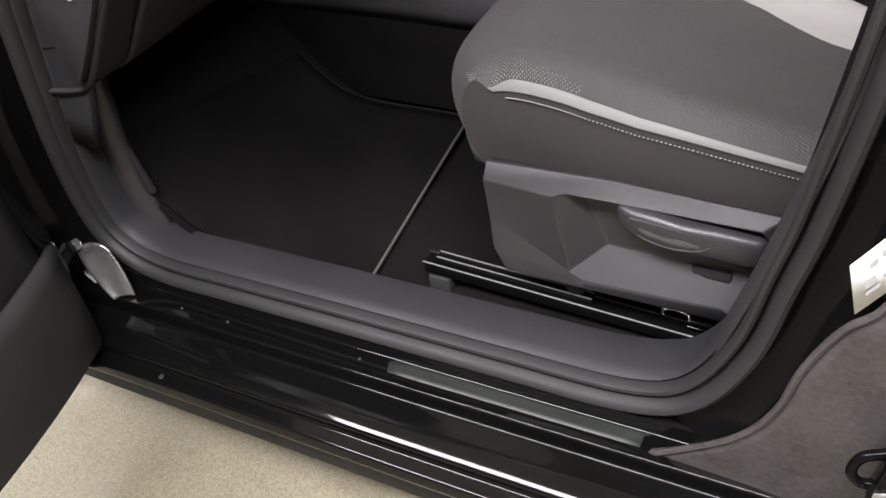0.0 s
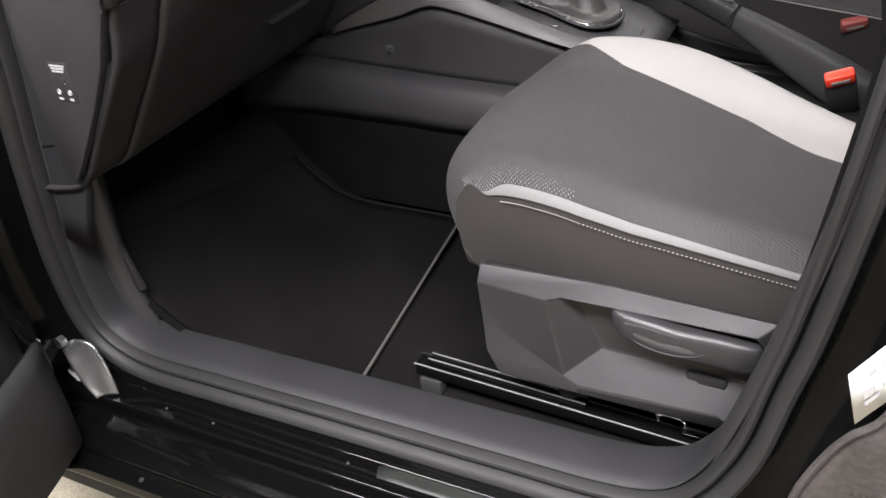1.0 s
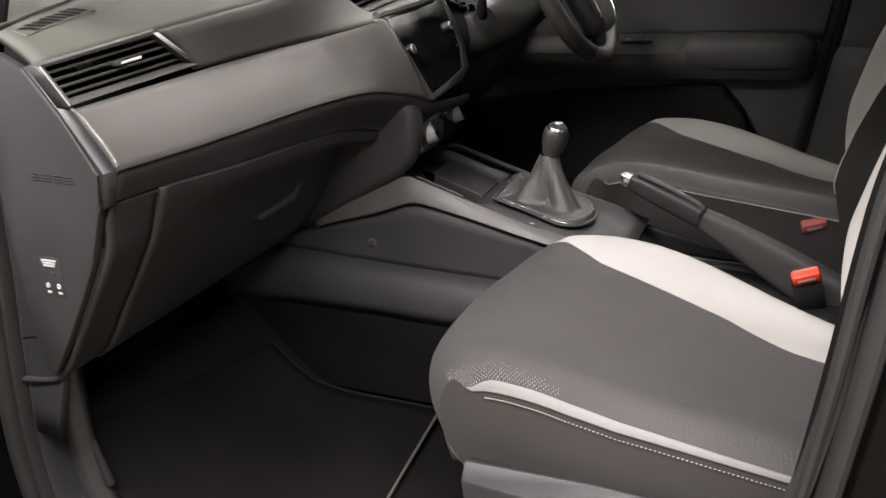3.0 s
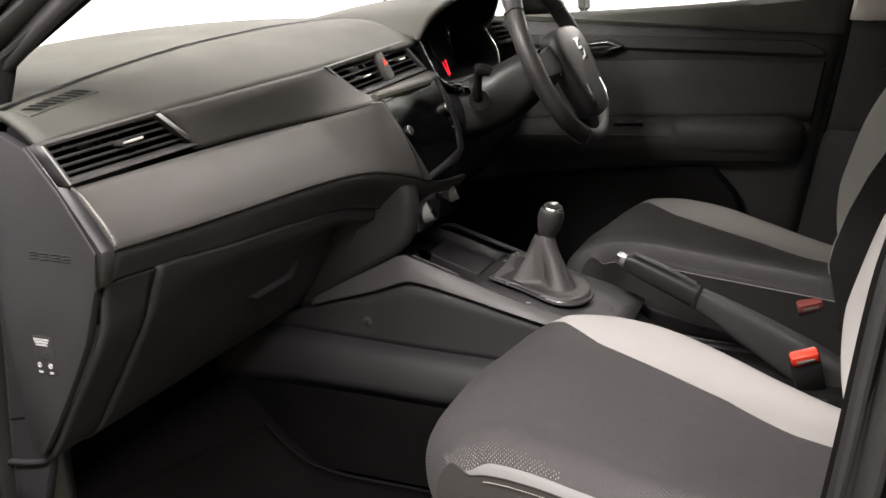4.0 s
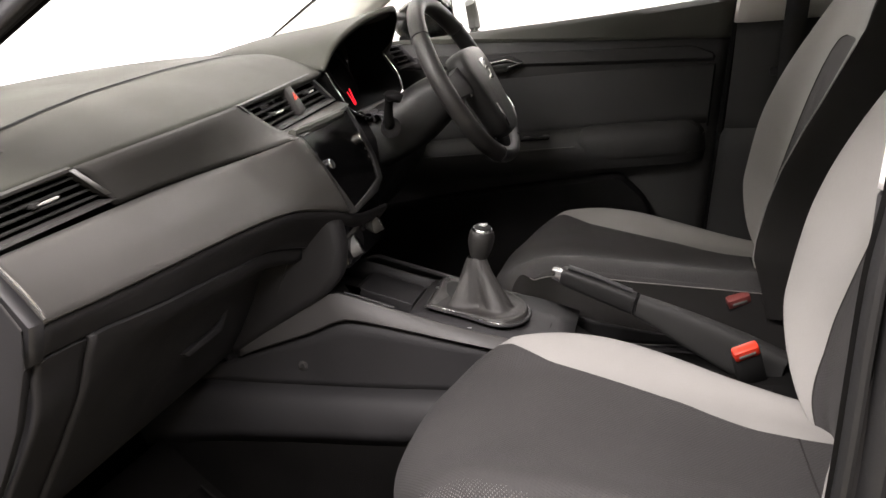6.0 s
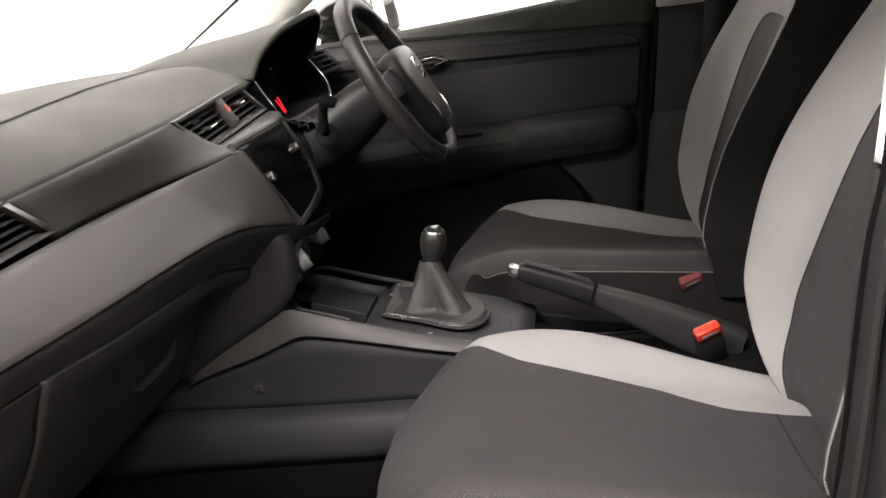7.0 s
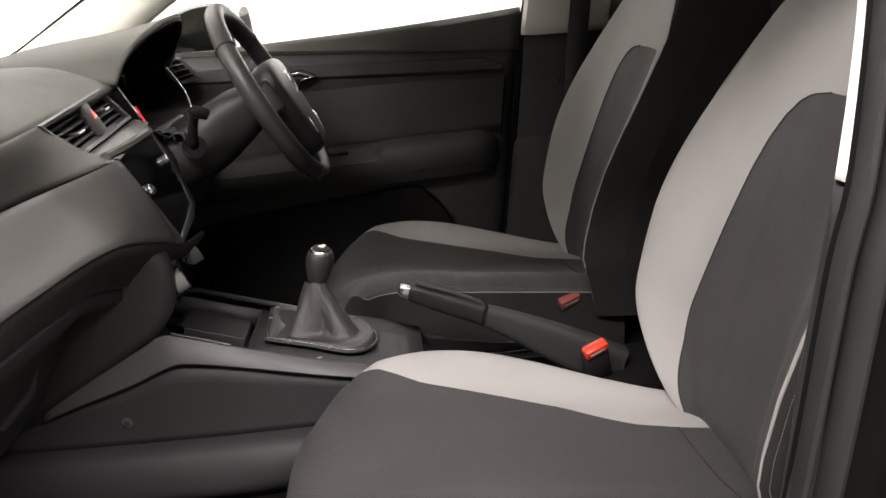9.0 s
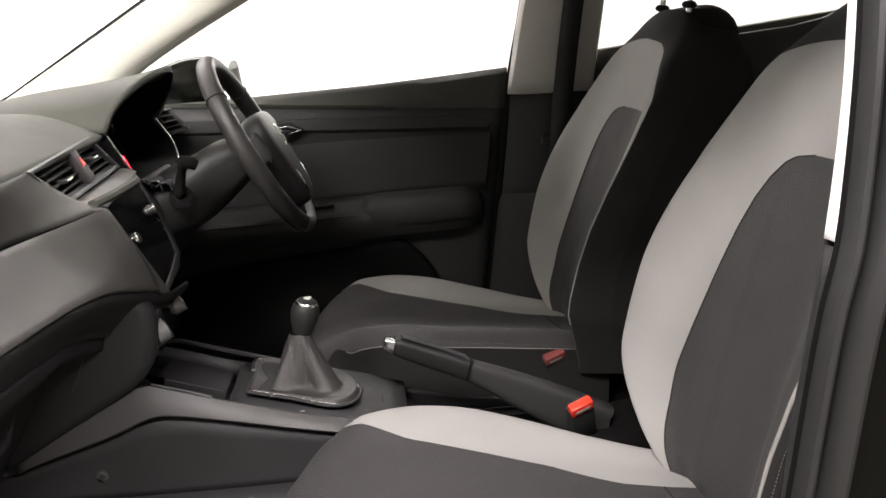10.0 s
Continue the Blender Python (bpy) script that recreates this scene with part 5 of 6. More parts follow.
    # bright bevelled end of the trim
    e = [trim(-0.703)[k] for k in (2, 5, 8, 11, 14, 16)]
    part("trim_end_edge", tube([p + np.array([0.0008, -0.0015, 0.001]) for p in e], 0.0021, 8, 24), M_CHROME, d, "bright edge of the trim panel")
    # lip under the trim and the glovebox
    def gtop(y):
        return (lerp(y, TB_X) - 0.022 - 0.035 * max(0, min(1, (y + 0.5) / 0.3)), lerp(y, TB_Z) - 0.045 - 0.022 * max(0, min(1, (y + 0.6) / 0.3)))
    lys = np.linspace(-0.705, 0.10, 50)
    part("lower_lip", grid([smooth_rows([(lerp(y, TB_X) - 0.008, y, lerp(y, TB_Z) - 0.005), (lerp(y, TB_X) - 0.0055, y, lerp(y, TB_Z) - 0.014), (gtop(y)[0] + 0.003, y, gtop(y)[1] + 0.006), (gtop(y)[0], y, gtop(y)[1] + 0.0015), (gtop(y)[0] - 0.008, y, gtop(y)[1])], 12) for y in lys]), M_DARK, d, "dark grey lower lip", solid=0.006)
    def glove(y):
        gx, gz = gtop(y)
        k = max(0, min(1, (y + 0.70) / 0.65))
        gx -= 0.014 * ease((y + 0.32) / 0.19)
        return [(gx - 0.010, y, gz - 0.002), (gx - 0.005, y, gz - 0.0035), (gx - 0.0145, y, gz - 0.018), (-0.338 - 0.02 * k, y, 0.800 - 0.02 * k), (-0.372 - 0.01 * k, y, 0.748), (-0.420, y, 0.682), (-0.464, y, 0.622), (-0.50, y, 0.602), (-0.62, y, 0.59), (-0.80, y, 0.60)]
    part("glovebox_frame", grid([smooth_rows(glove(y), 30) for y in np.linspace(-0.705, -0.6335, 8)]), M_DARK, d, "dark grey glovebox surround", solid=0.006)
    gl = part("glovebox_lid", grid([smooth_rows(glove(y), 30) + np.array([0.002, 0, 0]) for y in np.linspace(-0.6315, -0.118, 40)]), M_DARK, d, "dark grey glovebox lid", solid=0.008)
    part("lid_edge", tube([Vector(p) + Vector((0.0022, 0, 0)) for p in smooth_rows(glove(-0.6312), 30)[3:20]], 0.0009, 6, 40), M_GREY, gl, "pale edge of the lid")
    part("glovebox_gap", grid([smooth_rows(glove(y), 30) + np.array([-0.012, 0, 0]) for y in np.linspace(-0.645, -0.04, 10)]), M_BLACK, d)
    part("handle", slab([(-0.375, 0.722), (-0.272, 0.724), (-0.225, 0.752), (-0.232, 0.738), (-0.262, 0.712), (-0.36, 0.712)], "x", -0.398, -0.374, 0.003), M_GREY, gl, "grey glovebox handle")
    part("lid_end_line", tube([(-0.292, -0.1265, 0.828), (-0.300, -0.1265, 0.800), (-0.314, -0.1265, 0.772), (-0.340, -0.1265, 0.722)], [0.0014, 0.0014, 0.001, 0.0004], 6, 20), M_RAIL, gl, "pale inner edge of the lid")
    cheek = [(-0.214, 0.842), (-0.212, 0.79), (-0.225, 0.742), (-0.255, 0.712), (-0.33, 0.672), (-0.46, 0.60), (-0.47, 0.70), (-0.40, 0.80), (-0.33, 0.850), (-0.26, 0.856)]
    part("inner_cheek", slab(cheek, "y", -0.124, -0.076, 0.016), M_DARK, d, "dark grey centre stack cheek", angle=60)
    stack = [(x - 0.022, z) for x, z in cheek]
    part("stack_block", slab(stack, "y", -0.074, 0.150, 0.010), M_BLACK, d, "black block of the centre stack", angle=60)
    # end cap at the door, with label
    cap = [(-0.384, 1.017), (-0.345, 0.965), (-0.309, 0.901), (-0.320, 0.857), (-0.351, 0.788), (-0.382, 0.738), (-0.425, 0.676), (-0.462, 0.626), (-0.476, 0.622), (-0.486, 0.645), (-0.480, 0.75), (-0.473, 0.885), (-0.462, 1.0), (-0.45, 1.040), (-0.42, 1.035)]
    c = part("end_cap", slab(cap, "y", -0.716, -0.702, 0.003), M_DARK, d, "dark grey dashboard end cap")
    bevel = [[(-0.386, -0.7135, 1.019), (-0.378, -0.714, 1.0215), (-0.366, -0.7055, 1.024)], [(-0.347, -0.7135, 0.967), (-0.343, -0.714, 0.969), (-0.335, -0.7045, 0.972)], [(-0.310, -0.7135, 0.901), (-0.301, -0.714, 0.9035), (-0.289, -0.7045, 0.906)], [(-0.321, -0.7135, 0.858), (-0.313, -0.714, 0.861), (-0.302, -0.7045, 0.865)]]
    part("edge_strip", grid(bevel), M_GREY, d, "grey bevelled edge strip", angle=25, solid=0.003)
    part("edge_line", tube([b[0] for b in bevel], 0.0013, 6, 8, smooth=False), M_RAIL, d, "pale joint along the end cap")
    for i in range(4):
        for k in range(3):
            part("logo_bar", box(-0.411 + i * 0.0170, -0.398 + i * 0.0170, -0.7170, -0.7155, 0.8985 - k * 0.0036 - i * 0.0006, 0.9000 - k * 0.0036 - i * 0.0006, 0.0004), M_GREY, c)
    sw = part("airbag_switch", box(-0.438, -0.405, -0.7168, -0.715, 0.741, 0.793, 0.001), M_DARK, d, "black passenger airbag switch plate")
    for z, x1, k in ((0.7885, -0.409, 0), (0.7850, -0.411, 1), (0.7815, -0.413, 2)):
        part("print_bar", box(-0.4335 + 0.001 * k, x1, -0.7176, -0.7166, z - 0.0011, z + 0.0011, 0), M_LABEL, sw)
    part("key_slot", disc((-0.420, -0.7172, 0.7695), (0, -1, 0), 0.0040, 0.002, 16, 0), M_GREY, sw)
    part("key_mark", box(-0.4185, -0.4165, -0.7178, -0.717, 0.766, 0.769, 0), M_LABEL, sw)
    for x in (-0.4325, -0.4145):
        part("print_mark", tube([(x + 0.0030 * math.cos(a), -0.7172, 0.7545 + 0.0030 * math.sin(a)) for a in np.linspace(0, 2 * math.pi, 10, endpoint=False)], 0.0006, 6, 20, closed=True, up=(0, 1, 0)), M_LABEL, sw)
        part("print_bar", box(x - 0.0014, x + 0.0014, -0.7176, -0.7166, 0.753, 0.756, 0), M_LABEL, sw)
        part("print_bar", box(x - 0.0032, x + 0.0032, -0.7176, -0.7166, 0.7440, 0.7468, 0), M_LABEL, sw)
    # defroster grille on the pad
    def cell(f, g, lift):
        y = -0.690 + 0.104 * f + 0.006 * g
        return on_pad(y, 0.765 - 0.034 * f + (0.060 + 0.007 * f) * g, lift)
    dg = part("defroster_grille", grid([[cell(f, g, 0.0012 if 0 < f < 1 and 0 < g < 1 else 0.0) for g in (0, 0.04, 0.5, 0.96, 1)] for f in (0, 0.01, *np.linspace(0.1, 0.9, 9), 0.99, 1)]), M_DASH, d, "grey defroster grille in the pad")
    for k in range(8):
        f = 0.085 + 0.102 * k
        part("slot", grid([[cell(f + e + 0.16 * (g - 0.5), g, 0.0022) for g in (0.12, 0.5, 0.88)] for e in (0.0, 0.066)]), M_VOID, dg)
    return d


dash = dashboard()


def vent(name, c00, c10, c11, c01, slats, parent, tabs, depth=0.045, rim=(0.05, 0.12), finish=None):
    """An air vent; corners in the order top-left, top-right, bottom-right, bottom-left of its outer frame."""
    c00, c10, c11, c01 = (Vector(c) for c in (c00, c10, c11, c01))
    def at(u, v, back=0.0):
        p = c00.lerp(c10, u).lerp(c01.lerp(c11, u), v)
        return p + Vector((-back, 0, 0))
    ru, rv = rim
    def loop(iu, iv, back):
        return [at(iu, iv, back), at(1 - iu, iv, back), at(1 - iu, 1 - iv, back), at(iu, 1 - iv, back)]
    v = part(name, grid([loop(0, 0, 0.010), loop(0, 0, 0.0), loop(ru * 0.2, rv * 0.2, -0.003), loop(ru * 0.75, rv * 0.75, -0.0015), loop(ru, rv, 0.005), loop(ru, rv, 0.020)], wrap=True), finish or M_GREY, parent, "dark air vent frame", angle=20)
    part("cavity", grid([loop(ru, rv, 0.008), loop(ru * 1.2, rv * 1.2, depth), loop(0.4, 0.4, depth + 0.002)], wrap=True), M_VOID, v, angle=10)
    for k in range(slats):
        w = rv + (1 - 2 * rv) * (k + 0.75) / (slats + 0.35)
        a, b = at(ru, w, 0.004), at(1 - ru, w, 0.004)
        nose, drop, th = Vector((-0.003, 0, 0)), Vector((-0.026, 0, -0.0045)), Vector((0, 0, 0.0017))
        ring = [[p + nose + th, p + th * 0.4, p - th * 0.6, p + nose - th, p + drop - th * 0.5, p + drop + th * 0.5] for p in (a, a.lerp(b, 0.5), b)]
        part("slat", grid(ring, wrap=True, caps=True), M_SLAT, v, angle=50)
    for k in range(5):
        u = ru + (1 - 2 * ru) * (k + 0.5) / 5
        part("vane", grid([[at(u, w, 0.031), at(u, w, 0.044)] for w in (rv, 1 - rv)]), M_SLAT, v, solid=0.0015)
    for u, w, half in tabs:
        p, q = at(u - half, w, -0.003), at(u + half, w, -0.003)
        # the tab's bright base colour stands in for its white highlight
        part("tab", tube([p, p.lerp(q, 0.5) + Vector((0.001, 0, 0)), q], [0.0012, 0.0020, 0.0017], 8, 8), M_TAB, v, "vent tab with its highlight in the colour")
        part("tab_stem", box(-0.020, 0.001, -0.005, 0.005, -0.0028, 0.0028, 0.0012, Matrix.Translation(p)), M_SLAT, v)
    return v, at


v1, at1 = vent("passenger_vent", (-0.364, -0.7135, 1.0228), (-0.345, -0.5475, 1.0348), (-0.338, -0.4845, 0.9805), (-0.337, -0.7085, 0.9765), 4, dash, [(0.60, 0.46, 0.085)], finish=M_RAIL)
part("vent_blade", grid([[at1(0.950, w) + Vector((0.0045, -0.002, 0.001)), at1(0.968, w) + Vector((0.0055, 0.002, 0.001))] for w in (0.07, 0.45, 0.80)]), M_BLADE, v1, "bright side blade", solid=0.003)
part("vent_frame_end", grid([[at1(-0.02, w) + Vector((-0.010, -0.0005, 0)), at1(0.0, w) + Vector((0.0035, 0, 0)), at1(0.012, w) + Vector((0.0045, 0, 0)), at1(0.045, w) + Vector((-0.004, 0, 0))] for w in (0.0, 0.35, 0.7, 1.0)]), M_GREY, v1, "grey vent end", solid=0.002)
# highlight on the grey vent end, painted as a thin silver tube
part("end_highlight", tube([at1(0.004, w) + Vector((0.0045, 0, 0.0)) for w in (0.03, 0.5, 0.97)], 0.0011, 6, 8), M_BLADE, v1, "highlight on the vent end as a silver tube")
v2, at2 = vent("centre_vent", (-0.318, -0.186, 1.050), (-0.330, 0.126, 1.0665), (-0.303, 0.176, 1.007), (-0.300, -0.116, 0.9915), 4, dash, [(0.27, 0.56, 0.05), (0.80, 0.46, 0.04)], rim=(0.05, 0.13))
hm = Matrix.Translation(at2(0.545, 0.48)) @ pose(0, 0, 0, 12, -24, 0)
part("hazard_button", box(-0.020, 0.006, -0.014, 0.014, -0.027, 0.027, 0.005, hm), M_RAIL, v2, "grey hazard button block")
tri = slab([(-0.0075, -0.001), (0.0075, -0.001), (0.0, 0.012)], "x", 0.0055, 0.0075, 0)
tri.transform(hm)
part("hazard_triangle", tri, M_RED, v2, "red warning triangle")
vent("driver_vent", (-0.341, 0.617, 1.078), (-0.305, 0.640, 1.077), (-0.268, 0.640, 1.028), (-0.310, 0.617, 1.018), 3, dash, [])


def screen_x(y, z):
    """The screen's plane, tipped back and turned a little to the driver."""
    return -0.2285 - 0.09 * (y + 0.087) + 0.40 * (0.928 - z)


SCREEN = [(-0.1255, 0.984), (0.1436, 0.9894), (0.1480, 0.950), (0.1430, 0.896), (0.1090, 0.862), (0.0162, 0.8557), (-0.077, 0.8524), (-0.0985, 0.918)]
BEZEL = [(-0.1270, 0.988), (0.1650, 0.9965), (0.1766, 0.944), (0.1739, 0.896), (0.1453, 0.856), (0.0831, 0.8429), (-0.0760, 0.8430), (-0.1005, 0.9175)]


def centre_stack():
    def plate(outline, lift, thick):
        bm = bmesh.new()
        f = [bm.verts.new((screen_x(y, z) + lift, y, z)) for y, z in outline]
        b = [bm.verts.new((screen_x(y, z) + lift - thick, y, z)) for y, z in outline]
        bm.faces.new(f)
        bm.faces.new(b)
        k = len(outline)
        for i in range(k):
            bm.faces.new((f[i], f[(i + 1) % k], b[(i + 1) % k], b[i]))
        return bm
    s = part("touch_screen", plate(SCREEN, 0.001, 0.02), M_SCREEN, dash, "gloss black touch screen")
    rows = []
    for k in range(len(SCREEN)):
        (y0, z0), (y1, z1) = SCREEN[k], BEZEL[k]
        def at(f, lift):
            y, z = y0 + (y1 - y0) * f, z0 + (z1 - z0) * f
            return (screen_x(y, z) + lift, y, z)
        rows.append([at(-0.02, -0.002), at(0.04, 0.003), at(0.5, 0.0045), at(0.92, 0.002), at(1.0, -0.004), at(1.02, -0.045)])
    part("screen_bezel", grid(rows + [rows[0]]), M_GREY, s, "dark grey screen bezel", angle=35)
    # metallic shelf between the centre vent and the screen, running out of the trim panel
    a0, a1 = Vector((-0.300, -0.1310, 0.9890)), Vector((-0.302, 0.176, 1.0045))
    b0, b1 = Vector((-0.2485, -0.150, 0.9855)), Vector((-0.2745, 0.166, 0.9985))
    shelf = []
    for f in np.linspace(0, 1, 16):
        a, b = a0.lerp(a1, f), b0.lerp(b1, f)
        shelf.append([a, a.lerp(b, 0.3) + Vector((0, 0, 0.0015)), a.lerp(b, 0.8) + Vector((0, 0, 0.0015)), b + Vector((0.001, 0, -0.0008)), b + Vector((-0.004, 0, -0.006))])
    part("vent_shelf", grid(shelf), M_TRIM, dash, "satin grey metallic shelf under the centre vent", solid=0.003)
    for y, z in ((-0.0865, 0.928), (0.124, 0.936)):
        n = Vector((1, 0.09, 0.40)).normalized()
        k = part("knob", disc(Vector((screen_x(y, z), y, z)) + n * 0.005, n, 0.0095, 0.010, 24, 0.0015), M_CHROME, s, "chrome rotary knob")
        part("knob_face", disc(Vector((screen_x(y, z), y, z)) + n * 0.0102, n, 0.0075, 0.002, 24, 0.0006), M_DARK, k, "black knob face")
    for y, z in ((0.133, 0.916), (0.132, 0.900), (0.130, 0.884), (-0.104, 0.952)):
        part("touch_key", disc((screen_x(y, z) + 0.001, y, z), (1, 0.09, 0.4), 0.0028, 0.001, 10, 0), M_RAIL, s, "small grey touch key")
    # climate controls: two dials on a gloss black face under the screen
    face = part("climate_panel", slab([(-0.078, 0.846), (0.118, 0.846), (0.106, 0.745), (-0.078, 0.745)], "x", -0.245, -0.222, 0.006), M_GLOSS, dash, "gloss black climate control panel")
    n = Vector((1, 0.38, 0.42)).normalized()
    for c in ((-0.2235, -0.0435, 0.775), (-0.2245, 0.076, 0.783)):
        c = Vector(c)
        k = part("climate_dial", disc(c - n * 0.003, n, 0.0178, 0.030, 36, 0.001), M_BLADE, face, "satin grey climate dial")
        part("dial_ring", tube([c + n * 0.012 + (n.orthogonal().normalized() * math.cos(a) + n.cross(n.orthogonal().normalized()) * math.sin(a)) * 0.0176 for a in np.linspace(0, 2 * math.pi, 24, endpoint=False)], 0.0012, 6, 49, closed=True), M_CHROME, k, "chrome dial ring")
        part("dial_cap", disc(c + n * 0.0115, n, 0.0165, 0.004, 36, 0.001), M_GLOSS, k, "gloss black dial cap")
    for k in range(3):
        part("button", disc((-0.2205, 0.008 + k * 0.014, 0.792 + 0.004 * k), (1, 0, 0.3), 0.0042, 0.006, 16, 0.0012), M_CHROME if k == 1 else M_GLOSS, face)


centre_stack()


NEEDLE_TOP, NEEDLE_LOW = (-0.3474, 0.370, 1.0078), (-0.3312, 0.3552, 0.9779)


def binnacle():
    # arched hood over the instruments
    edge = [(-0.318, 0.181, 1.060), (-0.302, 0.212, 1.098), (-0.277, 0.275, 1.130), (-0.257, 0.350, 1.149), (-0.248, 0.430, 1.1565), (-0.252, 0.478, 1.150), (-0.268, 0.516, 1.126), (-0.298, 0.545, 1.086), (-0.318, 0.541, 1.064)]
    secs = []
    for g in (0.0, 0.12, 0.3, 0.6, 1.0):
        row = []
        for x, y, z in edge:
            t = (y - 0.363) / 0.185
            row.append((x - 0.40 * g, 0.363 + (0.185 + 0.09 * g) * t, z * (1 - g ** 0.8) + (1.050 + 0.058 * crown(y) + 0.016 * (1 - t * t)) * g ** 0.8 - 0.035 * max(0, g - 0.6) / 0.4))
        secs.append(row)
    hood = part("binnacle_hood", loft(secs, 30, 40), M_DASH, dash, "dark grey hood over the instruments", solid=0.012)
    # black recess and dial face
    low = [(-0.290, 0.545, 1.010), (-0.280, 0.525, 0.982), (-0.275, 0.455, 0.9690), (-0.2685, 0.327, 0.9535), (-0.2706, 0.259, 0.9584), (-0.277, 0.2106, 0.9726), (-0.2856, 0.1845, 0.992), (-0.300, 0.177, 1.025)]
    loop = edge + low
    rows = []
    for dx, g in ((0.0, 0.985), (-0.05, 0.93), (-0.11, 0.84)):
        rows.append([(x * (1 - min(1, -dx / 0.05)) + (-0.285 + dx) * min(1, -dx / 0.05) if dx else x - 0.002, 0.363 + (y - 0.363) * g, 1.050 + (z - 1.050) * g) for x, y, z in loop])
    part("recess", grid([smooth_rows(r + [r[0]], 61)[:-1] for r in rows], wrap=True), M_VOID, dash, "matt black instrument recess")
    def face(y, z, lift=0.0):
        return (-0.362 - (z - 0.955) * 0.45 + lift, y, z)
    cl = part("instrument_panel", grid([[face(y, 0.945 + (float(np.interp(y, [e[1] for e in edge[:8]], [e[2] for e in edge[:8]])) - 0.022 - 0.945) * k / 3) for k in range(4)] for y in np.linspace(0.190, 0.535, 14)]), M_VOID, dash, "black instrument panel", solid=0.01)
    for y in (0.285, 0.455):
        part("dial_rim", tube([face(y + 0.056 * math.cos(a), 1.035 + 0.062 * math.sin(a), 0.003) for a in np.linspace(0, 2 * math.pi, 24, endpoint=False)], 0.0018, 8, 49, closed=True), M_DARK, cl, "dark dial rim")
    part("needle", tube([NEEDLE_TOP, NEEDLE_LOW], 0.0010, 8, 4), M_NEEDLE, cl, "glowing red gauge needle")
    part("needle_bar", tube([Vector(NEEDLE_TOP) + Vector((0, -0.014, -0.004)), Vector(NEEDLE_LOW) + Vector((0, -0.006, -0.002))], 0.0008, 8, 4), M_NEEDLE, cl, "glowing red gauge bar")
    rim = [edge[0]] + low[::-1]
    part("chrome_edge", tube([Vector(p) + Vector((0.002, 0, 0)) for p in rim[:6]], 0.0018, 8, 40), M_CHROME, dash, "thin chrome edge")
    part("chrome_edge", tube([Vector(p) + Vector((0.002, 0, 0)) for p in (edge[-1], (-0.300, 0.546, 1.030), low[0], low[1], (-0.276, 0.490, 0.9735))], 0.0018, 8, 30), M_CHROME, dash, "thin chrome edge")
    # stepped lips on the cowl in front of the dials
    for k in range(3):
        part("cowl_lip", loft([[(-0.300 + 0.016 * k, y, 0.966 - 0.004 * k), (-0.287 + 0.018 * k, y, 0.975 - 0.005 * k), (-0.276 + 0.018 * k, y, 0.972 - 0.006 * k), (-0.272 + 0.018 * k, y, 0.955 - 0.006 * k)] for y in (0.245, 0.256, 0.29, 0.36, 0.44)], 14, 10), M_GREY, dash, "dark grey stepped cowl lip", solid=0.003, angle=60)
    # lower driver's side of the dashboard
    rows = [[(-0.30, y, 0.962), (-0.290, y, 0.955), (-0.272, y, 0.935), (-0.262, y, 0.89), (-0.29, y, 0.80), (-0.38, y, 0.70), (-0.52, y, 0.62), (-0.75, y, 0.60)] for y in (0.12, 0.20, 0.38, 0.57, 0.66)]
    part("vent_surround", slab([(0.648, 1.088), (0.72, 1.085), (0.72, 0.95), (0.600, 0.94), (0.560, 0.955), (0.560, 1.0), (0.60, 1.0)], "x", -0.37, -0.346, 0.006), M_DARK, dash, "dark vent surround")
    part("driver_lower_fascia", grid([smooth_rows(r, 22) for r in rows]), M_DARK, dash, "dark grey lower fascia on the driver's side", solid=0.006)


binnacle()


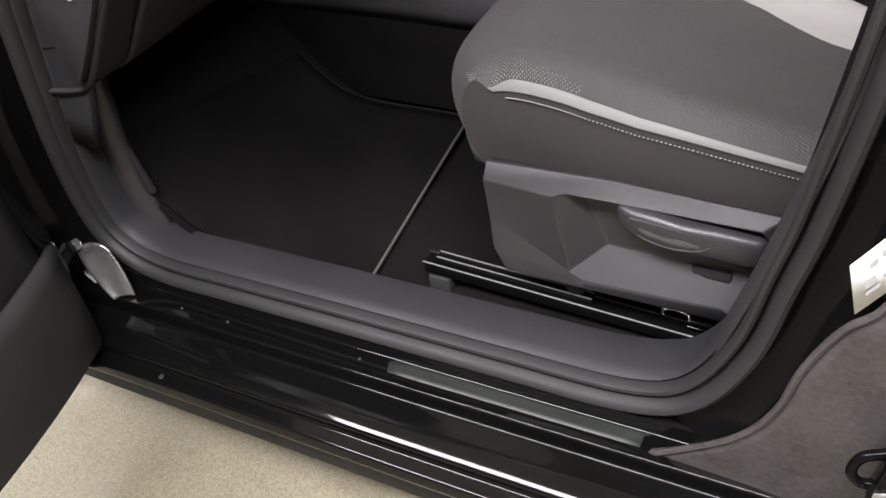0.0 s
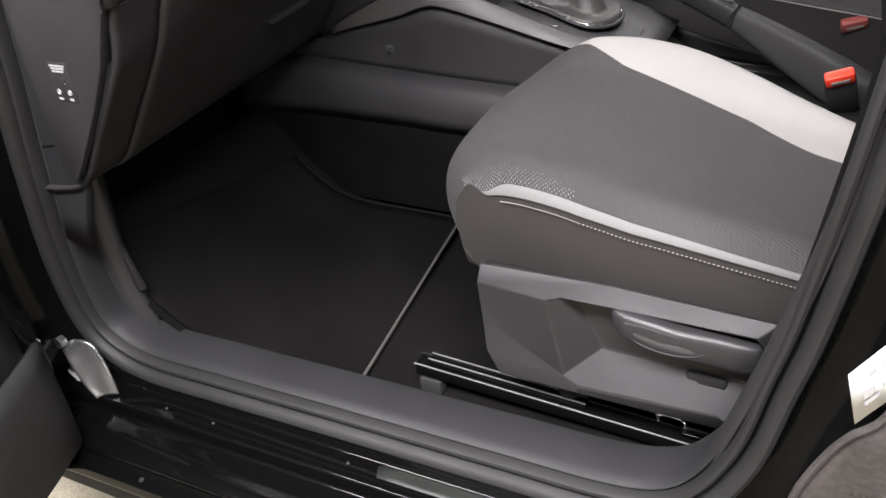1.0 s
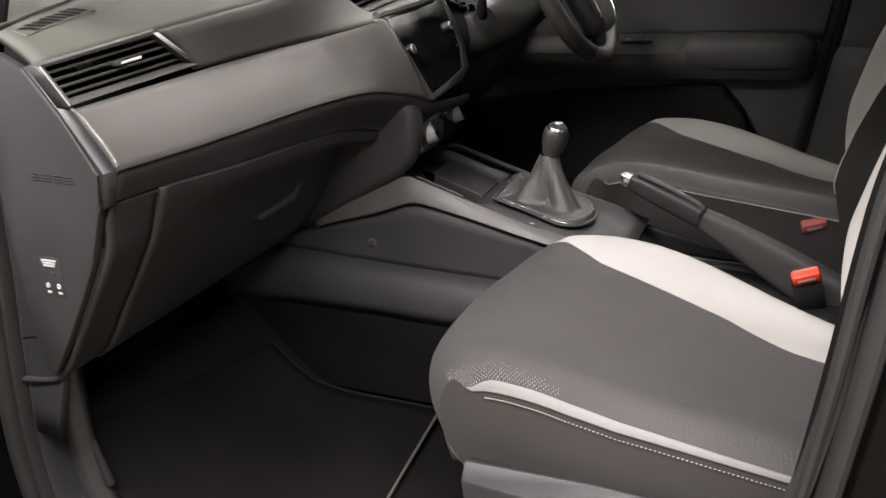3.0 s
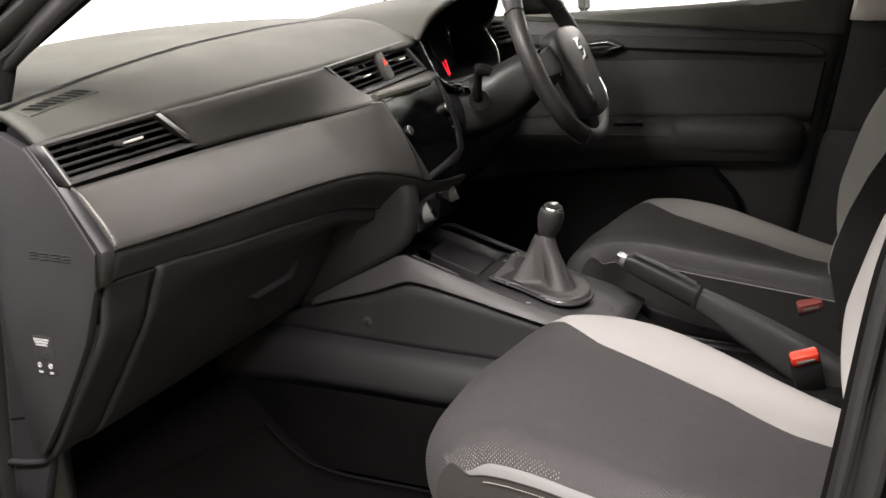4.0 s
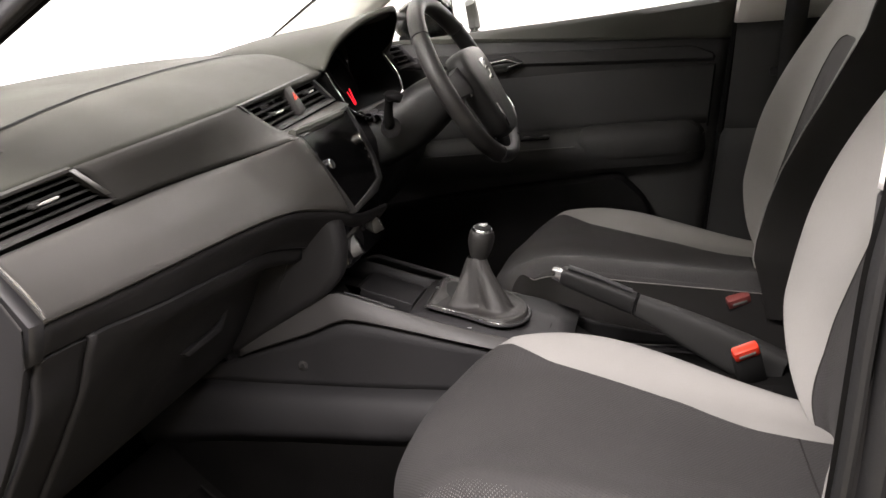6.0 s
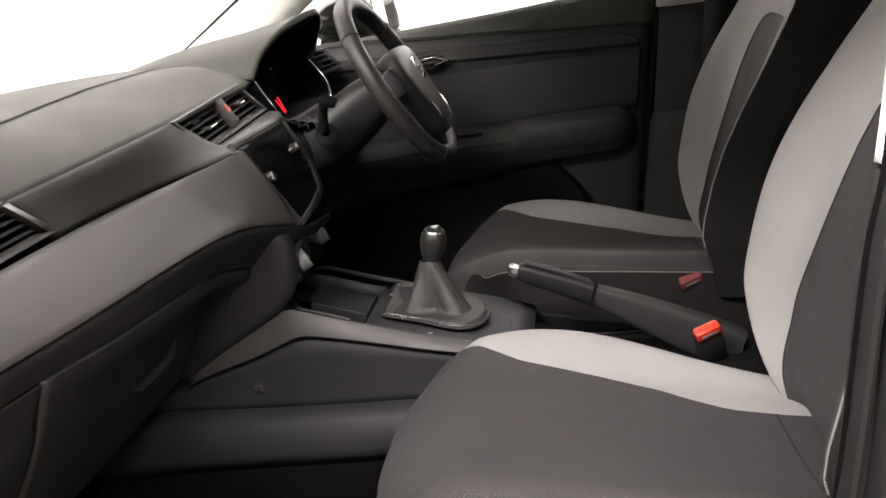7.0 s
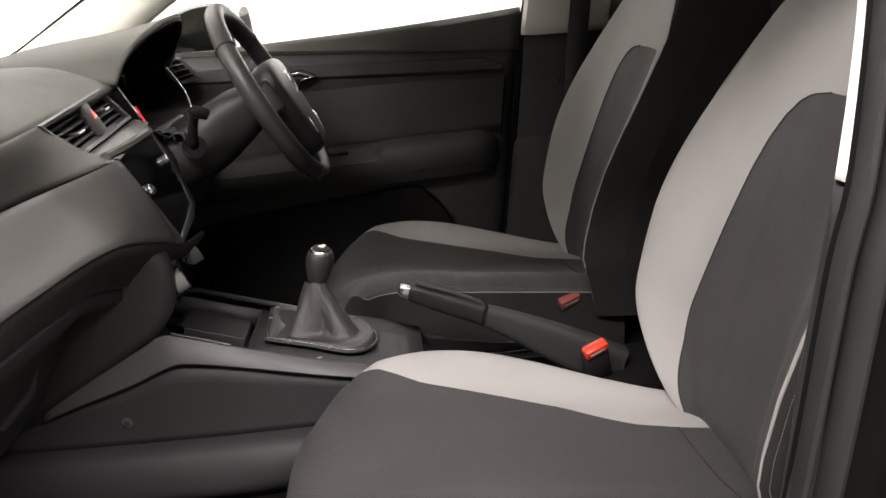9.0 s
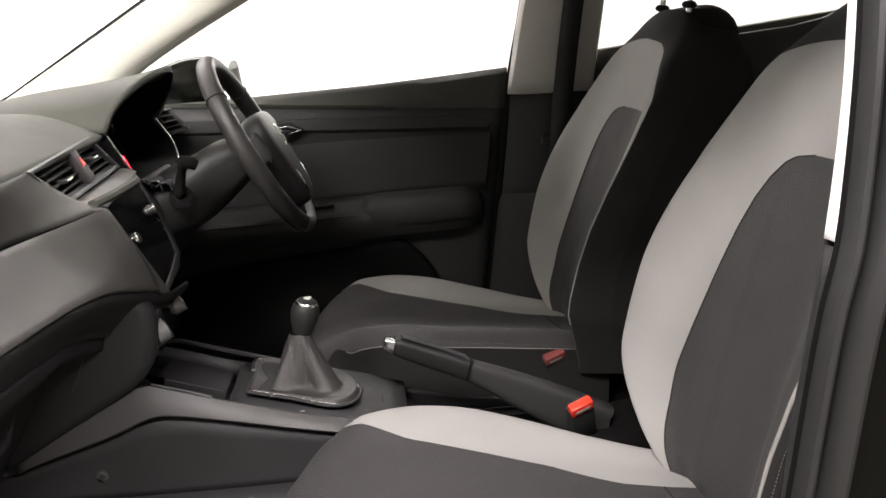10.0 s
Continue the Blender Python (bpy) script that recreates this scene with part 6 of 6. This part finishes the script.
# ---- steering wheel ----
def steering_wheel():
    c = Vector((-0.088, 0.375, 1.0))
    w = thing("steering_wheel", tuple(c), "black leather three-spoke steering wheel with chrome inserts", "steering wheel")
    a = radians(25)
    m = Matrix.Translation(c) @ Matrix(((0, math.sin(a) * -1, math.cos(a), 0), (1, 0, 0, 0), (0, math.cos(a), math.sin(a), 0), (0, 0, 0, 1)))
    # local frame: x to the car's far side, y up in the rim's plane, z towards the driver
    def put(bm):
        bm.transform(m)
        return bm
    R = 0.180
    pts = [(R * math.cos(t), R * math.sin(t) * (1.0 if math.sin(t) > -0.8 else 0.97), 0) for t in np.linspace(0, 2 * math.pi, 40, endpoint=False)]
    part("rim", put(tube(pts, 0.0165, 14, 97, closed=True, up=(0, 0, 1), flat=1.1)), M_LEATHER, w, "black leather rim")
    for t in (radians(38), radians(142), radians(-62), radians(-118)):
        part("rim_seam", put(tube([((R + 0.0172 * math.cos(q)) * math.cos(t), (R + 0.0172 * math.cos(q)) * math.sin(t), 0.0188 * math.sin(q)) for q in np.linspace(0, 2 * math.pi, 16, endpoint=False)], 0.0012, 6, 33, closed=True)), M_BLACK, w)
    hub = [[(x * s, y * s - 0.004, z) for x, y in ((-0.084, 0.015), (-0.072, 0.044), (-0.03, 0.052), (0.03, 0.052), (0.072, 0.044), (0.084, 0.015), (0.074, -0.03), (0.056, -0.090), (0.04, -0.112), (-0.04, -0.112), (-0.056, -0.090), (-0.074, -0.03))] for s, z in ((1.14, 0.0), (1.18, 0.012), (1.17, 0.028), (1.08, 0.040), (0.55, 0.047), (0.02, 0.0475))]
    part("airbag_cover", put(loft(hub, 16, 33, True, True)), M_GRIP, w, "black airbag cover")
    for s in (-1, 1):
        part("spoke", put(loft([[(s * 0.07, 0.035, 0.0), (s * 0.07, 0.035, 0.03), (s * 0.07, -0.03, 0.03), (s * 0.07, -0.03, 0.0)], [(s * 0.12, 0.022, -0.002), (s * 0.12, 0.022, 0.016), (s * 0.12, -0.026, 0.016), (s * 0.12, -0.026, -0.002)], [(s * 0.175, 0.02, -0.008), (s * 0.175, 0.02, 0.006), (s * 0.175, -0.024, 0.006), (s * 0.175, -0.024, -0.008)]], 8, 12, True, True)), M_DARK, w, "black side spoke")
        part("spoke_trim", put(tube([(s * 0.100, 0.014, 0.0205), (s * 0.106, -0.010, 0.0195), (s * 0.102, -0.034, 0.018)], [0.0012, 0.0026, 0.0012], 8, 14)), M_CHROME, w, "chrome spoke trim")
        part("lower_insert", put(tube([(s * 0.055, -0.070, 0.0435), (s * 0.053, -0.098, 0.0430), (s * 0.046, -0.122, 0.0405)], [0.0014, 0.0028, 0.0016], 8, 14)), M_CHROME, w, "chrome lower spoke insert")
    part("lower_spoke", put(loft([[(-0.05, -0.06, 0.0), (-0.05, -0.06, 0.024), (0.05, -0.06, 0.024), (0.05, -0.06, 0.0)], [(-0.052, -0.12, -0.004), (-0.052, -0.12, 0.012), (0.052, -0.12, 0.012), (0.052, -0.12, -0.004)], [(-0.058, -0.172, -0.008), (-0.058, -0.172, 0.006), (0.058, -0.172, 0.006), (0.058, -0.172, -0.008)]], 8, 12, True, True)), M_GLOSS, w, "gloss black lower spoke")
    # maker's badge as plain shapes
    for shape in ([(-0.020, 0.003), (-0.020, 0.020), (-0.012, 0.024), (0.020, 0.024), (0.020, 0.016), (-0.008, 0.014), (-0.008, 0.003)], [(0.020, -0.003), (0.020, -0.020), (0.012, -0.024), (-0.020, -0.024), (-0.020, -0.016), (0.008, -0.014), (0.008, -0.003)], [(-0.020, 0.002), (0.004, 0.006), (0.020, 0.0), (0.020, -0.004), (-0.004, -0.002)]):
        part("badge", put(slab(shape, "z", 0.044, 0.0505, 0.0005)), M_CHROME, w, "chrome badge")
    # column cowl and stalk
    cw = thing("steering_column", (-0.2, 0.375, 0.95), "black steering column cowl with a control stalk", "steering column")
    part("cowl", loft([[(x - 0.25 * (r * math.sin(q)), 0.375 + yo + ry * math.copysign(abs(math.cos(q)) ** 0.6, math.cos(q)), z + r * math.copysign(abs(math.sin(q)) ** 0.6, math.sin(q))) for q in np.linspace(0, 2 * math.pi, 24, endpoint=False)] for x, z, r, ry, yo in ((-0.115, 0.985, 0.040, 0.056, 0.0), (-0.160, 0.962, 0.054, 0.072, 0.0), (-0.205, 0.935, 0.060, 0.088, -0.006), (-0.250, 0.915, 0.062, 0.102, -0.010), (-0.30, 0.895, 0.06, 0.11, -0.01))], 24, 36, True, True), M_GRIP, cw, "black column cowl", angle=60)
    part("stalk_base", disc((-0.226, 0.252, 0.934), (0.35, -0.8, 0.1), 0.021, 0.026, 24, 0.006), M_GLOSS, cw, "gloss black stalk collar")
    st = part("stalk", tube([(-0.230, 0.262, 0.934), (-0.223, 0.238, 0.944), (-0.218, 0.226, 0.962), (-0.210, 0.214, 0.985), (-0.203, 0.203, 0.998)], [0.011, 0.011, 0.0095, 0.0085, 0.0095], 12, 30), M_DEEP, cw, "black control stalk")
    part("stalk_end", tube([(-0.210, 0.200, 1.000), (-0.202, 0.204, 1.002), (-0.190, 0.208, 0.998), (-0.182, 0.211, 0.993)], [0.008, 0.0110, 0.0110, 0.0090], 14, 16), M_DEEP, st, "black stalk end")


steering_wheel()


# ---- centre console ----
def console_z(x):
    return lerp(x, [(-0.36, 0.735), (-0.25, 0.705), (-0.12, 0.660), (0.06, 0.622), (0.12, 0.60), (0.2, 0.575), (0.45, 0.555)])


def centre_console():
    c = thing("centre_console", (0, 0, 0.27), "dark grey centre console with storage tray", "console")
    # grey side rails of the console with wedge front
    for s in (-1, 1):
        rail = []
        for x, zt, zb, yo in ((-0.44, 0.640, 0.606, 0.122), (-0.40, 0.660, 0.620, 0.124), (-0.30, 0.696, 0.648, 0.126), (-0.245, 0.713, 0.668, 0.127), (-0.215, 0.705, 0.671, 0.127), (-0.127, 0.6745, 0.651, 0.126), (-0.027, 0.6415, 0.624, 0.124), (0.06, 0.616, 0.601, 0.118), (0.12, 0.600, 0.58, 0.10), (0.17, 0.588, 0.56, 0.08)):
            rail.append([(x, s * (yo - 0.026), zt - 0.006), (x, s * (yo - 0.024), zt - 0.001), (x, s * (yo - 0.018), zt), (x, s * (yo - 0.006), zt - 0.4 * (zt - zb)), (x, s * yo, zb + 0.001), (x, s * (yo - 0.002), zb - 0.002), (x, s * (yo - 0.010), zb - 0.003)])
        rail = rail if s < 0 else rail[:8]
        part("side_rail", grid(smooth_rows(rail, 30)), M_RAIL if s < 0 else M_DARK, c, "grey console side rail", solid=0.004, angle=35)
        side = []
        for x, zt, zb, yo in ((-0.66, 0.56, 0.46, 0.115), (-0.50, 0.585, 0.470, 0.118), (-0.40, 0.618, 0.472, 0.122), (-0.30, 0.646, 0.472, 0.124), (-0.23, 0.670, 0.470, 0.125), (-0.127, 0.649, 0.468, 0.124), (-0.03, 0.622, 0.470, 0.121), (0.06, 0.599, 0.46, 0.116), (0.25, 0.55, 0.45, 0.10), (0.45, 0.52, 0.44, 0.10)):
            zm = 0.5445 - 0.045 * x
            side.append([(x, s * (yo - 0.008), zt), (x, s * (yo - 0.006), zt * 0.7 + zm * 0.3), (x, s * (yo - 0.004), zm + 0.006 * 0), (x, s * (yo - 0.002), zm - 0.01), (x, s * (yo + 0.022), zm - 0.035), (x, s * (yo + 0.038), zb + 0.01), (x, s * (yo + 0.03), zb - 0.02), (x, s * (yo + 0.03), 0.28)])
        P = [list(r) for r in smooth_rows(side, 34)]
        part("side_panel", grid([r[:4] for r in P]), M_DARK, c, "dark grey console side panel", solid=0.004)
        part("tunnel_cover", grid([r[3:7] for r in P]), M_DARK, c, "dark plastic tunnel cover", solid=0.004)
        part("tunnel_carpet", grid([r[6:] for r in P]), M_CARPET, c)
    part("clip", disc((-0.322, -0.118, 0.585), (0, -1, 0.1), 0.0088, 0.009, 20, 0.003), M_RAIL, c, "round trim clip")
    part("clip_core", disc((-0.322, -0.122, 0.585), (0, -1, 0.1), 0.004, 0.004, 12, 0.001), M_BLACK, c)
    # top deck
    def deck(x0, x1, y0, y1, drop, n=10):
        return grid([[(x, y, console_z(x) - drop) for y in np.linspace(y0, y1, 4)] for x in np.linspace(x0, x1, n)])
    part("deck", deck(-0.13, 0.14, -0.104, 0.104, 0.006), M_DARK, c, "dark console deck", solid=0.01)
    part("tray_floor", deck(-0.36, -0.13, -0.104, 0.104, 0.045), M_BLACK, c, "matt black tray", solid=0.006)
    lid = [[(x, y, console_z(x) - 0.024 - (0.010 if x < -0.25 else 0.0)) for y in (0.008, 0.012, 0.095, 0.099)] for x in (-0.262, -0.249, -0.245, -0.19, -0.152, -0.149)]
    part("tray_flap", grid(lid), M_DARK, c, "dark flap in the storage tray", solid=0.03, bevel=0.003)
    part("tray_groove", tube([(x, -0.066, console_z(x) - 0.004) for x in (-0.245, -0.20, -0.158)], 0.0022, 6, 12), M_GREY, c, "thin raised line along the tray")
    part("tray_ledge", grid([[(x, y, console_z(x) - 0.006 - (0.03 if y > -0.06 else 0.0)) for y in (-0.104, -0.068, -0.058)] for x in np.linspace(-0.30, -0.13, 8)]), M_DARK, c, solid=0.003)
    part("tray_wall", box(-0.136, -0.128, -0.104, 0.104, 0.60, 0.655, 0.002), M_DARK, c)
    for y in (-0.104, 0.100):
        part("tray_side", grid([[(x, y, console_z(x) - 0.05), (x, y, console_z(x) - 0.004)] for x in np.linspace(-0.36, -0.13, 8)]), M_DARK, c, solid=0.004)
    # rear tunnel part round the handbrake
    rear = [[(x, -w, 0.30), (x, -w, z - 0.02), (x, -w + 0.015, z), (x, 0, z + 0.002), (x, w - 0.015, z), (x, w, z - 0.02), (x, w, 0.30)] for x, w, z in ((0.10, 0.09, 0.600), (0.15, 0.08, 0.565), (0.22, 0.075, 0.530), (0.40, 0.075, 0.515), (0.60, 0.08, 0.52), (0.75, 0.08, 0.50))]
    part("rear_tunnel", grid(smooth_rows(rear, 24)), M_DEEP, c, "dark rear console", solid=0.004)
    for k, x in enumerate((-0.066, -0.026)):
        part("button_mark", box(x, x + 0.007, -0.0870, -0.0852, console_z(x) - 0.0055, console_z(x) - 0.0045, 0), M_LABEL, c)


centre_console()


def gear_lever():
    g = thing("gear_lever", (-0.02, 0.02, 0.64), "gear lever with chrome-ringed knob and leather gaiter", "gear lever")
    def dz(x):
        return console_z(x)
    frame_pts = [(-0.106, -0.044), (-0.108, 0.030), (-0.107, 0.100), (-0.060, 0.101), (-0.010, 0.088), (0.030, 0.060), (0.056, 0.028), (0.066, -0.006), (0.060, -0.042), (0.044, -0.068), (0.016, -0.077), (-0.046, -0.057)]
    flat_loop = [(float(x), float(y)) for x, y in smooth_rows([p for p in frame_pts] + [frame_pts[0]], 73)[:-1]]
    ring = [(x, y, dz(x) + 0.004) for x, y in flat_loop]
    gf = part("gaiter_frame", tube(ring, 0.0040, 8, 90, closed=True, flat=0.7), M_DARK, g, "black gaiter frame")
    part("frame_edge", tube([(-0.02 + (x + 0.02) * 0.985, 0.01 + (y - 0.01) * 0.985, z + 0.0030) for x, y, z in ring], 0.0006, 6, 90, closed=True), M_CHROME, gf, "thin chrome edge")
    for x, y in ((-0.102, 0.092), (-0.108, 0.040), (-0.070, -0.053), (-0.005, -0.071)):
        part("frame_clip", box(x - 0.003, x + 0.003, y - 0.0025, y + 0.0025, dz(x) + 0.003, dz(x) + 0.009, 0.001), M_STEEL, gf, "small bright clip")
    part("frame_plate", grid([[(x * 0.99, y * 0.99, dz(x) + 0.002) for x, y in flat_loop], [(-0.02 + 0.02 * (x + 0.02), 0.018 + 0.02 * y, dz(-0.02) + 0.002) for x, y in flat_loop]], wrap=True), M_BLACK, g)
    secs = []
    neck = (-0.022, 0.018)
    base_c = (-0.030, 0.012)
    for k, (s, z, fold) in enumerate(((0.975, 0.002, 0.0), (0.93, 0.007, 0.02), (0.80, 0.003, 0.08), (0.62, 0.001, 0.16), (0.51, 0.006, 0.24), (0.435, 0.024, 0.24), (0.35, 0.047, 0.20), (0.275, 0.068, 0.12), (0.205, 0.086, 0.01))):
        row = []
        t = k / 8
        for j, (x, y) in enumerate(flat_loop):
            a = math.atan2(y - base_c[1], x - base_c[0])
            rx, ry = x - base_c[0], y - base_c[1]
            if t > 0.5:
                q = (t - 0.5) * 2
                r = math.hypot(rx, ry)
                rr = r * (1 - q) + 0.078 * q
                rx, ry = rx * rr / r, ry * rr / r
            w = 1 + fold * (0.6 * math.sin(3 * a + 0.5 * k + 0.6) + 0.9 * abs(math.sin(2 * a - 0.32 * k + 1.0)) ** 0.6 - 0.6 + 0.35 * abs(math.sin(4.5 * a + 0.5 * k)) ** 0.5)
            cx = base_c[0] + (neck[0] - base_c[0]) * t
            cy = base_c[1] + (neck[1] - base_c[1]) * t
            row.append((cx + rx * s * w, cy + ry * s * w, dz(cx + rx * s) * (1 - t) + dz(neck[0]) * t + 0.003 + z))
        secs.append(row)
    part("gaiter", loft(secs, 60, 120, True), M_GAITER, g, "creased grey leather gaiter", angle=70)
    kx, ky = -0.022, 0.018
    ax = Vector((0.019, -0.004, 0.070)).normalized()
    prof = [(0.000, 0.0130), (0.004, 0.0150), (0.010, 0.0135), (0.016, 0.0150), (0.030, 0.0195), (0.045, 0.0225), (0.058, 0.0220), (0.066, 0.0190), (0.071, 0.0150)]
    q = ax.to_track_quat("Z", "Y").to_matrix().to_4x4()
    def turned(pf):
        return grid([[Matrix.Translation((kx, ky, 0.712)) @ q @ Vector((r * math.cos(a), r * math.sin(a), h)) for a in np.linspace(0, 2 * math.pi, 28, endpoint=False)] for h, r in pf], wrap=True, caps=True)
    part("knob", turned([tuple(p) for p in smooth_rows(prof[3:], 14)]), M_LEATHER, g, "black leather gear knob")
    part("lower_ring", turned([(-0.002, 0.0125), (0.0, 0.0150), (0.008, 0.0158), (0.010, 0.0140), (0.017, 0.0140)]), M_CHROME, g, "chrome lower ring")
    part("top_ring", turned([(0.0655, 0.0188), (0.0680, 0.0185), (0.0705, 0.0165)]), M_CHROME, g, "chrome top ring")
    part("cap", turned([(0.0700, 0.0160), (0.0735, 0.0135), (0.0755, 0.0080), (0.0760, 0.0010)]), M_BLACK, g, "gloss black shift pattern cap")
    def on_cap(u, v, h=0.0768):
        return Matrix.Translation((kx, ky, 0.712)) @ q @ Vector((u, v, h))
    for a, b in (((-0.006, -0.005), (-0.006, 0.005)), ((0.0, -0.005), (0.0, 0.005)), ((0.006, -0.005), (0.006, 0.0)), ((-0.006, 0), (0.006, 0))):
        part("shift_mark", tube([on_cap(*a), on_cap(*b)], 0.0008, 6, 3), M_WHITE, g)


gear_lever()


def handbrake():
    h = thing("handbrake", (0.4, 0, 0.56), "black handbrake lever with chrome button", "handbrake")
    y = -0.010
    arm = [((0.47, y, 0.512), 0.024, 0.036), ((0.41, y, 0.546), 0.022, 0.036), ((0.34, y, 0.587), 0.018, 0.030), ((0.28, y, 0.622), 0.0165, 0.0215), ((0.247, y, 0.6395), 0.0155, 0.0172)]
    def swept(rows, n):
        secs = []
        for (x, yy, z), w, hh in rows:
            secs.append([(x + 0.42 * hh * math.sin(a), yy + w * math.copysign(abs(math.cos(a)) ** 0.5, math.cos(a)), z + 0.9 * hh * math.copysign(abs(math.sin(a)) ** 0.5, math.sin(a))) for a in np.linspace(0, 2 * math.pi, 28, endpoint=False)])
        return loft(secs, n, 28, True, True)
    part("boot", swept(arm, 24), M_CARD, h, "dark grey lever shroud")
    part("grip", swept([((0.243, y, 0.642), 0.0165, 0.0175), ((0.22, y, 0.654), 0.0165, 0.0178), ((0.17, y, 0.678), 0.0160, 0.0165), ((0.135, y, 0.695), 0.0155, 0.0145), ((0.128, y, 0.698), 0.013, 0.012)], 20), M_GRIP, h, "black leather grip")
    part("grip_spine", tube([(0.243, y, 0.6635), (0.19, y, 0.6900), (0.142, y, 0.7105)], 0.008, 10, 12, flat=0.35), M_GREY, h, "grey spine along the grip")
    part("grip_joint", tube([(0.248 + 0.42 * 0.017 * math.sin(a), y + 0.0168 * math.copysign(abs(math.cos(a)) ** 0.5, math.cos(a)), 0.6405 + 0.0158 * math.copysign(abs(math.sin(a)) ** 0.5, math.sin(a))) for a in np.linspace(0, 2 * math.pi, 20, endpoint=False)], 0.0006, 6, 60, closed=True), M_VOID, h, "dark joint at the end of the grip")
    part("button", swept([((0.128, y, 0.6975), 0.012, 0.0115), ((0.118, y, 0.702), 0.0115, 0.011), ((0.113, y, 0.7045), 0.009, 0.008)], 8), M_CHROME, h, "chrome release button")


handbrake()


def buckle(x, y, z, tilt, lean, label, red):
    b = thing("belt_buckle", (x, y, 0.55), label, "belt buckle", "seat belt buckles")
    m = pose(x, y, z, lean, tilt, 12)
    part("body", box(-0.022, 0.022, -0.011, 0.011, -0.085, -0.004, 0.005, m), M_BLACK, b, "black buckle body")
    part("press_button", box(-0.0205, 0.0205, -0.0125, 0.005, -0.015, 0.006, 0.004, m), red, b, "red press button")
    part("tongue_slot", box(-0.018, 0.018, 0.005, 0.009, -0.006, 0.002, 0.001, m), M_BLACK, b)
    part("button_print", box(-0.013, 0.013, -0.0132, -0.0122, -0.008, -0.002, 0.0002, m), M_STITCH, b)
    part("stalk", tube([m @ Vector((0, 0, -0.08)), m @ Vector((0.02, 0, -0.14))], 0.012, 8, 4, flat=0.5), M_BLACK, b)
    return b


buckle(0.412, -0.078, 0.588, -16, 24, "black belt buckle with a bright red button beside the passenger seat", M_RED)
buckle(0.416, 0.122, 0.598, -14, 24, "black belt buckle with a dull red button beside the driver's seat", M_DULLRED)


def floor_mat():
    f = thing("floor_mat", (-0.3, -0.4, 0.28), "black carpet floor mat with a pale bound edge", "floor mat")
    def zf(x):
        return lerp(x, [(-0.62, 0.47), (-0.56, 0.395), (-0.50, 0.333), (-0.44, 0.297), (-0.36, 0.284), (0, 0.281)])
    rows = []
    for u in np.linspace(0, 1, 36):
        row = []
        for v in np.linspace(0, 1, 24):
            y = -0.628 + v * 0.45
            x1 = -0.143 - 0.040 * v
            x0 = -0.60 + 0.06 * v
            x = x1 + (x0 - x1) * u
            row.append((x, y, zf(x) + 0.0015 * math.sin(13 * x + 9 * y)))
        rows.append(row)
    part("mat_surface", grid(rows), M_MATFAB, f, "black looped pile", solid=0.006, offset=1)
    edge = [Vector(p) + Vector((0.001, 0, 0.004)) for p in rows[0]]
    part("binding", tube(edge, 0.0027, 8, 40), M_PIPING, f, "pale mat binding")
    inner = [Vector(r[-1]) + Vector((0, 0, 0.004)) for r in rows]
    part("side_binding", tube(inner, 0.0028, 8, 50), M_DEEP, f)


floor_mat()
